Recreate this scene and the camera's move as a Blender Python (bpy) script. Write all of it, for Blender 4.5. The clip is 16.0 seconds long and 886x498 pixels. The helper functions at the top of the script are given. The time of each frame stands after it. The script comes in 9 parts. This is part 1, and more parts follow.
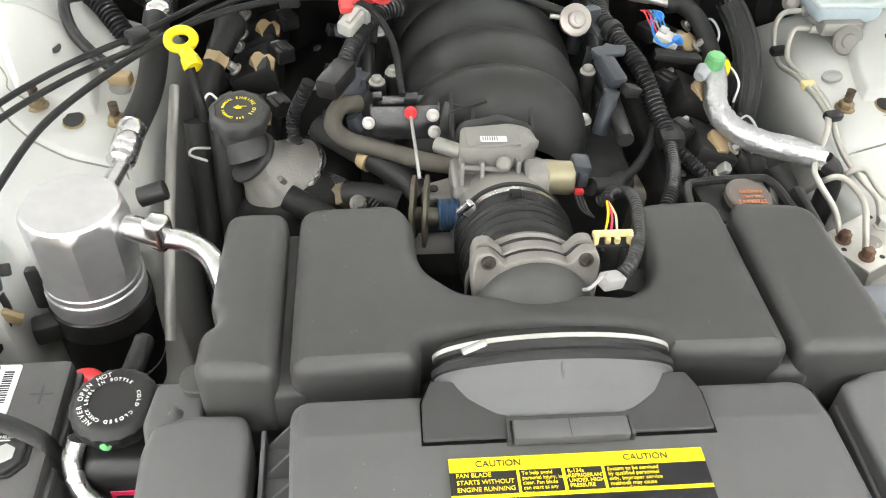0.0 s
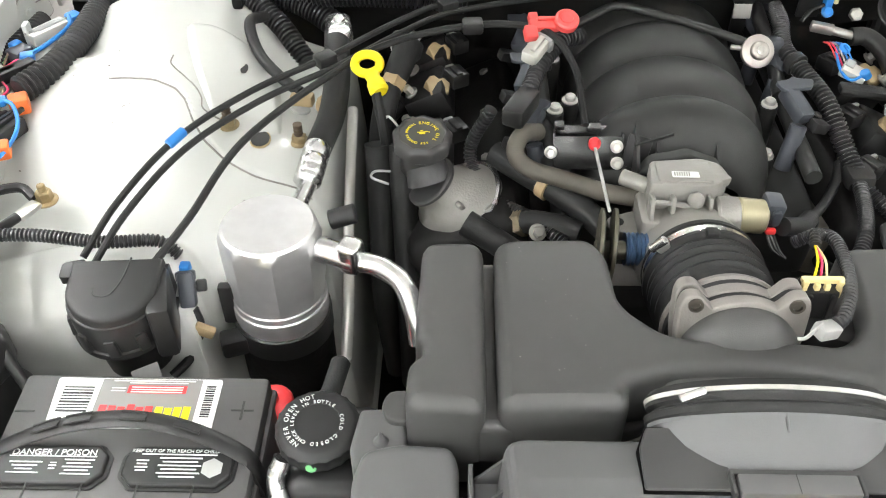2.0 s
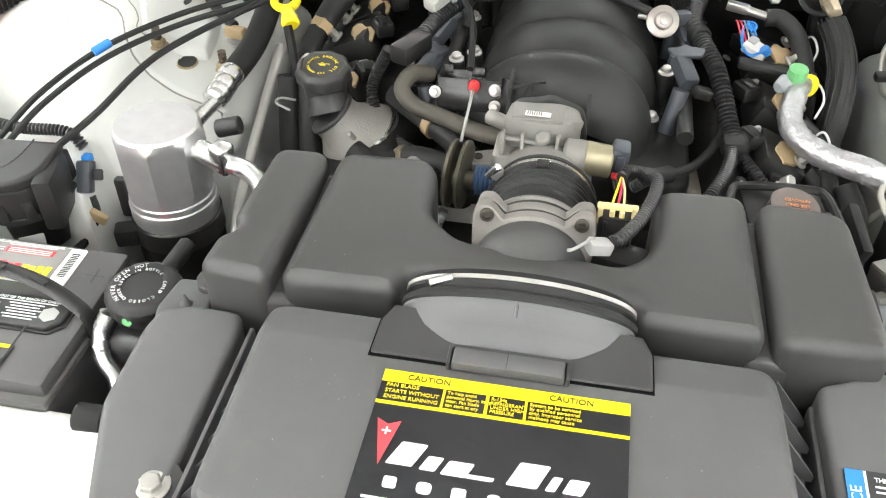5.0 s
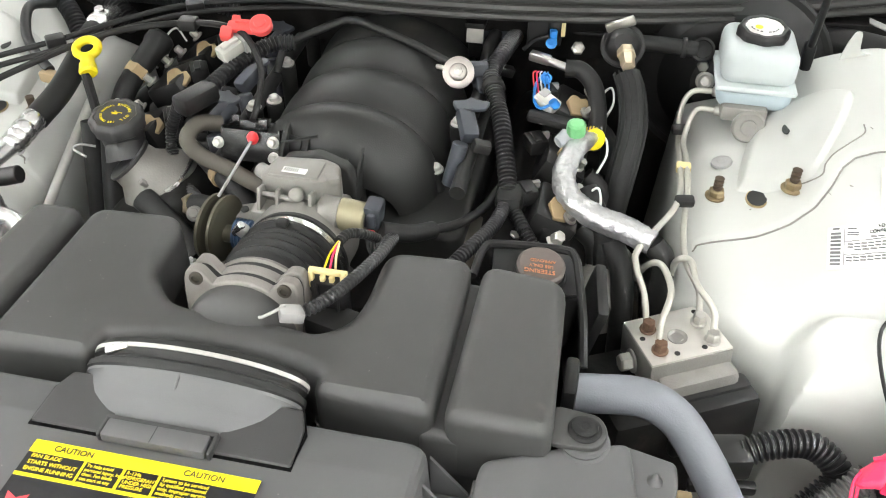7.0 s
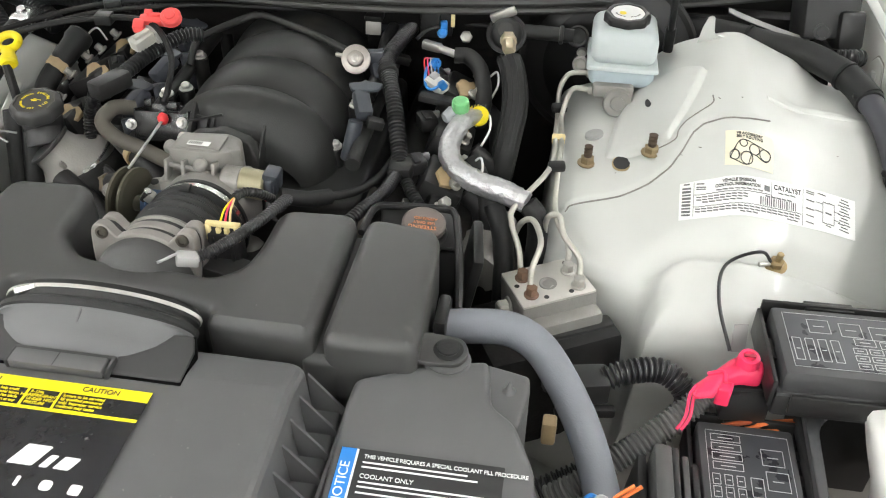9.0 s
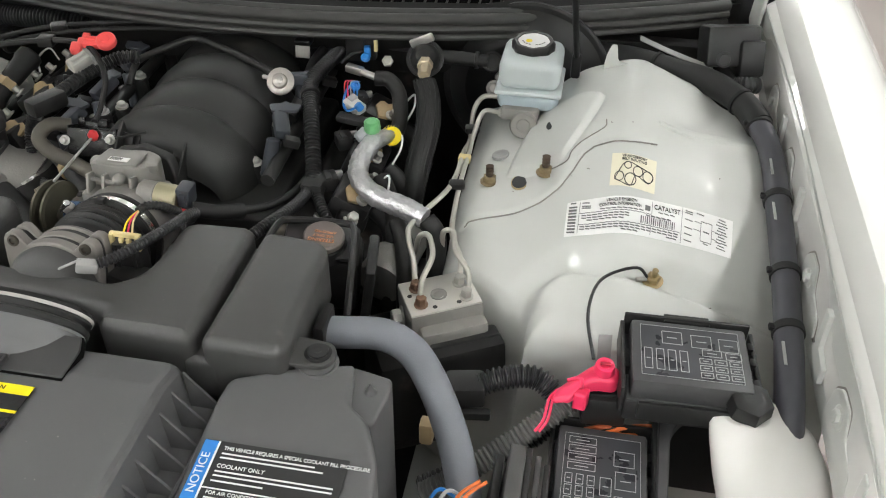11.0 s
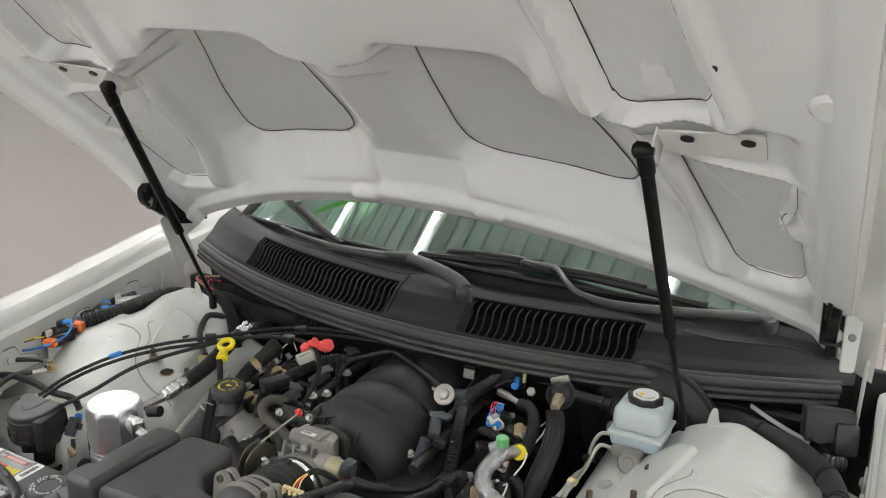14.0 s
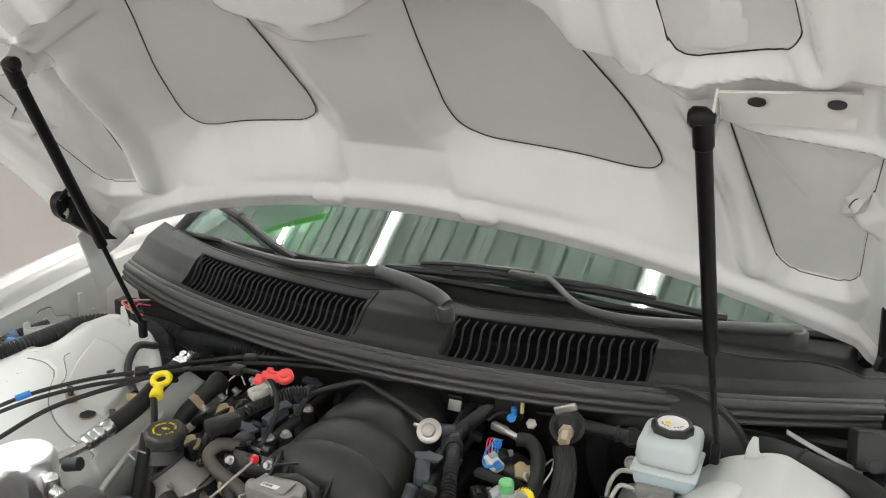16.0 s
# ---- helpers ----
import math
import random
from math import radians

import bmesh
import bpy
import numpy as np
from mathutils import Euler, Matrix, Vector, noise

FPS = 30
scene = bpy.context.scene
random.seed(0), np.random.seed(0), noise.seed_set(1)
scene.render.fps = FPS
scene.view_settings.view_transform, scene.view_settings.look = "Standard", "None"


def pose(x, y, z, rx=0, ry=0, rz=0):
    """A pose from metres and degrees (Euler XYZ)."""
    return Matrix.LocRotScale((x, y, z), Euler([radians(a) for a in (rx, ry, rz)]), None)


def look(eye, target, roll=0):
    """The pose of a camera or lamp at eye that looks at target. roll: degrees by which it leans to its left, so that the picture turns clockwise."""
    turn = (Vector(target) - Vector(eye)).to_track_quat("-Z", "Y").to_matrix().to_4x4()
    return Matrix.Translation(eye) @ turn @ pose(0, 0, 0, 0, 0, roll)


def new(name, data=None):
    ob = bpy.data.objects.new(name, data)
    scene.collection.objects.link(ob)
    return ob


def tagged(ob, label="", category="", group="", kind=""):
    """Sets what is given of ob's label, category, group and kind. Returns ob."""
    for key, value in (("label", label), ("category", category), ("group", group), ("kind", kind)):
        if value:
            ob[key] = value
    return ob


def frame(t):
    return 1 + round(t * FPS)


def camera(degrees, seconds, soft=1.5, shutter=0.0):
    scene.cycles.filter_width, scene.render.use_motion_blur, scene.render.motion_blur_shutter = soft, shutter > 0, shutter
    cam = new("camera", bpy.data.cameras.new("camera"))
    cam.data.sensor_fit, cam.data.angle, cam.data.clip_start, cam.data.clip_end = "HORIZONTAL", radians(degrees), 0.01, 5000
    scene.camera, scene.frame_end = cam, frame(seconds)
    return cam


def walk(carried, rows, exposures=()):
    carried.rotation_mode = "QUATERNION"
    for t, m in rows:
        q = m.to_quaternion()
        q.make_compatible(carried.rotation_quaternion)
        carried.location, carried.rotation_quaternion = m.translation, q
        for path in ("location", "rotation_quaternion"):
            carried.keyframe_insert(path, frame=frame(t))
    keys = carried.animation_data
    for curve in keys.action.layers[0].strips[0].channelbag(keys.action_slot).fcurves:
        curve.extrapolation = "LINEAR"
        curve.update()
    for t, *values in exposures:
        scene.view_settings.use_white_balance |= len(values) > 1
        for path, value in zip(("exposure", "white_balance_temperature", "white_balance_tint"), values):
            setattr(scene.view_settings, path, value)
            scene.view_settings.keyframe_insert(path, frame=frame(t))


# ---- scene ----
cam = camera(53.8, 16.0, soft=1.1)
PATH = [
    (0, (-0.13, 0.022, 1.336), (0.02, 1.475, -0.03), 2.3),
    (0.5, (-0.18, 0.056, 1.356), (-0.055, 1.478, -0.045), 1.8),
    (1, (-0.218, 0.071, 1.375), (-0.145, 1.506, -0.016), 0.8),
    (1.5, (-0.231, 0.072, 1.374), (-0.219, 1.527, 0.002), -0.1),
    (2, (-0.228, 0.041, 1.35), (-0.261, 1.509, -0.007), -0.1),
    (2.5, (-0.223, 0.006, 1.333), (-0.296, 1.483, -0.013), 0.1),
    (3, (-0.216, -0.019, 1.316), (-0.328, 1.466, -0.019), 0.5),
    (3.2, (-0.214, -0.027, 1.31), (-0.336, 1.459, -0.022), 1.4),
    (5.3, (0.086, -0.051, 1.309), (-0.199, 1.438, 0.004), 0.1),
    (5.5, (0.127, -0.045, 1.311), (-0.159, 1.443, 0.006), 0.3),
    (6, (0.209, -0.018, 1.325), (-0.092, 1.465, 0.017), 0.2),
    (6.5, (0.257, 0.013, 1.345), (-0.066, 1.485, 0.03), -0.3),
    (7, (0.273, 0.026, 1.354), (-0.046, 1.512, 0.053), -0.1),
    (7.5, (0.291, 0.031, 1.35), (0.002, 1.53, 0.058), 0.4),
    (8, (0.307, 0.027, 1.336), (0.046, 1.547, 0.063), 0.7),
    (8.5, (0.329, 0.006, 1.329), (0.088, 1.541, 0.07), 0.7),
    (9, (0.364, -0.073, 1.353), (0.131, 1.474, 0.107), 0.7),
    (9.5, (0.404, -0.14, 1.367), (0.174, 1.419, 0.135), 0.7),
    (9.7, (0.421, -0.147, 1.371), (0.19, 1.415, 0.143), 0.6),
    (11.8, (0.567, -0.078, 1.456), (0.163, 1.456, 0.238), 1.1),
    (12, (0.59, -0.122, 1.484), (0.087, 1.465, 0.377), 0.8),
    (12.5, (0.675, -0.208, 1.527), (-0.045, 1.442, 0.656), -0.1),
    (13, (0.731, -0.256, 1.557), (-0.089, 1.414, 0.824), -0.0),
    (13.5, (0.741, -0.28, 1.563), (-0.121, 1.403, 0.911), 1.1),
    (14, (0.729, -0.289, 1.556), (-0.163, 1.391, 0.937), 1.4),
    (14.5, (0.709, -0.281, 1.545), (-0.175, 1.411, 0.949), 1.4),
    (15, (0.681, -0.251, 1.525), (-0.17, 1.467, 0.956), 1.5),
    (15.5, (0.63, -0.208, 1.492), (-0.174, 1.536, 0.937), 1.6),
    (16, (0.558, -0.136, 1.451), (-0.193, 1.635, 0.903), 1.8),
]
walk(cam, [(t, look(eye, target, roll)) for t, eye, target, roll in PATH],
     exposures=[(0, 0.5), (1.5, 0.52), (3.2, 0.38), (5.5, 0.52), (6.5, 0.5), (8, 0.24), (9.5, -0.06), (11.8, -0.44), (12.5, -0.3), (14, -0.61), (15, -0.65), (15.5, -0.6), (16, -0.32)])

# ---- light: a closed showroom with rows of ceiling tubes ----
world = bpy.data.worlds.new("world")
scene.world = world
world.use_nodes = True
world.node_tree.nodes["Background"].inputs[0].default_value = (0.9, 0.95, 1.0, 1)
world.node_tree.nodes["Background"].inputs[1].default_value = 0.3
TUBE_W = 108.0
CEIL = 3.6


# ---- materials ----
def mat(name, col, rough=0.5, metal=0.0, var=0.12, scale=40.0, bump=0.0, bscale=300.0, coat=0.0, dirt=0.0, dirtcol=(0.06, 0.045, 0.03), trans=0.0, ior=1.5, spec=0.5):
    m = bpy.data.materials.new(name)
    m.use_nodes = True
    nt = m.node_tree
    b = nt.nodes["Principled BSDF"]
    b.inputs["Roughness"].default_value = rough
    b.inputs["Metallic"].default_value = metal
    b.inputs["Coat Weight"].default_value = coat
    b.inputs["IOR"].default_value = ior
    b.inputs["Specular IOR Level"].default_value = spec
    b.inputs["Transmission Weight"].default_value = trans
    tc = nt.nodes.new("ShaderNodeTexCoord")

    def tex(sc, detail=4.0):
        n = nt.nodes.new("ShaderNodeTexNoise")
        n.inputs["Scale"].default_value = sc
        n.inputs["Detail"].default_value = detail
        nt.links.new(tc.outputs["Object"], n.inputs["Vector"])
        return n

    def mix(fac, a, c):
        n = nt.nodes.new("ShaderNodeMix")
        n.data_type = "RGBA"
        nt.links.new(fac, n.inputs[0])
        for k, v in ((6, a), (7, c)):
            if isinstance(v, tuple):
                n.inputs[k].default_value = (*v, 1)
            else:
                nt.links.new(v, n.inputs[k])
        return n.outputs[2]

    def ramp(src, lo, hi):
        n = nt.nodes.new("ShaderNodeMapRange")
        n.inputs[1].default_value, n.inputs[2].default_value = lo, hi
        nt.links.new(src, n.inputs[0])
        return n.outputs[0]

    dark = tuple(c * (1 - var) for c in col)
    light = tuple(min(1.0, c * (1 + var)) for c in col)
    big = tex(scale * 0.12)
    fine = tex(scale)
    c1 = mix(ramp(big.outputs[0], 0.35, 0.65), dark, light)
    c2 = mix(ramp(fine.outputs[0], 0.3, 0.7), dark, light)
    half = nt.nodes.new("ShaderNodeMix")
    half.data_type = "RGBA"
    half.inputs[0].default_value = 0.5
    nt.links.new(c1, half.inputs[6])
    nt.links.new(c2, half.inputs[7])
    out = half.outputs[2]
    if dirt > 0:
        d = tex(scale * 0.35, 8.0)
        out = mix(ramp(d.outputs[0], 0.75 - 0.3 * dirt, 0.85), out, dirtcol)
    nt.links.new(out, b.inputs["Base Color"])
    rr = nt.nodes.new("ShaderNodeMapRange")
    rr.inputs[3].default_value, rr.inputs[4].default_value = max(0.02, rough * 0.85), min(1.0, rough * 1.15)
    nt.links.new(fine.outputs[0], rr.inputs[0])
    nt.links.new(rr.outputs[0], b.inputs["Roughness"])
    if bump > 0:
        bn = tex(bscale, 2.0)
        bp = nt.nodes.new("ShaderNodeBump")
        bp.inputs["Strength"].default_value = bump
        bp.inputs["Distance"].default_value = 0.002
        nt.links.new(bn.outputs[0], bp.inputs["Height"])
        nt.links.new(bp.outputs[0], b.inputs["Normal"])
    return m


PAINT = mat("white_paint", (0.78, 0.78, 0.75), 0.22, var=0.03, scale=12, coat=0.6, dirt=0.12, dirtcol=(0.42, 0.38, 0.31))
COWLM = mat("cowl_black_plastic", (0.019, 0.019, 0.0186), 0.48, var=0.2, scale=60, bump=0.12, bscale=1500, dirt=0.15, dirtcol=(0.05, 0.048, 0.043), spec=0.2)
# The white body paint, toned down for the weaker light inside the bay.
PAINT_IN = mat("white_paint_shaded", (0.54, 0.552, 0.525), 0.4, var=0.04, scale=10, coat=0.15, dirt=0.25, dirtcol=(0.45, 0.42, 0.36))
HOODP = mat("hood_underside_paint", (0.86, 0.865, 0.855), 0.26, var=0.006, scale=4, coat=0.4)
PANEL = mat("hood_panel_grey", (0.74, 0.745, 0.735), 0.5, var=0.03, scale=30, bump=0.05)
PLASTIC = mat("black_textured_plastic", (0.049, 0.049, 0.0478), 0.48, var=0.12, scale=60, bump=0.12, bscale=1500, dirt=0.12, dirtcol=(0.09, 0.085, 0.078))
COVER = mat("grey_black_cover_plastic", (0.082, 0.082, 0.083), 0.5, var=0.08, scale=40, bump=0.1, bscale=1800, dirt=0.1, dirtcol=(0.1, 0.097, 0.09))
SATIN = mat("satin_black_plastic", (0.0165, 0.0165, 0.0165), 0.38, var=0.2, scale=60, bump=0.05, bscale=900, spec=0.35)
LOOMM = mat("black_corrugated_plastic", (0.017, 0.017, 0.018), 0.3, var=0.2, scale=60, spec=0.5)
NYLON = mat("black_nylon", (0.022, 0.0225, 0.0215), 0.46, var=0.2, scale=35, bump=0.1, bscale=700, dirt=0.35, dirtcol=(0.05, 0.047, 0.04), spec=0.32)
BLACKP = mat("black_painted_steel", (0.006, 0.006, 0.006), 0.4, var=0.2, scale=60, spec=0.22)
RUBBER = mat("black_rubber", (0.016, 0.0162, 0.016), 0.5, var=0.25, scale=50, bump=0.15, bscale=600, dirt=0.25, dirtcol=(0.05, 0.045, 0.038), spec=0.28)
OLDRUB = mat("worn_brown_rubber", (0.075, 0.068, 0.055), 0.65, var=0.2, scale=50, bump=0.1, bscale=500, dirt=0.3)
GREYHOSE = mat("greyed_rubber_hose", (0.16, 0.17, 0.19), 0.6, var=0.12, scale=30, bump=0.1, bscale=600, dirt=0.2, dirtcol=(0.09, 0.09, 0.09))
# Grimy metal; its near black base carries the shade under the hood.
DARK = mat("shaded_oily_metal", (0.008, 0.0077, 0.0073), 0.6, var=0.5, scale=45, bump=0.3, bscale=120, dirt=0.4, dirtcol=(0.06, 0.05, 0.04), spec=0.2)
CAST = mat("cast_aluminium", (0.275, 0.267, 0.25), 0.5, 0.45, var=0.12, scale=70, bump=0.25, bscale=500, dirt=0.35, dirtcol=(0.14, 0.12, 0.09))
DULLNUT = mat("tarnished_steel", (0.20, 0.165, 0.11), 0.5, 0.5, var=0.3, scale=150, dirt=0.4)
CASTD = mat("dull_grey_casting", (0.22, 0.212, 0.197), 0.55, 0.25, var=0.14, scale=50, bump=0.2, bscale=400, dirt=0.3, dirtcol=(0.14, 0.12, 0.095))
ALU = mat("bright_aluminium", (0.8, 0.8, 0.8), 0.26, 1.0, var=0.06, scale=40, bump=0.05, bscale=300, dirt=0.12, dirtcol=(0.4, 0.38, 0.35))
STEEL = mat("dull_steel", (0.5, 0.49, 0.46), 0.38, 0.9, var=0.15, scale=60, dirt=0.25, dirtcol=(0.2, 0.15, 0.1))
LINE = mat("brake_line_steel", (0.5, 0.49, 0.44), 0.4, 0.6, var=0.12, scale=60, dirt=0.2, dirtcol=(0.22, 0.17, 0.1))
BRASS = mat("zinc_yellow_bolt", (0.4, 0.31, 0.17), 0.45, 0.7, var=0.25, scale=150, dirt=0.4)
RUST = mat("rusty_steel", (0.17, 0.10, 0.065), 0.7, 0.4, var=0.35, scale=150, bump=0.3, bscale=600)
FOIL = mat("crinkled_foil_wrap", (0.56, 0.56, 0.57), 0.30, 0.75, var=0.14, scale=160, bump=1.0, bscale=190, dirt=0.3, dirtcol=(0.3, 0.29, 0.28))
ZINC = mat("pale_zinc", (0.56, 0.55, 0.52), 0.42, 0.55, var=0.1, scale=90, dirt=0.2)
YELLOW = mat("yellow_plastic", (0.85, 0.68, 0.01), 0.35, var=0.06, scale=40)
RED = mat("red_plastic", (0.72, 0.045, 0.05), 0.4, var=0.1, scale=40)
PINK = mat("magenta_red_plastic", (0.72, 0.03, 0.11), 0.4, var=0.1, scale=40)
BLUE = mat("blue_plastic", (0.02, 0.19, 0.55), 0.4, var=0.15, scale=40)
ORANGE = mat("orange_plastic", (0.72, 0.16, 0.03), 0.45, var=0.15, scale=40)
GREEN = mat("green_plastic_cap", (0.17, 0.5, 0.2), 0.4, var=0.12, scale=60)
TAN = mat("tan_plastic", (0.36, 0.27, 0.15), 0.5, var=0.18, scale=60, dirt=0.3)
CREAM = mat("cream_connector", (0.72, 0.6, 0.3), 0.45, var=0.1, scale=60)
GREYP = mat("grey_connector_plastic", (0.33, 0.33, 0.32), 0.5, var=0.12, scale=50)
BLUEGREY = mat("blue_grey_connector", (0.045, 0.05, 0.06), 0.45, var=0.15, scale=50, dirt=0.15)
WHITEP = mat("white_label_paper", (0.78, 0.78, 0.76), 0.5, var=0.03, scale=40)
CREAMP = mat("cream_label_paper", (0.75, 0.71, 0.55), 0.5, var=0.04, scale=40)
# Print black, also the painted dark inside holes, slots and openings.
INK = mat("black_ink_and_gaps", (0.016, 0.016, 0.016), 0.5, var=0.1)
GREYINK = mat("grey_ink", (0.35, 0.35, 0.34), 0.5, var=0.1)
# Near black for gaps: their shade is put into the colour.
VOID = mat("gap_shade_black", (0.004, 0.004, 0.004), 0.9, var=0.1, spec=0.05)
WHITEINK = mat("white_ink", (0.75, 0.75, 0.74), 0.5, var=0.05)
BLACKLAB = mat("glossy_black_label", (0.018, 0.018, 0.02), 0.16, var=0.2, scale=30, bump=0.3, bscale=70)
RESERV = mat("milky_reservoir_plastic", (0.62, 0.68, 0.68), 0.35, var=0.04, scale=30, trans=0.15)
FLUID = mat("fluid_in_reservoir", (0.40, 0.48, 0.52), 0.3, var=0.05, scale=30)
FLOORM = mat("polished_floor", (0.245, 0.212, 0.198), 0.3, var=0.04, scale=3)
WALLM = mat("white_wall", (0.75, 0.75, 0.73), 0.8, var=0.03, scale=3)
CEILM = mat("green_grey_ceiling_sheet", (0.68, 0.78, 0.73), 0.6, var=0.08, scale=4)
GLASS = mat("tinted_windscreen_glass", (0.5, 0.75, 0.65), 0.02, var=0.02, scale=3, ior=2.6, trans=1.0)
CABIN = mat("dark_cabin_plastic", (0.02, 0.02, 0.02), 0.7, var=0.2, scale=10)
LIME = mat("lime_green_fabric", (0.16, 0.75, 0.08), 0.6, var=0.05, scale=10)


def emitter(name, col, strength):
    m = bpy.data.materials.new(name)
    m.use_nodes = True
    b = m.node_tree.nodes["Principled BSDF"]
    b.inputs["Base Color"].default_value = (0.9, 0.9, 0.9, 1)
    b.inputs["Emission Color"].default_value = (*col, 1)
    b.inputs["Emission Strength"].default_value = strength
    return m


TUBEM = emitter("lit_tube", (1.0, 0.99, 0.985), TUBE_W)


# ---- mesh tools ----
def thing(name, label, category, loc=(0, 0, 0), group="", kind=""):
    ob = new(name)
    ob.empty_display_size = 0.02
    ob.location = loc
    return tagged(ob, label, category, group, kind)


def finish(bm, smooth=40):
    bmesh.ops.recalc_face_normals(bm, faces=bm.faces)
    me = bpy.data.meshes.new("mesh")
    for f in bm.faces:
        f.smooth = len(f.verts) <= 4
    for e in bm.edges:
        if len(e.link_faces) == 2 and e.calc_face_angle(0.0) > radians(smooth):
            e.smooth = False
    bm.to_mesh(me)
    bm.free()
    return me


def part(name, bm, material, parent=None, label="", smooth=40):
    """Links a bmesh, in world metres, as one mesh under a thing or a part."""
    me = finish(bm, smooth) if isinstance(bm, bmesh.types.BMesh) else bm
    me.name = name
    if material and not me.materials:
        me.materials.append(material)
    ob = new(name, me)
    if parent:
        ob.parent = parent
        if parent.type == "EMPTY":
            ob.matrix_parent_inverse = Matrix.Translation(parent.location).inverted()
    return tagged(ob, label)


def solo(name, bm, material, label, category, group="", kind="", smooth=40):
    return tagged(part(name, bm, material, None, label, smooth), label, category, group, kind)


def frame_of(axis, up=(0, 0, 1)):
    w = Vector(axis).normalized()
    u = Vector(up).cross(w)
    if u.length < 1e-4:
        u = Vector((1, 0, 0)).cross(w)
        if u.length < 1e-4:
            u = Vector((0, 1, 0)).cross(w)
    u.normalize()
    return u, w.cross(u), w


def rbox(c, size, bevel=0.004, rot=(0, 0, 0), seg=2, taper=1.0, bm=None):
    """A box of that size centred at c, turned by rot degrees, its edges rounded; taper: the top's size against the bottom's."""
    b = bmesh.new()
    bmesh.ops.create_cube(b, size=1.0)
    for v in b.verts:
        k = taper if v.co.z > 0 else 1.0
        v.co = Vector((v.co.x * size[0] * k, v.co.y * size[1] * k, v.co.z * size[2]))
    if bevel > 0:
        bmesh.ops.bevel(b, geom=b.edges[:], offset=bevel, segments=seg, affect="EDGES", profile=0.5)
    b.transform(pose(c[0], c[1], c[2], *rot))
    return join(bm, b)


def join(bm, b):
    if bm is None:
        return b
    me = bpy.data.meshes.new("tmp")
    b.to_mesh(me)
    b.free()
    bm.from_mesh(me)
    bpy.data.meshes.remove(me)
    return bm


def lathe(base, axis, profile, seg=32, bm=None, squash=1.0, ripple=0.0, lobes=0, up=(0, 0, 1)):
    """Rings of (height along the axis, radius) round an axis from base, closed at both ends."""
    b = bmesh.new()
    u, v, w = frame_of(axis, up)
    o = Vector(base)
    rings = []
    for h, r in profile:
        ring = []
        for i in range(seg):
            a = 2 * math.pi * i / seg
            k = r * (1 + (ripple * math.cos(lobes * a) if lobes else 0))
            ring.append(b.verts.new(o + w * h + u * (math.cos(a) * k) + v * (math.sin(a) * k * squash)))
        rings.append(ring)
    for p, q in zip(rings, rings[1:]):
        for i in range(seg):
            b.faces.new((p[i], p[(i + 1) % seg], q[(i + 1) % seg], q[i]))
    b.faces.new(rings[0][::-1])
    b.faces.new(rings[-1])
    return join(bm, b)


def rod(p0, p1, r0, r1=None, seg=16, bm=None, edge=0.0):
    p0, p1 = Vector(p0), Vector(p1)
    r1 = r0 if r1 is None else r1
    d = (p1 - p0).length
    e = edge or min(0.0012, r0 * 0.25, d * 0.2)
    return lathe(p0, p1 - p0, [(0, r0 - e), (e, r0), (d - e, r1), (d, r1 - e)], seg, bm)


def spline(pts, n=10):
    p = [Vector(q) for q in pts]
    p = [p[0] * 2 - p[1]] + p + [p[-1] * 2 - p[-2]]
    out = []
    for i in range(1, len(p) - 2):
        for k in range(n):
            t = k / n
            a, b, c, d = p[i - 1], p[i], p[i + 1], p[i + 2]
            out.append(0.5 * ((2 * b) + (c - a) * t + (2 * a - 5 * b + 4 * c - d) * t * t + (3 * b - a - 3 * c + d) * t ** 3))
    out.append(p[-2])
    return out


def tube(pts, r, seg=12, bm=None, n=10, pitch=0.0, depth=0.18, radii=None):
    """A hose along a smooth line through pts. pitch: the length of one corrugation."""
    line = spline(pts, n)
    if pitch:
        fine, dist = [line[0]], 0.0
        step = pitch / 4
        acc = 0.0
        for a, c in zip(line, line[1:]):
            L = (c - a).length
            pos = step - acc
            while pos < L:
                fine.append(a.lerp(c, pos / L))
                pos += step
            acc = L - (pos - step)
        line = fine
    b = bmesh.new()
    prev, rings = None, []
    m = len(line)
    for i, q in enumerate(line):
        t = (line[min(i + 1, m - 1)] - line[max(i - 1, 0)])
        if t.length < 1e-7:
            t = Vector((0, 0, 1))
        t.normalize()
        if prev is None:
            u, _, _ = frame_of(t)
        else:
            u = prev - t * prev.dot(t)
            u.normalize()
        prev = u
        v = t.cross(u)
        k = r
        if radii:
            f = i / (m - 1) * (len(radii) - 1)
            j = min(int(f), len(radii) - 2)
            k = radii[j] + (radii[j + 1] - radii[j]) * (f - j)
        if pitch:
            k *= 1 - depth * (0, 1, 1, 0)[i % 4]
        rings.append([b.verts.new(q + u * (k * math.cos(2 * math.pi * s / seg)) + v * (k * math.sin(2 * math.pi * s / seg))) for s in range(seg)])
    for p, q in zip(rings, rings[1:]):
        for s in range(seg):
            b.faces.new((p[s], p[(s + 1) % seg], q[(s + 1) % seg], q[s]))
    b.faces.new(rings[0][::-1])
    b.faces.new(rings[-1])
    return join(bm, b)


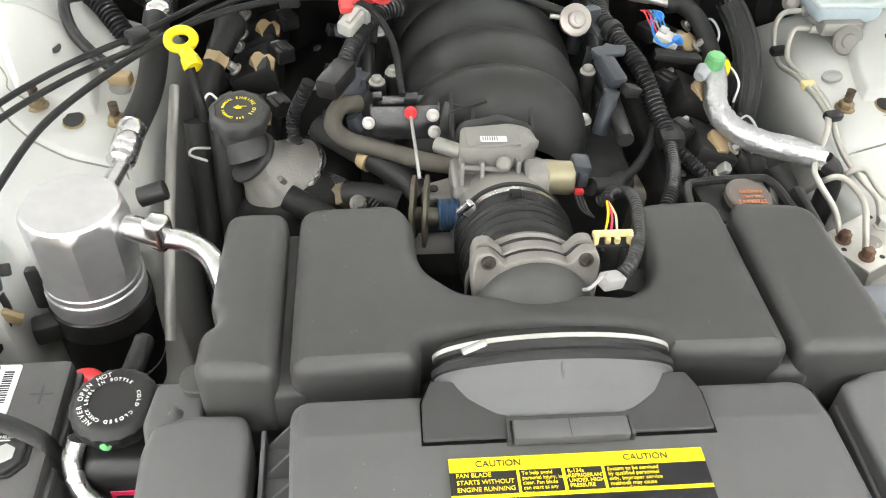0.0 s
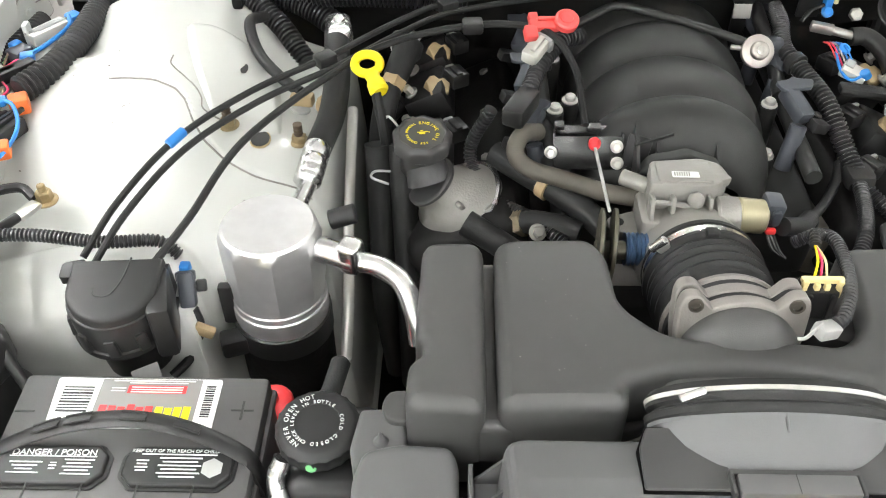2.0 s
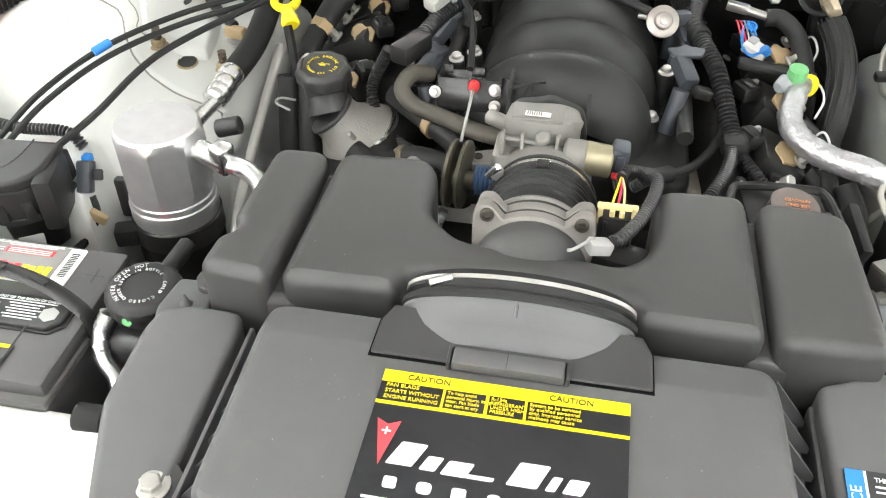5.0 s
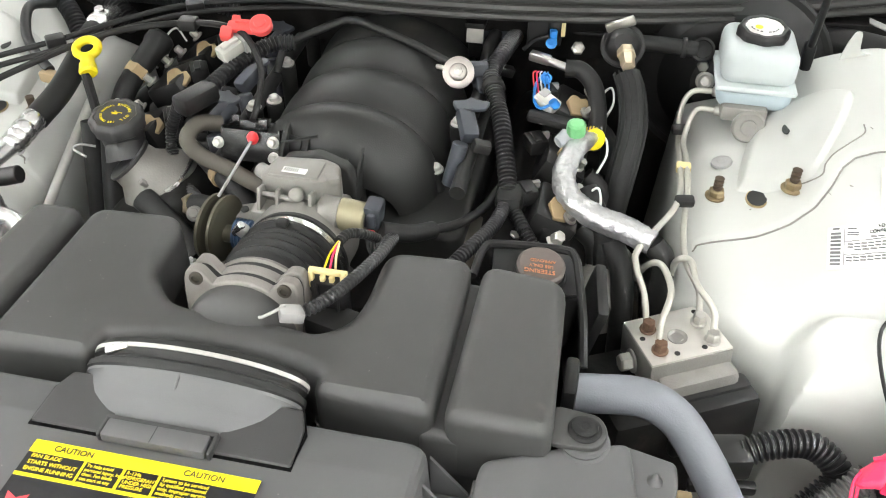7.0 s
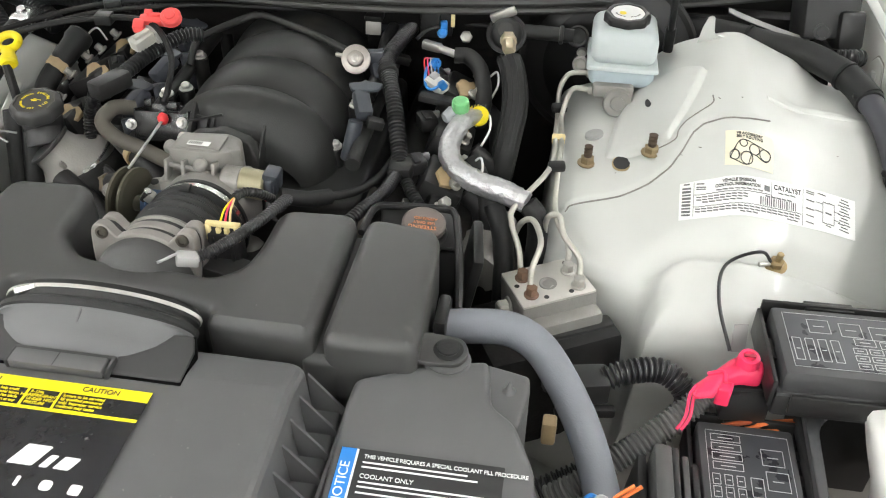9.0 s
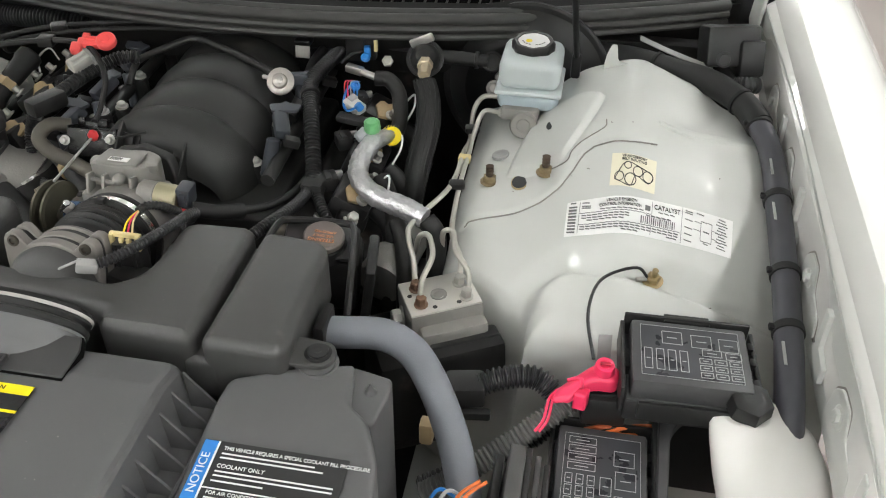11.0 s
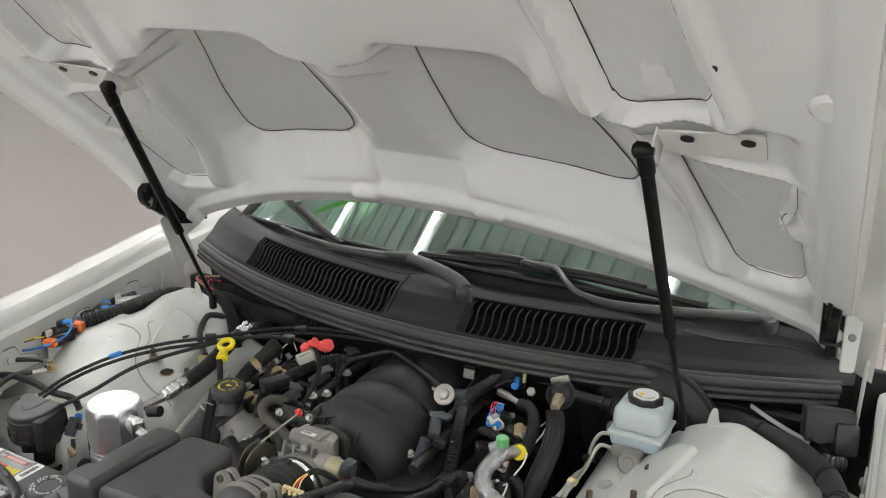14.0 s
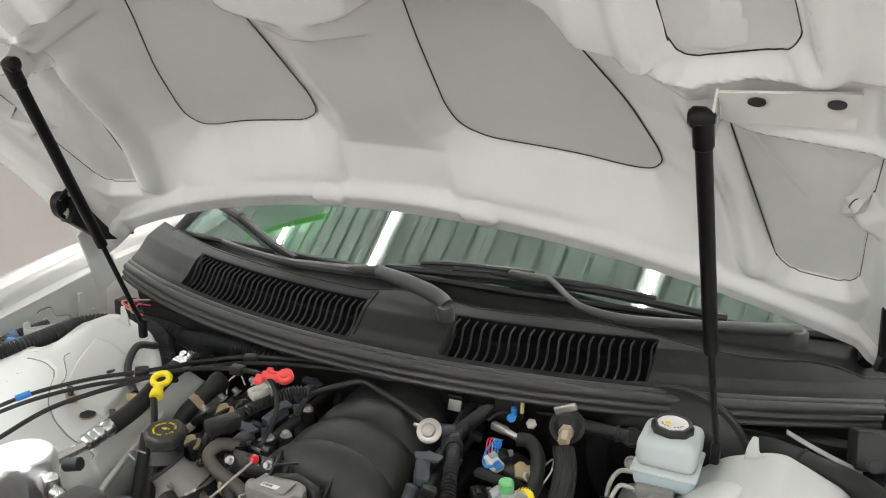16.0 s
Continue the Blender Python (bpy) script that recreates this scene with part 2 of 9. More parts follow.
def rounded(poly, r, seg=5):
    """The outline of a polygon, its corners rounded by r (or by a list of radii)."""
    out, n = [], len(poly)
    for i, p in enumerate(poly):
        rr = r[i] if isinstance(r, (list, tuple)) else r
        a, c, q = Vector(poly[i - 1]).to_2d(), Vector(p).to_2d(), Vector(poly[(i + 1) % n]).to_2d()
        d0, d1 = (a - c), (q - c)
        k = min(rr, d0.length * 0.45, d1.length * 0.45)
        if k < 1e-5:
            out.append(c)
            continue
        s, e = c + d0.normalized() * k, c + d1.normalized() * k
        for j in range(seg + 1):
            t = j / seg
            out.append(s * (1 - t) ** 2 + c * 2 * t * (1 - t) + e * t * t)
    return out


def slab(outline, z0, z1, edge=0.0, m=None, bm=None, seg=3, tops=None):
    """A plate over a 2D outline from z0 to z1, its upper edge rounded by edge. tops: the height at a point, in place of z1."""
    b = bmesh.new()
    pts = [Vector(p).to_2d() for p in outline]
    n = len(pts)
    area = sum(pts[i - 1].x * pts[i].y - pts[i].x * pts[i - 1].y for i in range(n))
    if area < 0:
        pts.reverse()
    norm = []
    for i in range(n):
        t = pts[(i + 1) % n] - pts[i - 1]
        t = t.normalized() if t.length > 1e-9 else Vector((1, 0))
        norm.append(Vector((-t.y, t.x)))
    lim = []
    for i in range(n):
        d0, d1 = pts[i] - pts[i - 1], pts[(i + 1) % n] - pts[i]
        turn = math.atan2(d0.x * d1.y - d0.y * d1.x, d0.dot(d1))
        lim.append(min(d0.length, d1.length) / (2 * math.tan(turn / 2)) if 0.02 < turn < 3.0 else 9.0)
    lim = [0.88 * min(lim[i - 1], lim[i], lim[(i + 1) % n]) for i in range(n)]
    levels = [(0.0, None)]
    if edge > 0:
        for j in range(seg + 1):
            a = math.pi / 2 * j / seg
            levels.append((edge * (1 - math.cos(a)), edge * (1 - math.sin(a))))
        if edge >= 0.003:
            levels.append((edge + 0.0025, 0.0))
    else:
        levels.append((0.0, 0.0))
    rings = []
    for inset, down in levels:
        ring = []
        for p, q, most in zip(pts, norm, lim):
            c = p + q * min(inset, most)
            top = tops(c.x, c.y) if tops else z1
            ring.append(b.verts.new((c.x, c.y, z0 if down is None else top - down)))
        rings.append(ring)
    for p, q in zip(rings, rings[1:]):
        for i in range(n):
            b.faces.new((p[i], p[(i + 1) % n], q[(i + 1) % n], q[i]))
    b.faces.new(rings[0][::-1])
    b.faces.new(rings[-1])
    if m is not None:
        b.transform(m)
    return join(bm, b)


def sheet(us, vs, f, thick=0.0):
    """A grid of points f(u, v); thick: its depth against the normal."""
    b = bmesh.new()
    g = [[b.verts.new(f(u, v)) for u in us] for v in vs]
    for r0, r1 in zip(g, g[1:]):
        for i in range(len(us) - 1):
            b.faces.new((r0[i], r0[i + 1], r1[i + 1], r1[i]))
    if thick:
        bmesh.ops.recalc_face_normals(b, faces=b.faces)
        bmesh.ops.solidify(b, geom=b.faces[:], thickness=thick)
    return b


def span(a, b, n):
    return [a + (b - a) * i / (n - 1) for i in range(n)]


def step(a, b, x):
    t = min(1.0, max(0.0, (x - a) / (b - a)))
    return t * t * (3 - 2 * t)


def lerps(table, x):
    for (a, p), (b, q) in zip(table, table[1:]):
        if x <= b:
            t = max(0.0, (x - a) / (b - a))
            return p + (q - p) * t
    return table[-1][1]


def smooths(table, x, d=0.02):
    return sum(lerps(table, x + d * k / 3) * w for k, w in zip(range(-3, 4), (1, 2, 3, 4, 3, 2, 1))) / 16


def words(body, size, m, material, parent, name="lettering", depth=0.0003, spacing=1.0, align="CENTER", label=""):
    """Lettering in the built-in font as a mesh, its middle at the pose m."""
    cu = bpy.data.curves.new("lettering", "FONT")
    cu.body, cu.size, cu.extrude, cu.space_character = body, size, depth, spacing
    cu.align_x, cu.align_y = align, "CENTER"
    tmp = bpy.data.objects.new("tmp", cu)
    scene.collection.objects.link(tmp)
    bpy.context.view_layer.update()
    me = bpy.data.meshes.new_from_object(tmp.evaluated_get(bpy.context.evaluated_depsgraph_get()))
    bpy.data.objects.remove(tmp)
    bpy.data.curves.remove(cu)
    me.materials.clear()
    me.transform(m)
    return part(name, me, material, parent, label)


def bars(rows, m, bm=None, h=0.0004):
    """Flat bars (x, y, width, height) on the plane of m."""
    for x, y, w, t in rows:
        b = bmesh.new()
        bmesh.ops.create_cube(b, size=1.0)
        for v in b.verts:
            v.co = Vector((x + v.co.x * w, y + v.co.y * t, h * (v.co.z + 0.5)))
        b.transform(m)
        bm = join(bm, b)
    return bm


def plane_pose(o, ux, uy):
    """The pose whose x axis runs along ux and whose y axis lies nearest to uy."""
    x = Vector(ux).normalized()
    y = Vector(uy)
    y = (y - x * y.dot(x)).normalized()
    z = x.cross(y)
    return Matrix(((x.x, y.x, z.x, o[0]), (x.y, y.y, z.y, o[1]), (x.z, y.z, z.z, o[2]), (0, 0, 0, 1)))


def bolt(p, axis, r, h, parent, name="bolt", material=None, flange=0.0):
    b = None
    if flange:
        b = lathe(p, axis, [(0, flange * 0.95), (0.001, flange), (0.002, flange), (0.0028, flange * 0.8)], 20)
    b = lathe(Vector(p) + Vector(axis).normalized() * (0.002 if flange else 0), axis, [(0, r), (h * 0.85, r), (h, r * 0.82)], 6, b)
    return part(name, b, material or STEEL, parent, smooth=25)


# ---- the room ----
floor = solo("floor", sheet(span(-9, 9, 10), span(-17, 9, 16), lambda u, v: (u, v, 0), 0.1), FLOORM, "polished grey brown showroom floor", "floor", kind="structure")
for nm, c, s in (("wall_north", (0, 9.1, CEIL / 2), (18.4, 0.2, CEIL)), ("wall_south", (0, -17.1, CEIL / 2), (18.4, 0.2, CEIL)),
                 ("wall_east", (9.1, -4, CEIL / 2), (0.2, 26, CEIL)), ("wall_west", (-9.1, -4, CEIL / 2), (0.2, 26, CEIL))):
    solo(nm, rbox(c, s, 0.0), WALLM, "plain white showroom wall", "wall", kind="structure")
b = None
for i in range(92):
    b = rbox((-9.1 + i * 0.2, -4, CEIL + 0.1), (0.17, 26, 0.05), 0.012, seg=1, bm=b)
b = rbox((0, -4, CEIL + 0.15), (18.4, 26.2, 0.06), 0.0, bm=b)
solo("ceiling", b, CEILM, "ribbed pale green grey ceiling sheet", "ceiling", kind="structure")
# Only the y 2.6 row is mirrored; southern rows are added, unseen, for light.
for ix in (-5.6, -3.3, -1.83, 0.48, 2.8, 5.1):
    for cy in (-14.4, -11.0, -7.6, -4.2, -0.3, 2.6, 6.0):
        c = (ix, cy, CEIL - 0.02)
        lt = thing("ceiling_light", "white ceiling light with a lit tube, some rows added unseen", "ceiling light", c, "ceiling lights")
        part("housing", rbox((c[0], c[1], c[2] + 0.03), (0.16, 2.4, 0.05), 0.008), WALLM, lt)
        part("tube", rbox((c[0], c[1], c[2] - 0.018), (0.05, 2.3, 0.036), 0.012), TUBEM, lt)

# Banner added out of view to give the green reflection in the windscreen.
bn = thing("hanging_banner", "added pale green ceiling banner with a lime green border, for the green reflection", "banner", (-3.3, 3.3, CEIL - 0.15))
for dx in (-0.5, 0.5):
    part("hanger", rod((-3.3 + dx, 3.3 - 0.2 * dx, CEIL - 0.12), (-3.3 + dx, 3.3 - 0.2 * dx, CEIL + 0.08), 0.004), WALLM, bn)
# Cloth colour is raised pale for light shining through it.
part("cloth", rbox((-3.3, 3.3, CEIL - 0.12), (1.3, 0.7, 0.01), 0.002, (0, 0, -12)), mat("pale_green_cloth", (0.62, 0.86, 0.68), 0.7), bn)
part("border", rbox((-3.25, 2.93, CEIL - 0.14), (1.3, 0.06, 0.02), 0.004, (0, 0, -12)), LIME, bn, "lime green border")
for i in range(30):
    tagged(solo("ceiling_trim", rbox((-8.7 + i * 0.6, -4, CEIL + 0.06), (0.03, 26, 0.02), 0.004, seg=1), WALLM, "thin pale strip along the ceiling sheet", "trim"), kind="structure")

# ---- the car's body ----
car = thing("car_body", "white car body with an open engine bay", "car", (0, 0.7, 0))
LX = 0.375


def seam_y(s):
    return lerps(((0.33, 0.742), (0.379, 0.742), (0.383, 0.755), (0.40, 0.757), (0.44, 0.760), (0.47, 0.765), (0.49, 0.774), (0.503, 0.79), (0.513, 0.81), (0.525, 0.822), (0.545, 0.827), (0.565, 0.827), (0.598, 0.836)), s)


def tower_z(s, y):
    top = smooths(((0.36, 0.772), (0.38, 0.78), (0.41, 0.79), (0.44, 0.80), (0.47, 0.82), (0.5, 0.845), (0.56, 0.862), (0.6, 0.852), (0.65, 0.838), (0.7, 0.82), (0.8, 0.775)), s)
    top += smooths(((0.5, -0.13), (0.62, -0.115), (0.66, -0.095), (0.70, -0.065), (0.735, -0.042), (0.767, -0.02), (0.80, 0.0), (0.9, 0.012), (1.1, 0.02)), y) * (0.35 + 0.65 * step(0.38, 0.56, s))
    q = 0.06 - math.hypot(max(0.0, 0.06 - (s - 0.462)), max(0.0, 0.06 - (0.678 - y)))
    top += 0.020 * step(-0.002, 0.020, q) - 0.006 * step(-0.03, -0.004, q) * step(0.02, -0.002, q)
    # pressed step of the upper plate over the wheel housing, valley and ridge behind
    top += 0.0036 * step(-0.0016, 0.0016, y - seam_y(s)) * step(0.60, 0.575, s)
    top -= 0.016 * math.exp(-((s - 0.655 - 0.5 * (y - 0.93)) / 0.03) ** 2) * step(0.845, 0.93, y)
    top += 0.007 * math.exp(-((s - 0.575 - 0.2 * (y - 0.93)) / 0.032) ** 2) * step(0.86, 0.95, y)
    top += 0.005 * math.exp(-((y - 0.888 - 0.25 * abs(s - 0.67)) / 0.012) ** 2) * step(0.61, 0.66, s)
    inner = 0.362 + 0.11 * (1 - step(0.62, 0.70, y))
    d = min(s - inner, y - 0.585, 1.03 - y)
    R = 0.03
    if d <= 0:
        return max(0.42, top - R + d * 14)
    if d < R:
        return top - R + math.sqrt(max(0.0, R * R - (R - d) ** 2))
    return top


def fender_shift(y):
    return smooths(((0.2, -0.11), (0.5, -0.075), (0.67, -0.052), (0.91, -0.017), (1.23, 0.045), (1.7, 0.06)), y, 0.08)


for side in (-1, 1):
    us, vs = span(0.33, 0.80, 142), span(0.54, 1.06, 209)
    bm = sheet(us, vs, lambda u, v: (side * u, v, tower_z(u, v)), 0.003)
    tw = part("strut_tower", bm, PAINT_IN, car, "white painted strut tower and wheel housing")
    # outer fender: a curved strip along the bay, with a folded inner lip
    prof = ((0.772, 0.80), (0.772, 0.845), (0.772, 0.858), (0.773, 0.866), (0.784, 0.874), (0.7875, 0.894), (0.80, 0.905), (0.84, 0.905), (0.88, 0.89), (0.92, 0.85), (0.945, 0.78), (0.95, 0.65), (0.94, 0.45))

    def fend(i, v):
        k = int(i)
        s, z = prof[k]
        z += 0.035 * (v - 0.8) - 0.05 * max(0.0, 0.5 - v) ** 2
        if side < 0:
            return (-(s + fender_shift(v)), v, z)
        return (s - 0.05 * max(0.0, 0.45 - v) - 0.012, v, z)
    part("fender", sheet(range(len(prof)), span(-0.1, 1.7, 37), fend, 0.002), PAINT, car, "glossy white front fender")

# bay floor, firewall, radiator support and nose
# Floor and firewall get their deep shade from the near black colour.
part("bay_floor", rbox((0, 0.7, 0.36), (1.5, 0.8, 0.02), 0.004), DARK, car, "oily underside of the engine bay, coloured dark for shade")
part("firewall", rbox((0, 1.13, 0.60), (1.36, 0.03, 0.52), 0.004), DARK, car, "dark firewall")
part("radiator_support", rbox((0, 0.322, 0.60), (1.46, 0.064, 0.25), 0.012), PAINT, car, "white painted radiator support panel")


def nose(u, v):
    return (u, v, 0.735 - 0.25 * max(0.0, 0.30 - v) ** 1.5 - 0.10 * (u / 0.8) ** 2 - 1.2 * max(0.0, -0.1 - v) ** 1.3)


part("bumper_cover", sheet(span(-0.80, 0.80, 41), span(0.30, -0.42, 25), nose, 0.003), PAINT, car, "glossy white front bumper cover")


# ---- cowl, windscreen, wipers ----
def cowl_y(x):
    return 0.998 + 0.42 * x * x


def cowl_z(x, d):
    """Height of the cowl panel d metres behind its front seal."""
    z = lerps(((0.0, 0.915), (0.012, 0.927), (0.03, 0.936), (0.06, 0.962), (0.09, 0.972), (0.16, 0.99)), d) - 0.012 * (x / 0.6) ** 2
    return z


def vent_dip(x, d):
    a = step(-0.515, -0.505, x) * (1 - step(-0.098, -0.09, x)) + step(0.068, 0.074, x) * (1 - step(0.372, 0.38, x))
    return 0.03 * a * step(0.012, 0.018, d) * (1 - step(0.074, 0.082, d))


def cowl_deep(x):
    """Depth of the cowl panel from its seal to its rear edge."""
    return lerps(((-0.74, 0.116), (-0.62, 0.112), (-0.5, 0.104), (-0.11, 0.104), (-0.05, 0.122), (0.02, 0.122), (0.09, 0.106), (0.27, 0.110), (0.34, 0.099), (0.40, 0.082), (0.45, 0.067), (0.5, 0.058), (0.6, 0.056), (0.635, 0.050), (0.67, 0.038), (0.74, 0.036)), x)


cowl = thing("cowl_panel", "black plastic cowl panel with two slatted vents under the windscreen", "cowl panel", (0, 1.05, 0.9))
part("panel", sheet(span(-0.74, 0.72, 293), span(0.0, 1.0, 37), lambda x, k: (x, cowl_y(x) + k * cowl_deep(x), cowl_z(x, k * cowl_deep(x)) - vent_dip(x, k * cowl_deep(x))), 0.003), COWLM, cowl)
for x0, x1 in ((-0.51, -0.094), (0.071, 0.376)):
    # Black sheet below the slats stands for the shade in the vent.
    part("vent_well", sheet(span(x0, x1, 60), span(0.014, 0.081, 24), lambda x, d: (x, cowl_y(x) + d, cowl_z(x, d) - 0.0008 - 0.0252 * step(0.0795, 0.070, d)), 0.0006), VOID, cowl, "black sheet for the shade under the slats")
SLATS = [(-0.5 + i * 0.0139) for i in range(30)] + [(0.078 + i * 0.0149) for i in range(21)]
for x in SLATS:
    def blade(k, j):
        d = 0.011 + 0.070 * k
        xx = x + 0.0026 * math.sin(k * 2 * math.pi) + 0.0021 * j
        return (xx, cowl_y(x) + d, cowl_z(x, d) - 0.002 - (0.010 if j > 0 else 0.0) - 0.0015 * abs(j))
    part("slat", sheet(span(0, 1, 11), (-1.0, -0.55, 0.0), blade, 0.0024), COWLM, cowl)


part("rear_lip", tube([(x, cowl_y(x) + cowl_deep(x), cowl_z(x, cowl_deep(x)) - 0.001) for x in span(-0.74, 0.72, 90)], 0.0022, 6, n=1), COWLM, cowl)
part("joint_line", tube([(-0.083, cowl_y(-0.083) + d, cowl_z(-0.083, d) + 0.0004) for d in span(0.018, 0.104, 10)], 0.0011, 5, n=1), VOID, cowl)
seal = [(x, cowl_y(x) - 0.006, 0.909 - 0.012 * (x / 0.6) ** 2) for x in span(-0.74, 0.70, 30)]
SEALM = mat("grey_black_seal_rubber", (0.035, 0.035, 0.033), 0.5, var=0.2, scale=60)
hsl = thing("hood_seal", "long black rubber hood seal along the cowl", "rubber seal", (0, 0.99, 0.9))
part("bulb", tube(seal, 0.0085, 12, n=3), SEALM, hsl)
part("rear_bulb", tube([(x, y + 0.010, z + 0.006) for x, y, z in seal], 0.0065, 10, n=3), SEALM, hsl)
part("lip", tube([(x, y - 0.008, z - 0.010) for x, y, z in seal], 0.006, 8, n=3), SEALM, hsl)
part("carrier", tube([(x, y - 0.012, z - 0.020) for x, y, z in seal], 0.005, 8, n=3), SEALM, hsl)
part("trough", sheet(span(-0.74, 0.72, 60), span(0, 1, 3), lambda x, k: (x, cowl_y(x) + 0.01 + 0.02 * k, 0.905 - 0.09 * k - 0.012 * (x / 0.6) ** 2), 0.003), DARK, cowl, "dark lip under the cowl")


def glass_at(x, v, drop=0.0):
    return (x, 1.155 + 0.33 * x * x + v * 0.90, 0.985 - 0.03 * (x / 0.6) ** 2 + v * 0.44 - drop - 0.05 * v * v)


windscreen = thing("windscreen", "green tinted windscreen reflecting the ceiling lights", "windscreen", (0, 1.3, 1.0))
pane = part("pane", sheet(span(-0.70, 0.70, 57), span(0.012, 0.85, 37), lambda x, v: glass_at(x, v), 0.005), GLASS, windscreen)
part("dashboard", sheet(span(-0.72, 0.72, 21), span(-0.06, 0.9, 11), lambda x, v: glass_at(x, v, 0.06 + 0.25 * max(0, v)), 0.01), CABIN, windscreen, "dark dashboard under the glass")


def trough_at(x, k):
    """Recess from the panel's rear edge to the foot of the glass."""
    d = cowl_deep(x)
    a = Vector((x, cowl_y(x) + d - 0.003, cowl_z(x, d) - 0.004))
    b = Vector(glass_at(x, 0.016, 0.004))
    q = a.lerp(b, k)
    q.z -= 0.018 * step(0.0, 0.15, k) * step(1.0, 0.75, k)
    return q


part("rear_trough", sheet(span(-0.74, 0.72, 120), span(0.0, 1.0, 17), trough_at, 0.002), BLACKP, cowl, "dark recess before the windscreen")
part("lower_moulding", tube([glass_at(x, 0.010, -0.003) for x in span(-0.70, 0.70, 41)], 0.006, 8, n=1), BLACKP, windscreen, "black strip along the foot of the glass")
for sx in (-1, 1):
    part("moulding", tube([glass_at(sx * 0.675, v, -0.006) for v in span(-0.04, 0.8, 9)], 0.013, 10, n=3), BLACKP, windscreen, "black windscreen moulding")


def wiper(name_label, arm, blade, radii, tail):
    w = thing("wiper", name_label, "wiper", arm[0], "wipers")
    part("arm", tube(arm, 0.008, 10, n=8, radii=radii), PLASTIC, w)
    part("pivot", lathe((arm[0][0], arm[0][1], arm[0][2] - 0.022), (0, -0.3, 1), [(0, 0.014), (0.02, 0.015), (0.026, 0.011)], 16), PLASTIC, w)
    if tail:
        part("arm_rod", tube(tail, 0.007, 8, n=6, radii=[0.010, 0.009, 0.008, 0.006, 0.005]), PLASTIC, w)
        part("knuckle", rod(arm[-1], tail[1], 0.0105, 0.008), SATIN, w)
    part("blade", tube(blade, 0.007, 6, n=6), RUBBER, w)
    part("blade_carrier", tube([(x, y, z + 0.009) for x, y, z in blade[1:-1]], 0.0045, 6, n=6), SATIN, w)


wiper("black wiper with a thick bent arm lying low on the windscreen", [(0.055, 1.072, 0.984), (0.03, 1.084, 0.994), (-0.03, 1.1, 1.004), (-0.088, 1.113, 1.009)],
      [(-0.10, 1.165, 1.0), (0.02, 1.18, 1.003), (0.122, 1.195, 1.005), (0.25, 1.2, 1.005), (0.36, 1.2, 1.0), (0.469, 1.205, 0.992)], [0.013, 0.014, 0.013, 0.011],
      [(-0.085, 1.114, 1.007), (-0.16, 1.121, 1.0), (-0.223, 1.126, 0.996), (-0.279, 1.13, 0.994), (-0.38, 1.157, 0.992), (-0.465, 1.19, 0.991)])
wiper("black wiper with a thin hooked arm lying along the windscreen", [(0.573, 1.232, 0.982), (0.465, 1.17, 0.99), (0.343, 1.108, 0.999), (0.271, 1.105, 1.006), (0.236, 1.125, 1.014), (0.191, 1.178, 1.02), (0.155, 1.185, 1.018)],
      [(-0.09, 1.172, 0.998), (-0.04, 1.18, 1.004), (0.03, 1.19, 1.009), (0.16, 1.196, 1.012), (0.30, 1.205, 1.010)], [0.010, 0.009, 0.008, 0.006, 0.005, 0.005, 0.006], None)
lbl = thing("slanted_wiper", "black wiper resting slanted up the windscreen", "wiper", glass_at(-0.43, 0.04))
part("rail", tube([glass_at(x, v, -0.012) for x, v in ((-0.29, -0.012), (-0.37, 0.018), (-0.45, 0.052), (-0.515, 0.078))], 0.0075, 8, n=4), BLACKP, lbl)
part("squeegee", tube([glass_at(x, v, -0.003) for x, v in ((-0.295, -0.014), (-0.37, 0.012), (-0.45, 0.045), (-0.56, 0.085))], 0.0035, 6, n=4), RUBBER, lbl)
part("end_cap", tube([glass_at(x, v, -0.012) for x, v in ((-0.505, 0.0745), (-0.525, 0.080), (-0.60, 0.10))], 0.0095, 8, n=3), SATIN, lbl)
bmnt = thing("blade_mount", "black plastic clip joining wiper arm and blade", "wiper clip", (0.15, 1.19, 1.0))
part("shell", rbox((0.15, 1.186, 1.014), (0.065, 0.02, 0.016), 0.006, (0, 4, 4), 3), SATIN, bmnt)

dm = thing("door_mirror", "black door mirror behind the fender", "door mirror", (0.84, 1.6, 0.9))
part("housing", rbox((0.85, 1.62, 0.94), (0.15, 0.09, 0.11), 0.035, (0, 0, 12), 4), SATIN, dm)
part("foot", rbox((0.79, 1.63, 0.89), (0.05, 0.05, 0.05), 0.012, (0, 0, 0), 3), SATIN, dm)

# ---- the hood, propped open ----
HO, HV, HW = Vector((0, 1.06, 1.13)), Vector((0, -0.777, 0.629)), Vector((0, 0.629, 0.777))


def hood_at(u, v, w):
    return HO + Vector((u, 0, 0)) + HV * v + HW * w


def edge_dist(u, v, poly):
    """Distance inside a polygon (negative outside)."""
    inside, best = False, 9.0
    n = len(poly)
    for i in range(n):
        (ax, ay), (bx, by) = poly[i - 1], poly[i]
        if (ay > v) != (by > v) and u < (bx - ax) * (v - ay) / (by - ay) + ax:
            inside = not inside
        dx, dy = bx - ax, by - ay
        t = max(0.0, min(1.0, ((u - ax) * dx + (v - ay) * dy) / (dx * dx + dy * dy)))
        best = min(best, math.hypot(u - ax - t * dx, v - ay - t * dy))
    return best if inside else -best


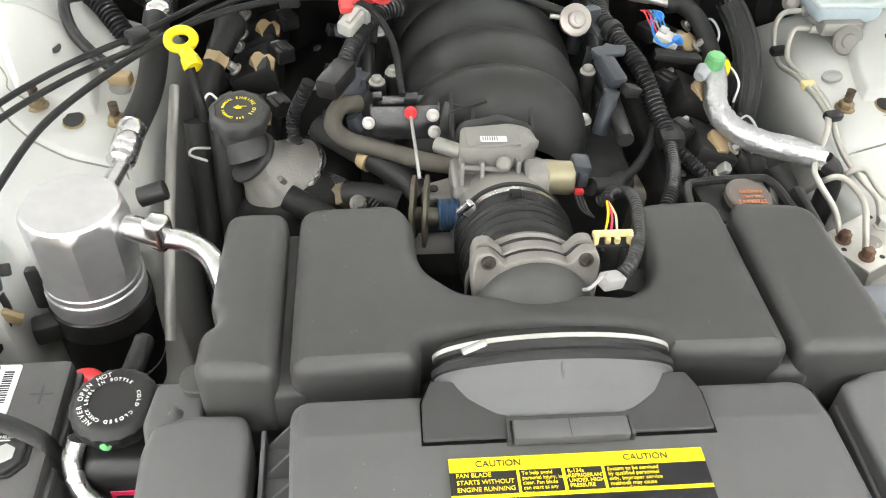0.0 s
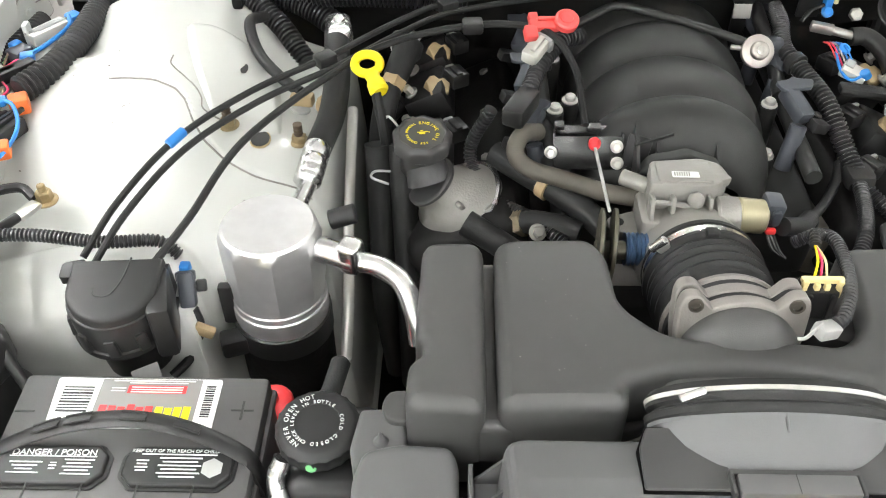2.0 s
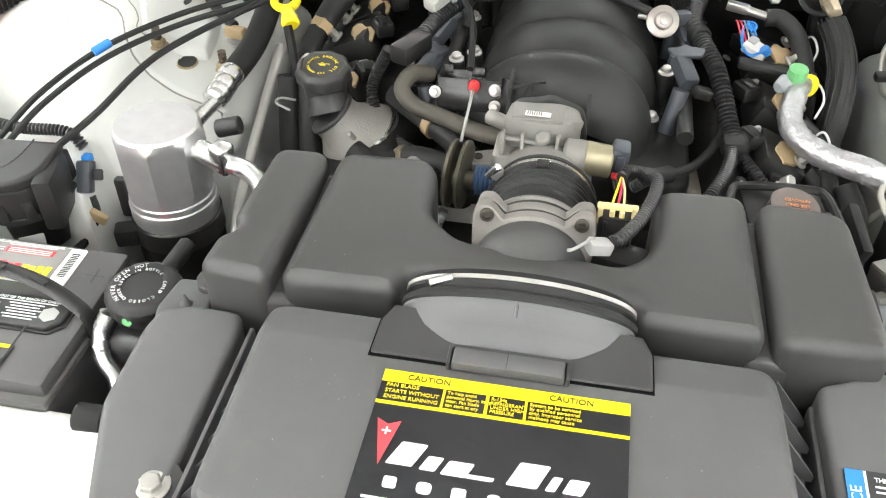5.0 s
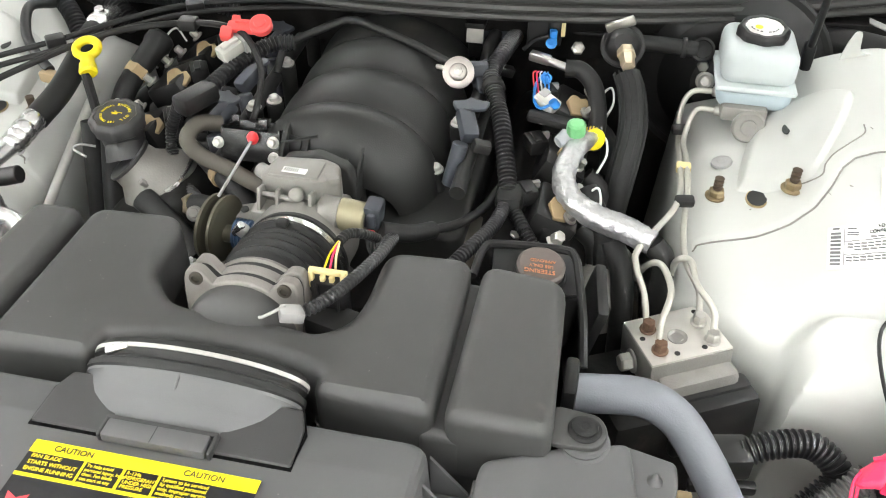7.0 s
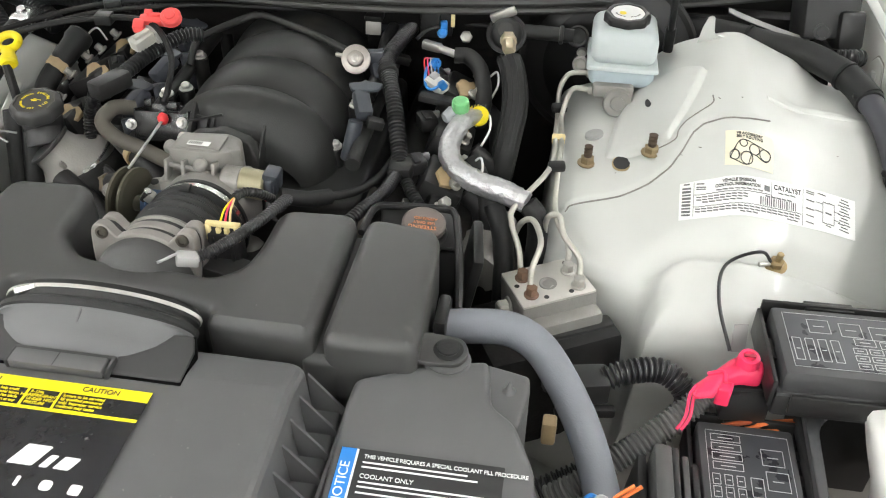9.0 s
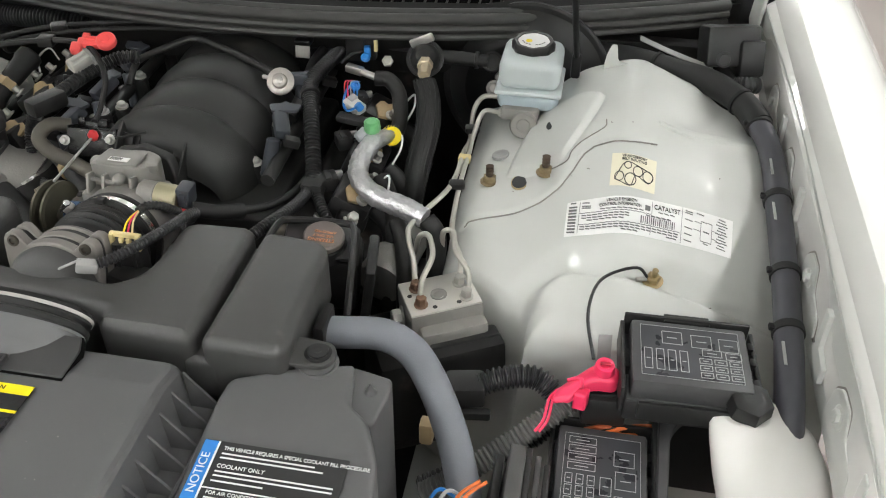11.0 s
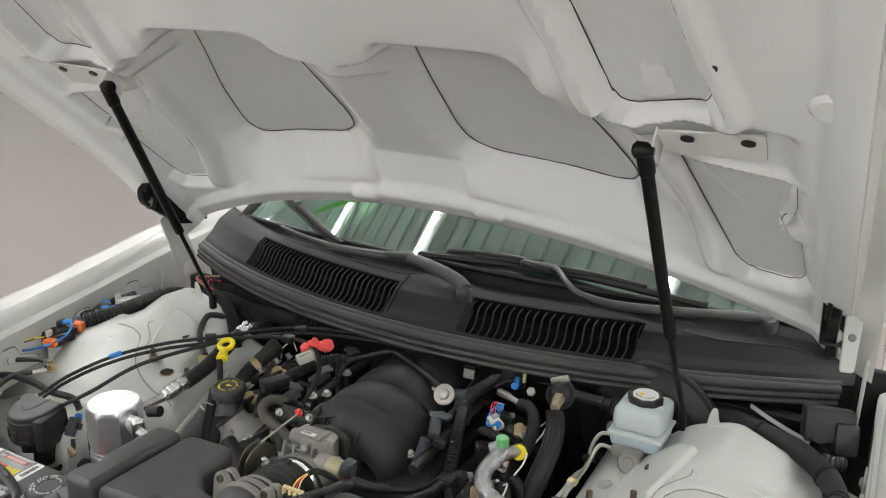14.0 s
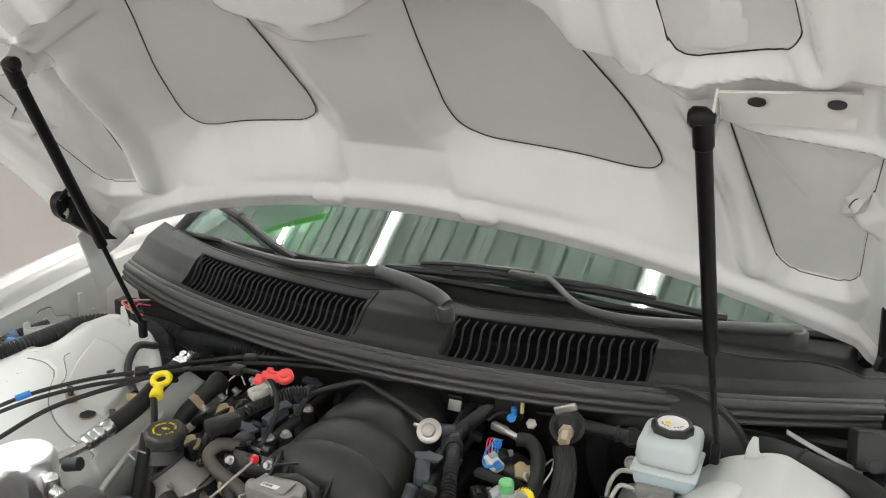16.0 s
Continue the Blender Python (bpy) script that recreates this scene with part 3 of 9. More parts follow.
P_AB = [(0.122, 0.470), (0.112, 0.37), (0.104, 0.22), (0.112, 0.176), (0.145, 0.150), (0.263, 0.132), (0.336, 0.108), (0.366, 0.106), (0.381, 0.128), (0.377, 0.160), (0.349, 0.261), (0.296, 0.39), (0.270, 0.470)]
P_C = [(0.375, 0.98), (0.396, 0.62), (0.420, 0.455), (0.438, 0.430), (0.520, 0.440), (0.536, 0.468), (0.510, 0.60), (0.470, 0.98)]
P_D = [(0.468, 0.312), (0.530, 0.022), (0.552, -0.014), (0.618, -0.018), (0.632, 0.01), (0.624, 0.155), (0.602, 0.172), (0.600, 0.198), (0.622, 0.225), (0.622, 0.31)]


def hood_rear(u):
    return 0.030 - 0.42 * u * u


def hood_base(u, v):
    return 0.02 * min(v, 0.65) * (1 - (u / 0.7) ** 2) - 0.078 * u * u


def soft_max(a, b, k):
    h = max(k - abs(a - b), 0.0) / k
    return max(a, b) + h * h * k * 0.25


def hood_w(u, v):
    a = abs(u)
    w = hood_base(u, v) + 0.002
    c = edge_dist(a, v, P_C)
    # flat bridge between the two tubs, with a steep front face and a sloping rear face
    mid = 0.040 - 0.52 * max(0.0, 0.137 - v) - 1.25 * max(0.0, v - 0.393) - 0.9 * max(0.0, a - 0.085)
    # the tubs: flat floors, each side with a slope of its own
    d = edge_dist(a, v, P_AB)
    out = max(0.0, -d)
    k_side = 0.55 if a < 0.2 else 0.50
    k_low = 0.95
    slope = k_side + (k_low - k_side) * step(0.20, 0.10, v) * step(0.06, 0.13, a) * step(0.46, 0.36, a)
    slope += (1.5 - slope) * step(0.44, 0.475, v)
    tub = 0.064 - slope * max(0.0, out - 0.003)
    w = soft_max(w, mid, 0.004)
    w = soft_max(w, tub, 0.007)
    # cross beam ahead of the tubs, rolling towards the strut bracket
    edge = 0.408 - 0.35 * max(0.0, a - 0.33)
    w -= 0.012 * step(edge - 0.004, edge + 0.014, v) * step(0.315, 0.335, a) * step(0.50, 0.46, a) * step(0.56, 0.47, v)
    w += 0.028 * step(-0.022, 0.008, c)
    w -= 0.012 * step(-0.05, -0.03, c) * (1 - step(-0.022, -0.008, c)) * step(0.9, 0.6, v) * step(0.40, 0.43, v)
    w += 0.026 * step(-0.018, 0.006, edge_dist(a, v, P_D))
    w -= 0.016 * (1 - step(0.002, 0.028, abs(a - 0.445 - (0.30 - v) * 0.2))) * step(-0.03, 0.03, v) * step(0.36, 0.30, v)
        # half round bosses on the rear slope
    for q in (0.0, 0.125):
        w -= 0.006 * step(0.030, 0.022, math.hypot(a - q, (v - 0.055 + 0.3 * q * q) * 1.4)) * step(0.05, 0.075, a)
    w += 0.018 * step(0.432, 0.462, a) * step(0.640, 0.605, a) * step(0.31, 0.345, v) * step(0.450, 0.418, v)
    w += 0.016 * step(0.030, 0.052, v - hood_rear(u)) - 0.014
    w -= 0.012 * step(0.645, 0.668, a)
    return w


hood = thing("hood", "white car hood propped wide open, seen from below", "car hood", tuple(hood_at(0, 0, 0)))
us, vs = span(-0.70, 0.70, 331), span(0.0, 1.0, 271)
part("inner_panel", sheet(us, vs, lambda u, k: hood_at(u, hood_rear(u) + k * (1.16 - hood_rear(u) - 0.1 * u * u), hood_w(u, hood_rear(u) + k * (1.16 - hood_rear(u) - 0.1 * u * u)) - 0.008 * step(0.655, 0.70, abs(u))), 0.002), HOODP, hood, "light grey painted hood underside with ribs and recesses")
part("outer_skin", sheet(span(-0.745, 0.745, 61), span(0.0, 1.0, 41), lambda u, k: hood_at(u, hood_rear(u) - 0.01 + k * (1.19 - hood_rear(u) - 0.1 * u * u), hood_base(u, 0.5) + 0.11 - 0.05 * (u / 0.7) ** 2 - 0.035 * step(0.25, 0.0, k) - 0.06 * step(0.55, 0.72, abs(u))), 0.002), PAINT, hood, "glossy white outer hood skin")
for sgn in (-1, 1):
    rim = sheet(span(0, 1, 41), (0, 1), lambda k, j: hood_at(sgn * (0.70 + 0.045 * j), hood_rear(0.7) + k * (1.11 - hood_rear(0.7)), hood_w(0.7, hood_rear(0.7) + k * (1.11 - hood_rear(0.7))) - 0.008 + 0.075 * j * (1 - 0.2 * k)), 0.002)
    part("side_flange", rim, PAINT, hood)
b = sheet(us, (0, 1), lambda u, j: hood_at(u, hood_rear(u) - 0.004 * j, hood_w(u, hood_rear(u)) + 0.028 * j), 0.002)
part("rear_flange", b, PAINT, hood)


def hood_seam(pts, sgn):
    """The open joint round a panel."""
    loop = [hood_at(sgn * p.x, p.y, hood_w(p.x, p.y) - 0.0030) for p in pts]
    return tube(loop + loop[:1], 0.0009, 5, n=2)


for sgn in (-1, 1):
    for poly in (P_AB, P_C, P_D):
        mid = Vector((sum(p[0] for p in poly) / len(poly), sum(p[1] for p in poly) / len(poly)))
        out = rounded([tuple(mid + (Vector(p) - mid) * 0.985) for p in poly], 0.03 if poly is not P_D else 0.012, 5)
        bmp = bmesh.new()
        ring = [bmp.verts.new(hood_at(sgn * p.x, p.y, hood_w(p.x, p.y) - 0.0022)) for p in out]
        cen = bmp.verts.new(hood_at(sgn * mid.x, mid.y, hood_w(mid.x, mid.y) - 0.0022))
        rings = [ring]
        for f in (0.75, 0.5, 0.25):
            rings.append([bmp.verts.new(hood_at(sgn * (mid.x + (p.x - mid.x) * f), mid.y + (p.y - mid.y) * f, hood_w(mid.x + (p.x - mid.x) * f, mid.y + (p.y - mid.y) * f) - 0.0022)) for p in out])
        for p, q in zip(rings, rings[1:]):
            for i in range(len(p)):
                bmp.faces.new((p[i - 1], p[i], q[i], q[i - 1]))
        for i in range(len(out)):
            bmp.faces.new((rings[-1][i - 1], rings[-1][i], cen))
        bmesh.ops.recalc_face_normals(bmp, faces=bmp.faces)
        bmesh.ops.solidify(bmp, geom=bmp.faces[:], thickness=0.0006)
        pl = part("panel", bmp, PANEL, hood, "matt grey inset panel")
        part("seam", hood_seam([p + (p - mid).normalized() * 0.0022 for p in out], sgn), INK, pl)
    # strut bracket with two dark holes
    br = [(0.465, 0.400), (0.591, 0.412), (0.590, 0.352), (0.470, 0.350)]
    w0 = -0.004
    m = Matrix(((sgn, 0, 0, 0), (0, HV.y, HW.y, 0), (0, HV.z, HW.z, 0), (0, 0, 0, 1)))
    m.translation = HO
    bk = part("bracket", slab(rounded(br, 0.004), w0 - 0.006, w0 - 0.003, 0.0, m), PAINT, hood, "white strut bracket")
    part("bracket_ear", rbox(tuple(hood_at(sgn * 0.464, 0.374, w0 - 0.014)), (0.003, 0.046, 0.032), 0.001, (-39, 0, 0)), PAINT, hood)
    for q in ((0.501, 0.391), (0.571, 0.395)):
        part("hole", lathe(hood_at(sgn * q[0], q[1], w0 - 0.0085), HW, [(0, 0.0085), (0.002, 0.0085)], 16, squash=0.8), INK, bk)
    for q in ((0.548, 0.566), (0.676, 0.20)):
        part("hole", lathe(hood_at(sgn * q[0], q[1], hood_w(*q) - 0.001), HW, [(0, 0.007), (0.002, 0.007)], 16), INK, hood)
    for q in (0.005, 0.335, 0.546):
        part("hole", lathe(hood_at(sgn * q, hood_rear(q) + 0.022, hood_w(q, hood_rear(q) + 0.022) - 0.001), HW, [(0, 0.003), (0.002, 0.003)], 10), INK, hood)
    part("boss", lathe(hood_at(sgn * 0.662, 0.53, hood_w(0.662, 0.53) - 0.004), HW, [(0, 0.018), (0.003, 0.022), (0.006, 0.023)], 24), HOODP, hood)


def hood_strut(sgn):
    s = thing("hood_strut", "black gas strut holding the hood open", "gas strut", (sgn * 0.49, 0.975, 0.9), "hood struts")
    top, mid, bot = Vector((sgn * 0.455, 0.735, 1.348)), Vector((sgn * 0.476, 0.895, 1.053)), Vector((sgn * 0.49, 0.985, 0.888))
    part("cylinder", rod(top + (mid - top) * 0.06, mid, 0.0088, seg=20), BLACKP, s)
    part("rod", rod(mid, bot, 0.0042), BLACKP, s)
    part("end_cap", rod(top - (mid - top) * 0.01, top + (mid - top) * 0.10, 0.0108, seg=20, edge=0.003), BLACKP, s)
    part("ball_socket", lathe(top + Vector((sgn * 0.012, 0, 0.002)), (-sgn, 0, 0), [(0, 0.005), (0.01, 0.011), (0.022, 0.011), (0.026, 0.007)], 16), BLACKP, s)
    part("foot", rbox(tuple(bot + Vector((0, 0.002, -0.012))), (0.013, 0.014, 0.034), 0.004), BLACKP, s)


def hood_hinge(sgn):
    h = thing("hinge", "hood hinge with a black arm and white base", "hinge", (sgn * 0.70, 1.15, 0.95), "hood hinges")
    out = [(0.996, 1.086), (1.03, 1.104), (1.09, 1.074), (1.172, 0.985), (1.165, 0.972), (1.10, 0.986), (1.0, 1.055)]
    part("arm", slab(rounded(out, 0.014, 4), -0.012, 0.004, 0.002, plane_pose((sgn * 0.685, 0, 0), (0, 1, 0), (0, 0, 1))), BLACKP, h)
    part("edge", tube([(sgn * 0.672, y, z) for y, z in out[:4]], 0.004, 8, n=4), BLACKP, h)
    part("base", rbox((sgn * 0.734, 1.14, 0.935), (0.006, 0.06, 0.14), 0.002, (20, 0, 0)), PAINT_IN, h)
    hp = plane_pose((sgn * 0.697, 1.03, 1.072), (1, 0.25 * sgn, 0), (0, 0.25, 1))
    part("mount_plate", slab(rounded([(-sgn * 0.034, -0.034), (-sgn * 0.034, 0.040), (sgn * 0.006, 0.044), (sgn * 0.004, -0.036)], 0.004), -0.006, 0.0, 0.001, hp), BLACKP, h, "black hinge plate on the hood")
    if sgn > 0:
        part("arm_plate", slab(rounded([(-sgn * 0.004, -0.07), (-sgn * 0.004, 0.026), (sgn * 0.006, 0.040), (sgn * 0.018, 0.038), (sgn * 0.022, 0.020), (sgn * 0.016, -0.07)], 0.005), 0.004, 0.009, 0.0015, hp), PAINT_IN, h, "white hinge arm")
    for v in (-0.018, 0.024):
        bolt(hp @ Vector((-sgn * 0.014, v, 0.001)), hp.to_3x3() @ Vector((0, 0, 1)), 0.007, 0.007, h, material=STEEL, flange=0.011)
        if sgn > 0:
            part("pin", lathe(hp @ Vector((sgn * 0.008, v, 0.009)), hp.to_3x3() @ Vector((0, 0, 1)), [(0, 0.006), (0.002, 0.0055), (0.0025, 0.003)], 16), CASTD, h)


for sgn in (-1, 1):
    hood_strut(sgn)
    hood_hinge(sgn)

# ---- air intake: resonator, coupler, air cleaner ----
res = thing("air_resonator", "wide black moulded plastic air intake resonator with two wings", "air intake", (0, 0.5, 0.8))
RES_TOP = lambda x, y: 0.842 + 0.03 * (0.52 - y)
chambers = [(-0.1965, 0.424), (-0.1965, 0.611), (-0.112, 0.615), (-0.0985, 0.592), (-0.0965, 0.532), (-0.066, 0.502), (-0.045, 0.497), (0.0, 0.496), (0.045, 0.494), (0.068, 0.490), (0.090, 0.508), (0.096, 0.54), (0.0965, 0.606),
            (0.1765, 0.610), (0.1785, 0.426), (0.084, 0.430), (0.083, 0.447), (0.05, 0.455), (0.0, 0.461), (-0.055, 0.459), (-0.1, 0.450), (-0.101, 0.427)]
part("middle_chamber", slab(rounded(chambers, [0.012, 0.02, 0.022, 0.02, 0.03, 0.02, 0.01, 0.02, 0.01, 0.014, 0.02, 0.02, 0.022, 0.018, 0.012, 0.014, 0.006, 0.02, 0.02, 0.02, 0.006, 0.014], 5), 0.786, 0.845, 0.0125, seg=5, tops=RES_TOP), PLASTIC, res, "two wings joined by an arched bridge")
left = [(-0.2055, 0.421), (-0.2055, 0.608), (-0.2585, 0.606), (-0.2605, 0.495), (-0.2535, 0.486), (-0.2535, 0.476), (-0.264, 0.466), (-0.2655, 0.425)]
right = [(0.1865, 0.424), (0.1865, 0.606), (0.262, 0.598), (0.2685, 0.423)]
part("outer_chamber", slab(rounded(left, [0.012, 0.018, 0.016, 0.008, 0.006, 0.006, 0.008, 0.013], 5), 0.775, 0.843, 0.0115, seg=5, tops=RES_TOP), PLASTIC, res)
part("outer_chamber", slab(rounded(right, [0.012, 0.018, 0.022, 0.014], 5), 0.775, 0.843, 0.0115, seg=5, tops=RES_TOP), PLASTIC, res)
for x0, x1 in ((-0.226, -0.180), (0.166, 0.206)):
    part("groove_web", slab(rounded([(x0, 0.4235), (x0, 0.60), (x1, 0.60), (x1, 0.4235)], 0.010, 4), 0.775, 0.818, 0.008, seg=4), PLASTIC, res)
low_l = [(-0.07, 0.452), (-0.11, 0.437), (-0.2605, 0.428), (-0.258, 0.600), (-0.115, 0.606), (-0.10, 0.525), (-0.07, 0.497)]
low_r = [(0.07, 0.452), (0.09, 0.440), (0.263, 0.430), (0.258, 0.594), (0.10, 0.600), (0.092, 0.515), (0.07, 0.49)]
for outl in (low_l, low_r):
    part("lower_shell", slab(rounded(outl, 0.016, 4), 0.735, 0.790, 0.003), PLASTIC, res)
    part("parting_lip", slab(rounded([(x * 1.012, y + (0.002 if y > 0.5 else -0.003)) for x, y in outl], 0.016, 4), 0.7745, 0.7765, 0.0006), CASTD, res, "thin pale parting line")
part("throat", rbox((0.0, 0.470, 0.80), (0.15, 0.05, 0.07), 0.012, (0, 0, 0), 3), PLASTIC, res)
BOOTM = mat("grey_moulded_rubber", (0.095, 0.096, 0.098), 0.55, var=0.08, scale=30, bump=0.08, bscale=900, dirt=0.15, dirtcol=(0.13, 0.125, 0.12))
boot = thing("intake_coupler", "oval grey black rubber coupler with a steel band clamp", "intake coupler", (0, 0.41, 0.83))
OC, OA = Vector((-0.005, 0.436, 0.846)), Vector((0, -0.96, -0.28))
part("boot", lathe(OC, OA, [(0.022, 0.087), (0.027, 0.0875), (0.030, 0.083), (0.045, 0.080), (0.058, 0.073), (0.067, 0.062), (0.072, 0.045)], 64, squash=0.37), BOOTM, boot)
part("collar", lathe(OC, OA, [(0, 0.083), (0.004, 0.087), (0.012, 0.087), (0.014, 0.083), (0.016, 0.083), (0.018, 0.089), (0.023, 0.089), (0.025, 0.085)], 64, squash=0.385), RUBBER, boot, "black rubber collar")
part("clamp_band", lathe(OC + OA.normalized() * 0.0055, OA, [(0, 0.0865), (0.0003, 0.0878), (0.0033, 0.0878), (0.0036, 0.0865)], 64, squash=0.392), ZINC, boot, "shiny steel band clamp")
part("clamp_screw", rod((-0.073, 0.417, 0.8635), (-0.055, 0.421, 0.869), 0.0035), ALU, boot)
part("rib", tube([OC + OA * 0.03 + Vector((0, 0, 0.0335)), OC + OA * 0.045 + Vector((0, 0, 0.031)), OC + OA * 0.06 + Vector((0, 0, 0.024))], 0.0012, 6), COVER, boot)

FLAPM = mat("dark_flap_plastic", (0.038, 0.038, 0.038), 0.5, var=0.12, scale=50, bump=0.1, bscale=1500)
box = thing("air_cleaner", "grey black plastic air cleaner cover with ribbed edges", "air cleaner", (0, 0.31, 0.8))
lid = slab(rounded([(-0.186, 0.216), (-0.1935, 0.405), (0.1815, 0.405), (0.186, 0.216)], 0.018, 5), 0.79, 0.848, 0.010, seg=4)
for yy in (0.3635, 0.366):
    bmesh.ops.bisect_plane(lid, geom=lid.verts[:] + lid.edges[:] + lid.faces[:], plane_co=(0, yy, 0), plane_no=(0, 1, 0))
for v in lid.verts:
    v.co.z += (0.02 * (0.31 - v.co.y) - 0.24 * max(0.0, v.co.y - 0.3645)) * step(0.79, 0.835, v.co.z)
    v.co.x *= 1 + 0.35 * (0.848 - min(v.co.z, 0.848))
part("lid", lid, COVER, box, smooth=12)
part("lower_box", slab(rounded([(-0.208, 0.198), (-0.216, 0.404), (0.209, 0.404), (0.206, 0.198)], 0.012), 0.70, 0.790, 0.003), COVER, box)
for sx in (-1, 1):
    part("flange_lip", slab(rounded([(sx * 0.214, 0.198), (sx * 0.218, 0.404), (sx * 0.2145, 0.404), (sx * 0.2105, 0.198)], 0.0008), 0.77, 0.801, 0.0008), COVER, box)
    for i in range(8):
        part("rib", slab([(sx * 0.184, 0.832), (sx * 0.184, 0.788), (sx * 0.2125, 0.788), (sx * 0.2125, 0.794)], -0.0012, 0.0012, 0.0, plane_pose((0, 0.226 + i * 0.0242, 0), (1, 0, 0), (0, 0, 1))), COVER, box)
part("flange_lip", rbox((0.0, 0.1975, 0.786), (0.42, 0.003, 0.032), 0.0008), COVER, box)
for i in range(11):
    part("rib", slab([(0.219, 0.832), (0.219, 0.788), (0.198, 0.788), (0.198, 0.798)], -0.0012, 0.0012, 0.0, plane_pose((-0.165 + i * 0.0335, 0, 0), (0, 1, 0), (0, 0, 1))), COVER, box)
for x0, x1, x2 in ((-0.1035, -0.096, -0.0455), (0.0945, 0.087, 0.0355)):
    part("flap_gap", slab([(x0 * 1.012, 0.3525), (x0 * 1.005, 0.388), (x1 * 1.01, 0.405), (x2, 0.405), (x2, 0.3525)], 0.84, 0.8478, 0.0), VOID, box)
    part("flap", slab(rounded([(x0, 0.355), (x0 * 0.995, 0.387), (x1, 0.404), (x2, 0.404), (x2, 0.355)], 0.002), 0.84, 0.8495, 0.0012), FLAPM, box, "black flap under the coupler")
part("flap_web", rbox((-0.005, 0.380, 0.8455), (0.082, 0.05, 0.008), 0.002), FLAPM, box)
part("latch_clip", rbox((-0.005, 0.3665, 0.8505), (0.086, 0.004, 0.008), 0.001), FLAPM, box)
for x in (-0.0465, 0.0365):
    part("latch_clip", rbox((x, 0.358, 0.8505), (0.003, 0.017, 0.008), 0.001), FLAPM, box)
part("latch", rbox((-0.005, 0.356, 0.8525), (0.078, 0.0155, 0.009), 0.0018), COVER, box)
part("latch_line", rbox((-0.006, 0.356, 0.8571), (0.0006, 0.0145, 0.0004), 0.0), INK, box)

for sgn, outl, ledge, z in ((1, [(0.220, 0.200), (0.2195, 0.30), (0.2165, 0.385), (0.2185, 0.413), (0.28, 0.440), (0.326, 0.452), (0.334, 0.402), (0.354, 0.387), (0.372, 0.346), (0.380, 0.30), (0.386, 0.200)], [(0.318, 0.40), (0.322, 0.456), (0.362, 0.447), (0.3635, 0.428), (0.357, 0.389), (0.33, 0.385)], 0.815),
                            (-1, [(-0.2245, 0.200), (-0.2245, 0.400), (-0.230, 0.418), (-0.270, 0.420), (-0.296, 0.413), (-0.302, 0.39), (-0.300, 0.31), (-0.262, 0.200)], [(-0.262, 0.41), (-0.268, 0.459), (-0.302, 0.457), (-0.3075, 0.42), (-0.302, 0.40)], 0.803)):
    sh = thing("radiator_shroud", "grey black plastic radiator cover beside the air cleaner", "radiator cover", (sgn * 0.3, 0.33, 0.6), "radiator covers")
    part("cover", slab(rounded(outl, 0.008, 4), 0.55, z, 0.005, tops=lambda x, y: z - 0.08 * max(0.0, 0.345 - y)), COVER, sh)
    part("ledge", slab(rounded(ledge, 0.005, 4), 0.60, z - 0.009, 0.003), COVER, sh)
    part("locating_pin", lathe((sgn * (0.346 if sgn > 0 else 0.284), 0.427, z - 0.010), (0, 0, 1), [(0, 0.0065), (0.001, 0.006), (0.003, 0.0035), (0.012, 0.001)], 16), COVER, sh)
    if sgn > 0:
        part("mount_base", lathe((0.291, 0.445, 0.813), (0, 0, 1), [(0, 0.020), (0.002, 0.0205), (0.003, 0.018), (0.0045, 0.0182), (0.005, 0.015)], 28), COVER, sh)
        part("mount_ear", slab(rounded([(0.262, 0.432), (0.262, 0.470), (0.302, 0.466), (0.310, 0.45), (0.302, 0.434)], 0.012), 0.8185, 0.8225, 0.001), PLASTIC, sh)
        part("mount_stud", lathe((0.291, 0.450, 0.822), (0, 0, 1), [(0, 0.0125), (0.0015, 0.013), (0.0025, 0.0095), (0.0035, 0.010), (0.005, 0.0095), (0.006, 0.006), (0.005, 0.003)], 24), RUBBER, sh)
    else:
        part("mount_ear", slab(rounded([(-0.258, 0.440), (-0.258, 0.472), (-0.281, 0.47), (-0.286, 0.455), (-0.28, 0.442)], 0.010), 0.792, 0.800, 0.0015), PLASTIC, sh)

# ---- engine ----
man = thing("intake_manifold", "black ribbed nylon intake manifold", "intake manifold", (0.01, 0.88, 0.7))


def runner(th, y):
    a = math.pi * th
    r = 0.015 * abs(math.sin(math.pi * (y - 0.735) / 0.078)) ** 0.42
    end = math.sqrt(max(0.0, 1 - max(0.0, (0.80 - y) / 0.055) ** 2)) if y < 0.80 else 1.0
    h = (0.095 + r) * (0.35 + 0.65 * end)
    x = 0.002 - 0.008 * step(0.85, 0.75, y) + (0.096 + 0.5 * r) * (0.70 + 0.30 * end) * -math.cos(a)
    return (x, y, 0.752 + h * math.sin(a) ** 0.8)


part("plenum", sheet(span(0, 1, 49), span(0.746, 1.05, 121), runner, 0.004), NYLON, man, smooth=60)
part("flange", slab(rounded([(-0.12, 0.715), (-0.125, 1.04), (0.145, 1.04), (0.145, 0.715)], 0.02), 0.70, 0.765, 0.006), NYLON, man)
part("engine_block", rbox((0, 0.85, 0.58), (0.5, 0.38, 0.24), 0.03), DARK, man, "oily engine block below, coloured dark for shade")
fl_out = rounded([(-0.042, -0.05), (-0.046, 0.03), (-0.036, 0.05), (-0.012, 0.054), (0.0, 0.058), (0.014, 0.053), (0.034, 0.046), (0.040, 0.02), (0.038, -0.05)], 0.008, 4)
part("throttle_flange", slab(fl_out, 0.0, 0.014, 0.003, plane_pose((-0.008, 0.728, 0.790), (1, 0, 0), (0, 0.1, 1))), NYLON, man)
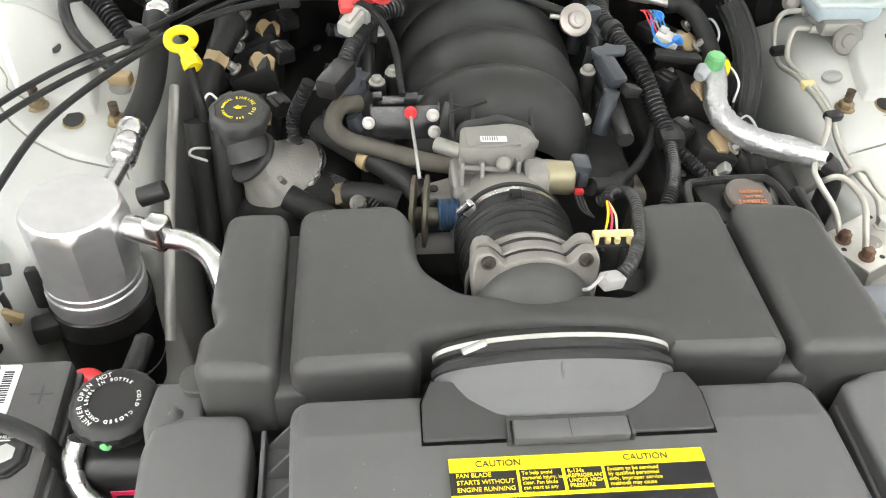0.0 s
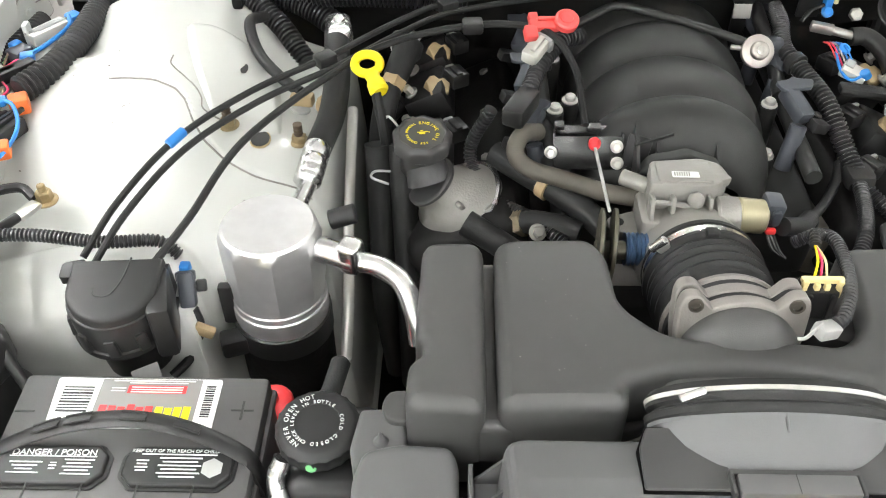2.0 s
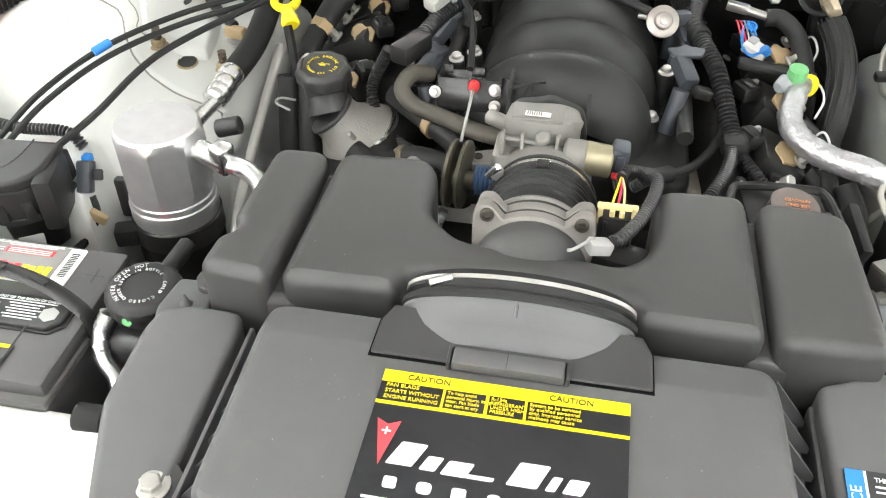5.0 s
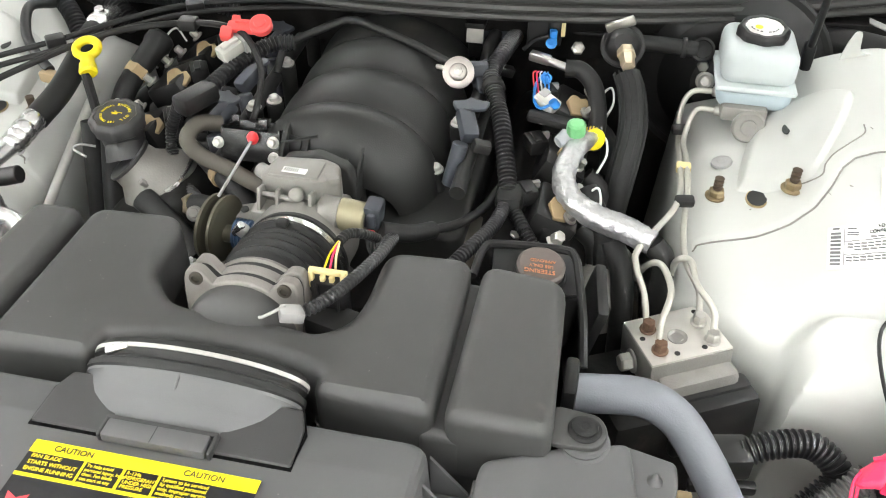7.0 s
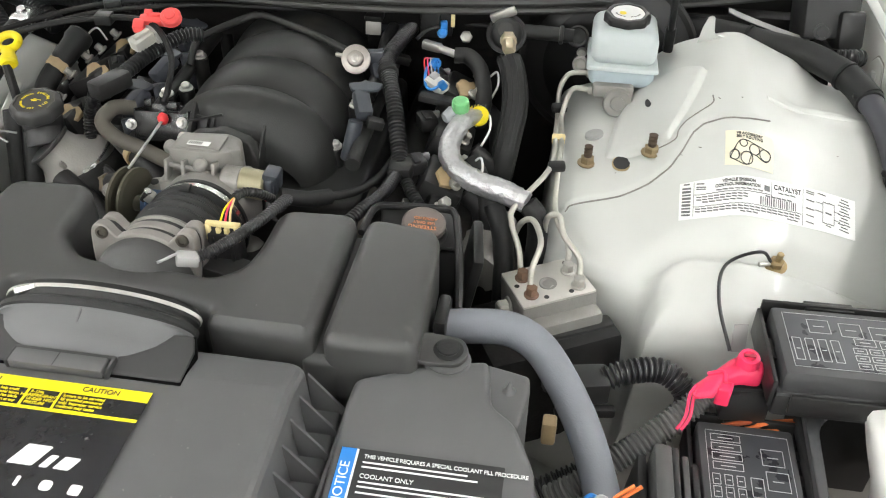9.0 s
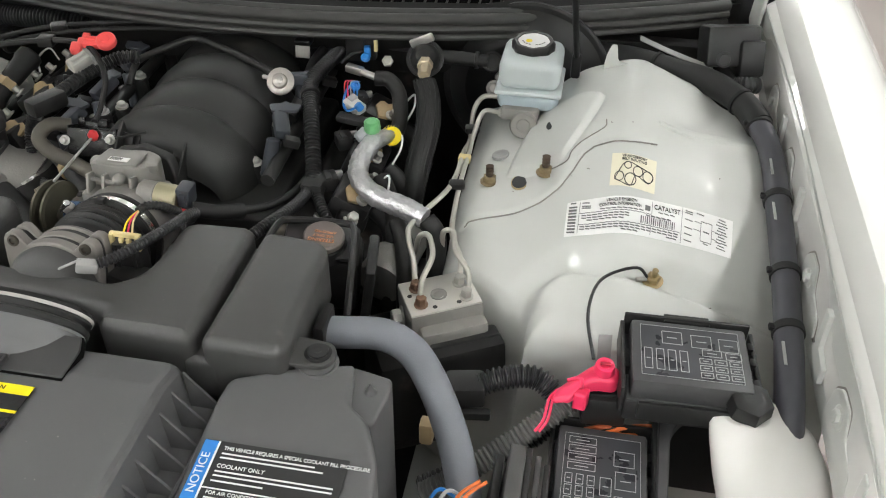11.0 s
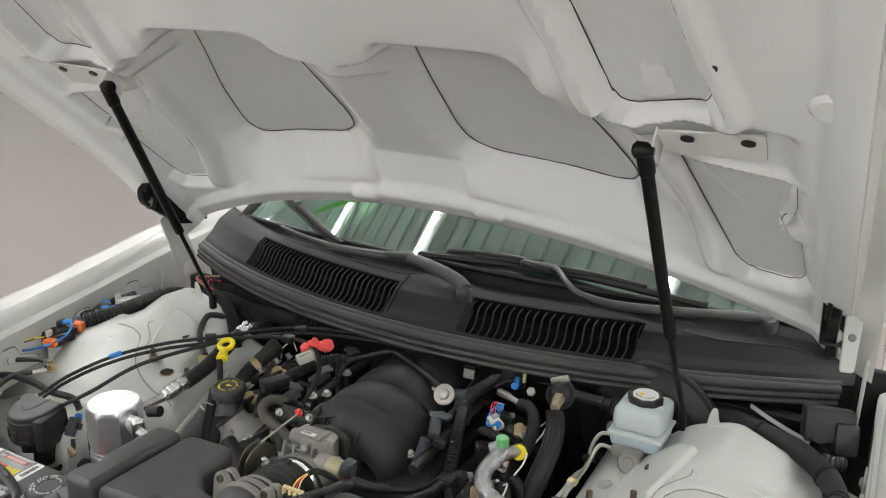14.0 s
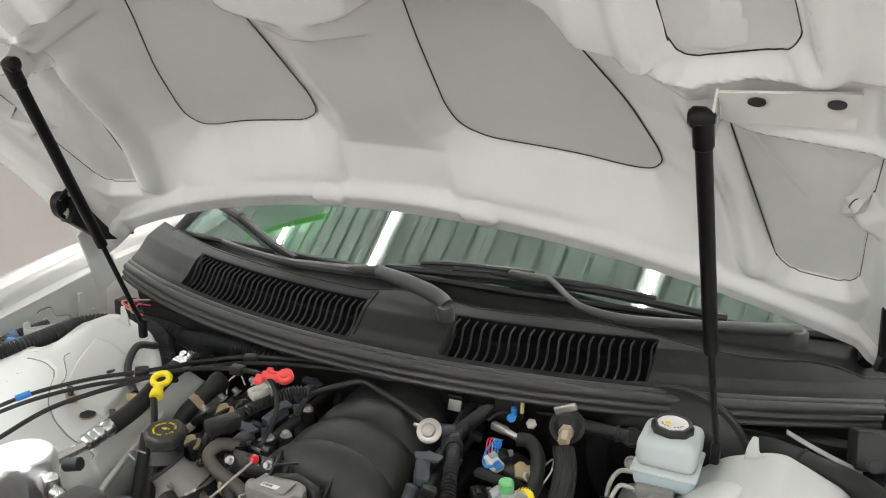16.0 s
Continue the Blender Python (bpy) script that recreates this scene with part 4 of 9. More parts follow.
part("throat", rbox((-0.006, 0.745, 0.782), (0.075, 0.05, 0.085), 0.02, (8, 0, 0), 3), NYLON, man)
for x, top in ((-0.052, 0.857), (-0.030, 0.846), (0.030, 0.842), (0.014, 0.838)):
    part("gusset", slab([(0.716, 0.79), (0.722, top - 0.03), (0.764, top), (0.772, 0.79)], -0.0016, 0.0016, 0.0, plane_pose((x, 0, 0), (0, 1, 0), (0, 0, 1))), NYLON, man)
part("gusset_rib", rbox((-0.036, 0.748, 0.846), (0.04, 0.002, 0.003), 0.0, (0, -12, 12)), NYLON, man)
part("mould_seam", tube([runner(k, 0.79 + 0.02 * k) for k in span(0.3, 0.98, 14)], 0.0012, 6), NYLON, man)
for y in (0.842, 0.925):
    part("mould_mark", rbox((runner(0.47, y)[0], y + 0.006, runner(0.47, y)[2] + 0.001), (0.011, 0.004, 0.002), 0.0008, (10, 0, 6)), GREYP, man)

# ---- throttle body, mass air flow sensor, bellows ----
tb = thing("throttle_body", "grey cast aluminium throttle body", "throttle body", (-0.012, 0.685, 0.76))
top_out = rounded([(-0.051, 0.674), (-0.047, 0.712), (0.004, 0.718), (0.021, 0.712), (0.026, 0.692), (0.012, 0.676), (-0.004, 0.671)], [0.005, 0.006, 0.006, 0.007, 0.006, 0.004, 0.003], 3)
b = slab(top_out, 0.79, 0.849, 0.003, seg=2, tops=lambda x, y: 0.850 - 0.10 * max(0.0, x + 0.0) - 0.05 * (y - 0.68))
b = slab(rounded([(-0.058, 0.652), (-0.058, 0.70), (0.034, 0.702), (0.038, 0.668), (0.012, 0.650)], 0.006, 3), 0.76, 0.822, 0.003, bm=b, seg=2, tops=lambda x, y: 0.824 - 0.1 * abs(x + 0.02))
b = slab(rounded([(-0.086, 0.664), (-0.086, 0.682), (-0.066, 0.69), (-0.04, 0.70), (-0.04, 0.655)], 0.008, 4), 0.786, 0.802, 0.002, bm=b)
b = rod((0.010, 0.668, 0.818), (0.034, 0.668, 0.817), 0.0185, seg=24, bm=b, edge=0.003)
part("casting", b, CAST, tb)
for x in (-0.049, -0.030, 0.004):
    part("rib", rbox((x, 0.665, 0.826), (0.004, 0.016, 0.030), 0.0012, (-18, 0, 0)), CAST, tb)
part("top_pad", rbox((-0.018, 0.692, 0.850), (0.050, 0.030, 0.003), 0.0008), CAST, tb)
part("boss", rbox((0.018, 0.690, 0.843), (0.014, 0.012, 0.010), 0.002, (0, 12, 30)), CAST, tb)
part("boss", rod((0.026, 0.655, 0.806), (0.026, 0.646, 0.806), 0.006, seg=12), CAST, tb)
part("flange_rib", tube([(-0.052, 0.667, 0.834), (-0.02, 0.664, 0.833), (0.004, 0.662, 0.826), (0.016, 0.660, 0.806)], 0.0026, 8), CAST, tb)
part("ear_hole", lathe((-0.074, 0.6745, 0.8025), (0, -0.1, 1), [(0, 0.0045), (0.0012, 0.0045)], 16), INK, tb)
part("bore", lathe((-0.008, 0.69, 0.774), (0, -1, 0.19), [(0, 0.05), (0.03, 0.05), (0.036, 0.052), (0.05, 0.052), (0.07, 0.049)], 40), CAST, tb)
part("hose_nipple", rod((-0.07, 0.715, 0.826), (-0.045, 0.70, 0.826), 0.008, seg=18), CAST, tb)
part("label", slab(rounded([(-0.0125, -0.0045), (0.0125, -0.0045), (0.0125, 0.0045), (-0.0125, 0.0045)], 0.001), 0, 0.0005, 0, plane_pose((-0.018, 0.685, 0.8524), (1, -0.03, 0), (0, 1, -0.05))), WHITEP, tb, "white bar code label")
part("bar_code", bars([(-0.010 + i * 0.0022, 0, 0.0008, 0.006) for i in range(7)], plane_pose((-0.018, 0.685, 0.8530), (1, -0.03, 0), (0, 1, -0.05))), INK, tb)
part("screw", lathe((-0.010, 0.664, 0.838), (-0.1, -0.5, 1), [(0, 0.0075), (0.004, 0.0075), (0.006, 0.006), (0.0065, 0.004)], 20), CAST, tb)
part("idle_motor", rod((0.030, 0.668, 0.820), (0.058, 0.668, 0.817), 0.0165, seg=24, edge=0.002), mat("olive_plated_metal", (0.36, 0.33, 0.22), 0.4, 0.6, var=0.1, dirt=0.2), tb, "olive plated idle motor")
part("connector", rbox((0.065, 0.672, 0.823), (0.018, 0.024, 0.026), 0.004, (0, 6, 0)), BLUEGREY, tb)
part("red_seal", rbox((0.064, 0.658, 0.808), (0.010, 0.006, 0.006), 0.002), RED, tb)
part("connector_latch", rbox((0.066, 0.659, 0.823), (0.008, 0.006, 0.016), 0.002), BLUEGREY, tb)
for i in range(3):
    part("wire", tube([(0.061 + 0.003 * i, 0.656, 0.805), (0.066 + 0.003 * i, 0.645, 0.796), (0.078, 0.64, 0.79)], 0.0015, 6), INK, tb)
cam_m = mat("greenish_plated_cam", (0.10, 0.094, 0.068), 0.45, 0.5, var=0.15, dirt=0.2)
for dx in (0.0, 0.012):
    part("throttle_cam", lathe((-0.098 + dx, 0.645, 0.800), (1, -0.12, 0), [(0, 0.030), (0.001, 0.0345), (0.004, 0.0345), (0.005, 0.030)], 40), cam_m, tb)
part("cam_hub", rod((-0.10, 0.643, 0.796), (-0.05, 0.641, 0.796), 0.009), cam_m, tb)
part("blue_spring", lathe((-0.072, 0.645, 0.795), (1, 0, 0), [(0.002 * i, 0.016 - 0.002 * (i % 2)) for i in range(12)], 20), mat("blue_spring", (0.06, 0.11, 0.2), 0.4, 0.3), tb, "blue coil spring")
part("lever", rbox((-0.105, 0.60, 0.775), (0.02, 0.03, 0.006), 0.002, (20, 30, 0)), ALU, tb)

bel = thing("intake_bellows", "black rubber accordion intake bellows", "intake bellows", (-0.006, 0.60, 0.75))
AD = Vector((0, -1, 0.19)).normalized()


def axis_at(y):
    return Vector((-0.004, y, 0.806 + 0.19 * (0.52 - y)))


prof = [(0, 0.049), (0.003, 0.0535), (0.009, 0.054), (0.0105, 0.050), (0.0215, 0.050), (0.023, 0.0555), (0.027, 0.0555), (0.029, 0.050)]
for i, (dr, dw) in enumerate(((0.0, 0), (0.001, 0), (0.0005, 0), (-0.0015, 0))):
    a0 = 0.031 + i * 0.0105
    prof += [(a0, 0.0475), (a0 + 0.003, 0.0530 + dr), (a0 + 0.0062, 0.0535 + dr), (a0 + 0.0085, 0.0495)]
prof += [(0.075, 0.047), (0.092, 0.047)]
part("bellows", lathe(axis_at(0.632), AD, prof, 64), RUBBER, bel, smooth=50)
part("clamp_band", lathe(axis_at(0.6205), AD, [(0, 0.0505), (0.0004, 0.0535), (0.009, 0.0535), (0.0094, 0.0505)], 64), mat("polished_steel_band", (0.78, 0.76, 0.73), 0.22, 1.0, var=0.05, scale=40), bel, "shiny steel hose clamp")
part("clamp_tab", rbox((-0.006, 0.614, 0.8445), (0.011, 0.010, 0.005), 0.001, (-10, 0, 0)), RUBBER, bel)
part("clamp_screw", rod((-0.056, 0.613, 0.824), (-0.046, 0.611, 0.838), 0.0042, seg=12), ALU, bel)
part("clamp_housing", rbox((-0.0475, 0.613, 0.829), (0.009, 0.010, 0.012), 0.002, (0, 40, 0)), STEEL, bel)

maf = thing("air_flow_sensor", "grey cast air flow sensor with bolted ears", "air flow sensor", (-0.006, 0.53, 0.78))
GREYC = mat("grey_cast_plastic", (0.205, 0.192, 0.178), 0.5, 0.1, var=0.1, scale=60, bump=0.2, bscale=600, dirt=0.3, dirtcol=(0.17, 0.155, 0.135))


def ear_plate(k, grow):
    """Outline of an arch r wide with a square ear on either side."""
    arch = [(0.0535 * math.cos(a), 0.0535 * math.sin(a)) for a in span(radians(62), radians(118), 9)]
    right = [(0.044, -0.03), (0.051, 0.02), (0.051, 0.050 + k), (0.0475, 0.0585 + k), (0.0365, 0.0595 + k), (0.0275, 0.0490 + 0.3 * k)]
    out = right + arch + [(-x, y) for x, y in right[::-1]]
    rad = [0.004, 0.02, 0.005, 0.006, 0.005, 0.004] + [0.0] * 9 + [0.004, 0.005, 0.006, 0.005, 0.02, 0.004]
    return rounded([(x * grow, y * grow) for x, y in out], rad, 3)


def maf_slab(y, th, k, grow):
    return slab(ear_plate(k, grow), 0, th, 0.0018, plane_pose(axis_at(y), (1, 0, 0), (0, 0.19, 1)))


part("front_flange", maf_slab(0.513, 0.011, 0.0, 1.0), GREYC, maf)
part("gasket", maf_slab(0.5195, 0.0065, -0.002, 0.965), RUBBER, maf, "black rubber gasket")
part("rear_flange", maf_slab(0.5305, 0.011, 0.0, 0.99), GREYC, maf)
part("rear_gasket", lathe(axis_at(0.5385), AD, [(0, 0.0495), (0.001, 0.0515), (0.008, 0.0515)], 56), RUBBER, maf)
part("rear_ring", lathe(axis_at(0.5465), AD, [(0, 0.048), (0.002, 0.0525), (0.006, 0.053), (0.008, 0.050)], 56), GREYC, maf)
for sx in (-1, 1):
    q = axis_at(0.5025) + Vector((sx * 0.0390, 0.0098, 0.0500))
    part("socket_bolt", lathe(q, AD, [(0, 0.0062), (0.0025, 0.0060), (0.003, 0.0036), (0.001, 0.0032), (0.0008, 0.001)], 20), mat("dull_brown_bolt", (0.10, 0.09, 0.075), 0.45, 0.7), maf)
MB, MD = axis_at(0.503), AD
part("duct", lathe(MB, MD, [(0, 0.0495), (0.004, 0.050), (0.016, 0.047), (0.026, 0.036), (0.032, 0.02)], 56), PLASTIC, maf, "black duct into the resonator")
part("connector", rbox((0.050, 0.487, 0.860), (0.020, 0.013, 0.011), 0.002, (0, 15, 25)), GREYP, maf, "grey connector")
part("connector_clip", tube([(0.026, 0.478, 0.860), (0.031, 0.476, 0.864), (0.045, 0.488, 0.867)], 0.0014, 6), GREYP, maf)

ycon = thing("sensor_connector", "cream plastic clip over a black connector with coloured wires", "connector", (0.063, 0.545, 0.82))
part("housing", rbox((0.063, 0.543, 0.828), (0.03, 0.02, 0.05), 0.003), SATIN, ycon)
for dx in (-0.009, 0.009):
    part("housing_rib", rbox((0.063 + dx, 0.532, 0.832), (0.003, 0.004, 0.038), 0.001), SATIN, ycon)
part("wire_sheath", tube([(0.064, 0.572, 0.868), (0.068, 0.585, 0.867), (0.078, 0.598, 0.858), (0.086, 0.615, 0.84)], 0.0048, 10, pitch=0.004), SATIN, ycon)
b = rbox((0.063, 0.541, 0.860), (0.034, 0.005, 0.005), 0.0012)
for dx in (-0.014, -0.004, 0.004, 0.014):
    b = rbox((0.063 + dx, 0.538, 0.853), (0.0045, 0.005, 0.018 if abs(dx) > 0.01 else 0.011), 0.001, bm=b)
part("clip", b, CREAM, ycon)
for i, m_ in enumerate((YELLOW, PINK, CREAM)):
    part("wire", tube([(0.058 + 0.005 * i, 0.545, 0.858), (0.061 + 0.003 * i, 0.555, 0.868), (0.064, 0.575, 0.868)], 0.0011, 6), m_, ycon)
part("bracket", rbox((0.072, 0.525, 0.80), (0.05, 0.03, 0.05), 0.004, (0, 0, -15)), SATIN, ycon)


# ---- hoses, looms and wires ----
def hose(name, pts, r, m_, label, category="hose", pitch=0.0, group="", seg=14, radii=None, depth=0.18):
    if pitch and m_ is SATIN:
        m_, depth = LOOMM, 0.24
    return solo(name, tube(pts, r, seg, pitch=pitch, radii=radii, depth=depth), m_, label, category, group)


LOOM = "wiring looms"
hose("wiring_loom", [(0.058, 0.492, 0.860), (0.068, 0.502, 0.860), (0.082, 0.53, 0.858), (0.094, 0.575, 0.850), (0.098, 0.61, 0.842), (0.094, 0.632, 0.828), (0.08, 0.64, 0.81)], 0.0058, SATIN, "black corrugated wiring loom to the air flow sensor", "wiring loom", 0.0042, LOOM)
hose("wiring_loom", [(0.152, 1.03, 0.845), (0.146, 0.98, 0.85), (0.138, 0.93, 0.845), (0.15, 0.885, 0.84), (0.165, 0.84, 0.83), (0.18, 0.79, 0.80), (0.186, 0.765, 0.79)], 0.0105, SATIN, "thick black corrugated wiring loom beside the manifold", "wiring loom", 0.005, LOOM)
hose("wiring_loom", [(0.186, 0.77, 0.79), (0.178, 0.72, 0.79), (0.162, 0.672, 0.795), (0.14, 0.63, 0.79)], 0.0075, SATIN, "black corrugated wiring loom branching down to the front", "wiring loom", 0.0042, LOOM)
hose("wiring_loom", [(0.188, 0.765, 0.785), (0.21, 0.73, 0.775), (0.235, 0.70, 0.76)], 0.0075, SATIN, "black corrugated wiring loom branching to the pump", "wiring loom", 0.0042, LOOM)
hose("loom_sleeve", [(0.075, 0.66, 0.812), (0.10, 0.675, 0.80), (0.118, 0.70, 0.788)], 0.009, RUBBER, "black sleeve on a sensor cable", "cable sleeve")
hose("sensor_cable", [(0.11, 0.69, 0.792), (0.14, 0.728, 0.778), (0.162, 0.76, 0.78), (0.175, 0.79, 0.79)], 0.005, RUBBER, "thin black sensor cable by the engine", "cable")
hose("wiring_loom", [(0.128, 1.02, 0.848), (0.126, 0.98, 0.846), (0.128, 0.92, 0.832), (0.125, 0.87, 0.82)], 0.0085, SATIN, "black taped wiring loom along the fuel rail", "wiring loom", 0.0, LOOM)
solo("loom_tape", lathe((0.147, 0.897, 0.8415), (-0.4, 0.9, 0.1), [(0, 0.0115), (0.001, 0.013), (0.010, 0.013), (0.011, 0.0115)], 20), RUBBER, "black tape round a wiring loom", "tape")
solo("loom_junction", rbox((0.187, 0.768, 0.789), (0.03, 0.035, 0.022), 0.008), RUBBER, "taped black loom junction", "loom junction")
hose("wiring_loom", [(-0.095, 0.905, 0.872), (-0.118, 0.89, 0.874), (-0.143, 0.85, 0.868), (-0.158, 0.805, 0.862)], 0.0095, SATIN, "black corrugated wiring loom over the fuel rail", "wiring loom", 0.005, LOOM)
solo("loom_connector", rbox((-0.166, 0.785, 0.858), (0.024, 0.05, 0.022), 0.005, (0, 0, -25)), SATIN, "black connector on a loom", "connector")
hose("wiring_loom", [(-0.195, 0.80, 0.845), (-0.215, 0.80, 0.80), (-0.21, 0.785, 0.775), (-0.185, 0.755, 0.76), (-0.15, 0.72, 0.765), (-0.12, 0.69, 0.76)], 0.0072, SATIN, "black corrugated loom beside the oil filler", "wiring loom", 0.0042, LOOM)
hose("coolant_hose", [(-0.145, 0.79, 0.825), (-0.163, 0.775, 0.832), (-0.171, 0.757, 0.822), (-0.156, 0.752, 0.806), (-0.12, 0.742, 0.80), (-0.08, 0.722, 0.80), (-0.045, 0.705, 0.806)], 0.0092, OLDRUB, "worn brown rubber coolant hose to the throttle body")
hose("coolant_hose", [(-0.19, 0.80, 0.79), (-0.16, 0.775, 0.785), (-0.132, 0.752, 0.782), (-0.10, 0.725, 0.775), (-0.08, 0.70, 0.77)], 0.0135, RUBBER, "black rubber coolant hose")
solo("hose_clamp", lathe((-0.14, 0.758, 0.783), (0.6, -0.6, -0.1), [(0, 0.0142), (0.0005, 0.015), (0.011, 0.015), (0.0115, 0.0142)], 24), TAN, "tan plastic hose clamp", "hose clamp")
hose("coolant_hose", [(-0.22, 0.72, 0.76), (-0.18, 0.70, 0.745), (-0.13, 0.66, 0.735)], 0.014, RUBBER, "black lower hose beside the engine")

# control cables across the bay
C1 = [(-0.572, 0.618, 0.80), (-0.548, 0.67, 0.825), (-0.506, 0.742, 0.846), (-0.44, 0.805, 0.862), (-0.366, 0.857, 0.872), (-0.30, 0.92, 0.878), (-0.242, 0.969, 0.877), (-0.12, 1.01, 0.876), (0.0, 1.03, 0.868), (0.10, 1.045, 0.86), (0.25, 1.055, 0.855), (0.40, 1.07, 0.85)]
hose("control_cable", C1, 0.0034, RUBBER, "long black control cable across the bay", "control cable", group="control cables", seg=8)
hose("control_cable", [(x + 0.010, y - 0.012, z - 0.004) for x, y, z in C1], 0.0034, RUBBER, "long black control cable across the bay", "control cable", group="control cables", seg=8)
hose("control_cable", [(-0.505, 0.61, 0.80), (-0.48, 0.66, 0.815), (-0.44, 0.74, 0.845), (-0.36, 0.83, 0.868), (-0.30, 0.87, 0.882), (-0.22, 0.888, 0.892), (-0.16, 0.875, 0.90), (-0.13, 0.86, 0.895), (-0.108, 0.835, 0.872), (-0.102, 0.80, 0.85), (-0.100, 0.778, 0.842)], 0.0038, RUBBER, "black throttle cable bending down to its bracket", "control cable", group="control cables", seg=8)
solo("blue_cable_tape", rod((-0.513, 0.732, 0.8445), (-0.500, 0.750, 0.8495), 0.0052), BLUE, "blue tape on a control cable", "tape")
for p, r3 in (((-0.37, 0.85, 0.872), (0, 0, 40)), ((-0.243, 0.962, 0.877), (0, 0, 30)), ((-0.215, 0.888, 0.892), (0, 0, 5)), ((0.10, 1.036, 0.852), (0, 0, 0))):
    solo("cable_clip", rbox(p, (0.022, 0.018, 0.014), 0.003, r3), SATIN, "black plastic clip holding the cables", "cable clip", "cable clips")
cbr = thing("clip_bracket", "small steel plate and black strap below the cables", "bracket", (0.105, 1.0, 0.84))
part("plate", rbox((0.105, 0.998, 0.856), (0.021, 0.003, 0.019), 0.001, (-12, 0, 0)), CAST, cbr)
part("strap", rbox((0.105, 1.008, 0.868), (0.024, 0.022, 0.008), 0.002), BLACKP, cbr)
part("post", rbox((0.105, 1.004, 0.838), (0.018, 0.004, 0.03), 0.001), BLACKP, cbr)
rc = thing("red_lock_tab", "bright red plastic locking tab", "locking tab", (-0.134, 0.872, 0.9))
part("ring", lathe((-0.118, 0.875, 0.902), (0.1, -0.45, 0.9), [(0, 0.011), (0.002, 0.0128), (0.009, 0.0128), (0.011, 0.011)], 28), mat("coral_red_plastic", (0.78, 0.09, 0.085), 0.4, var=0.06), rc)
CORAL = rc.children[0].data.materials[0]
part("tab", rbox((-0.140, 0.872, 0.902), (0.034, 0.013, 0.010), 0.003, (25, 5, 12)), CORAL, rc)
part("rib", rbox((-0.134, 0.874, 0.909), (0.028, 0.004, 0.004), 0.001, (25, 5, 12)), CORAL, rc)
part("lug", rbox((-0.155, 0.860, 0.899), (0.014, 0.016, 0.012), 0.003, (25, 5, 12)), CORAL, rc)
part("lug", rbox((-0.152, 0.884, 0.904), (0.010, 0.010, 0.010), 0.002, (25, 5, 12)), CORAL, rc)
part("hub", lathe((-0.1178, 0.8702, 0.9118), (0.1, -0.45, 0.9), [(0, 0.007), (0.0015, 0.0065), (0.002, 0.003)], 20), CORAL, rc)
wcn = thing("pale_connector", "pale grey ribbed connector under the red tab", "connector", (-0.15, 0.852, 0.885))
part("body", rbox((-0.150, 0.852, 0.884), (0.018, 0.030, 0.016), 0.003, (15, 10, -30)), mat("pale_grey_plastic", (0.46, 0.46, 0.42), 0.5, dirt=0.2), wcn)
part("latch", rbox((-0.148, 0.849, 0.8935), (0.006, 0.022, 0.004), 0.001, (15, 10, -30)), wcn.children[0].data.materials[0], wcn)
part("collar", rbox((-0.141, 0.866, 0.887), (0.024, 0.008, 0.020), 0.002, (15, 10, -30)), GREYP, wcn)

# throttle cable bracket and rod
cbk = thing("cable_bracket", "black throttle cable bracket box with white bolts", "bracket", (-0.10, 0.755, 0.8))
bp = plane_pose((-0.0975, 0.7585, 0.8255), (1, -0.07, 0.06), (0, 0.40, 0.92))


def bracket_piece(c, size, bevel=0.0008):
    q = rbox(c, size, bevel)
    q.transform(bp)
    return q


BOXGLOSS = mat("gloss_black_bracket", (0.010, 0.010, 0.010), 0.22, var=0.15, spec=0.5)
part("face", bracket_piece((0, -0.003, 0), (0.068, 0.034, 0.0025)), BOXGLOSS, cbk)
part("back_wall", bracket_piece((0, 0.004, -0.022), (0.068, 0.034, 0.0025)), BOXGLOSS, cbk)
for sx in (-1, 1):
    part("side_wall", bracket_piece((sx * 0.034, 0.0, -0.011), (0.0025, 0.034, 0.024)), BOXGLOSS, cbk)
part("floor_plate", bracket_piece((0, -0.019, -0.011), (0.068, 0.0025, 0.024)), BOXGLOSS, cbk)
part("hook", bracket_piece((-0.029, 0.021, -0.021), (0.010, 0.010, 0.0025)), BOXGLOSS, cbk)
part("cable_stop", bracket_piece((0.006, 0.020, -0.018), (0.014, 0.010, 0.010)), BOXGLOSS, cbk)
part("side_plate", rbox((-0.050, 0.752, 0.828), (0.024, 0.003, 0.034), 0.001, (-20, 8, -12)), SATIN, cbk)
for u, v in ((0.028, 0.004), (0.029, -0.013), (-0.0375, -0.002)):
    bolt(bp @ Vector((u, v, 0.001)), bp.to_3x3() @ Vector((0, 0, 1)), 0.0048, 0.006, cbk, material=ZINC, flange=0.0066)
part("red_end", lathe((-0.0925, 0.757, 0.829), (0, -0.2, 1), [(0, 0.004), (0.004, 0.0062), (0.009, 0.0062), (0.013, 0.003)], 16), RED, cbk, "red cable end")
part("cable_rod", rod((-0.0925, 0.753, 0.834), (-0.089, 0.655, 0.832), 0.0016), GREYP, cbk)

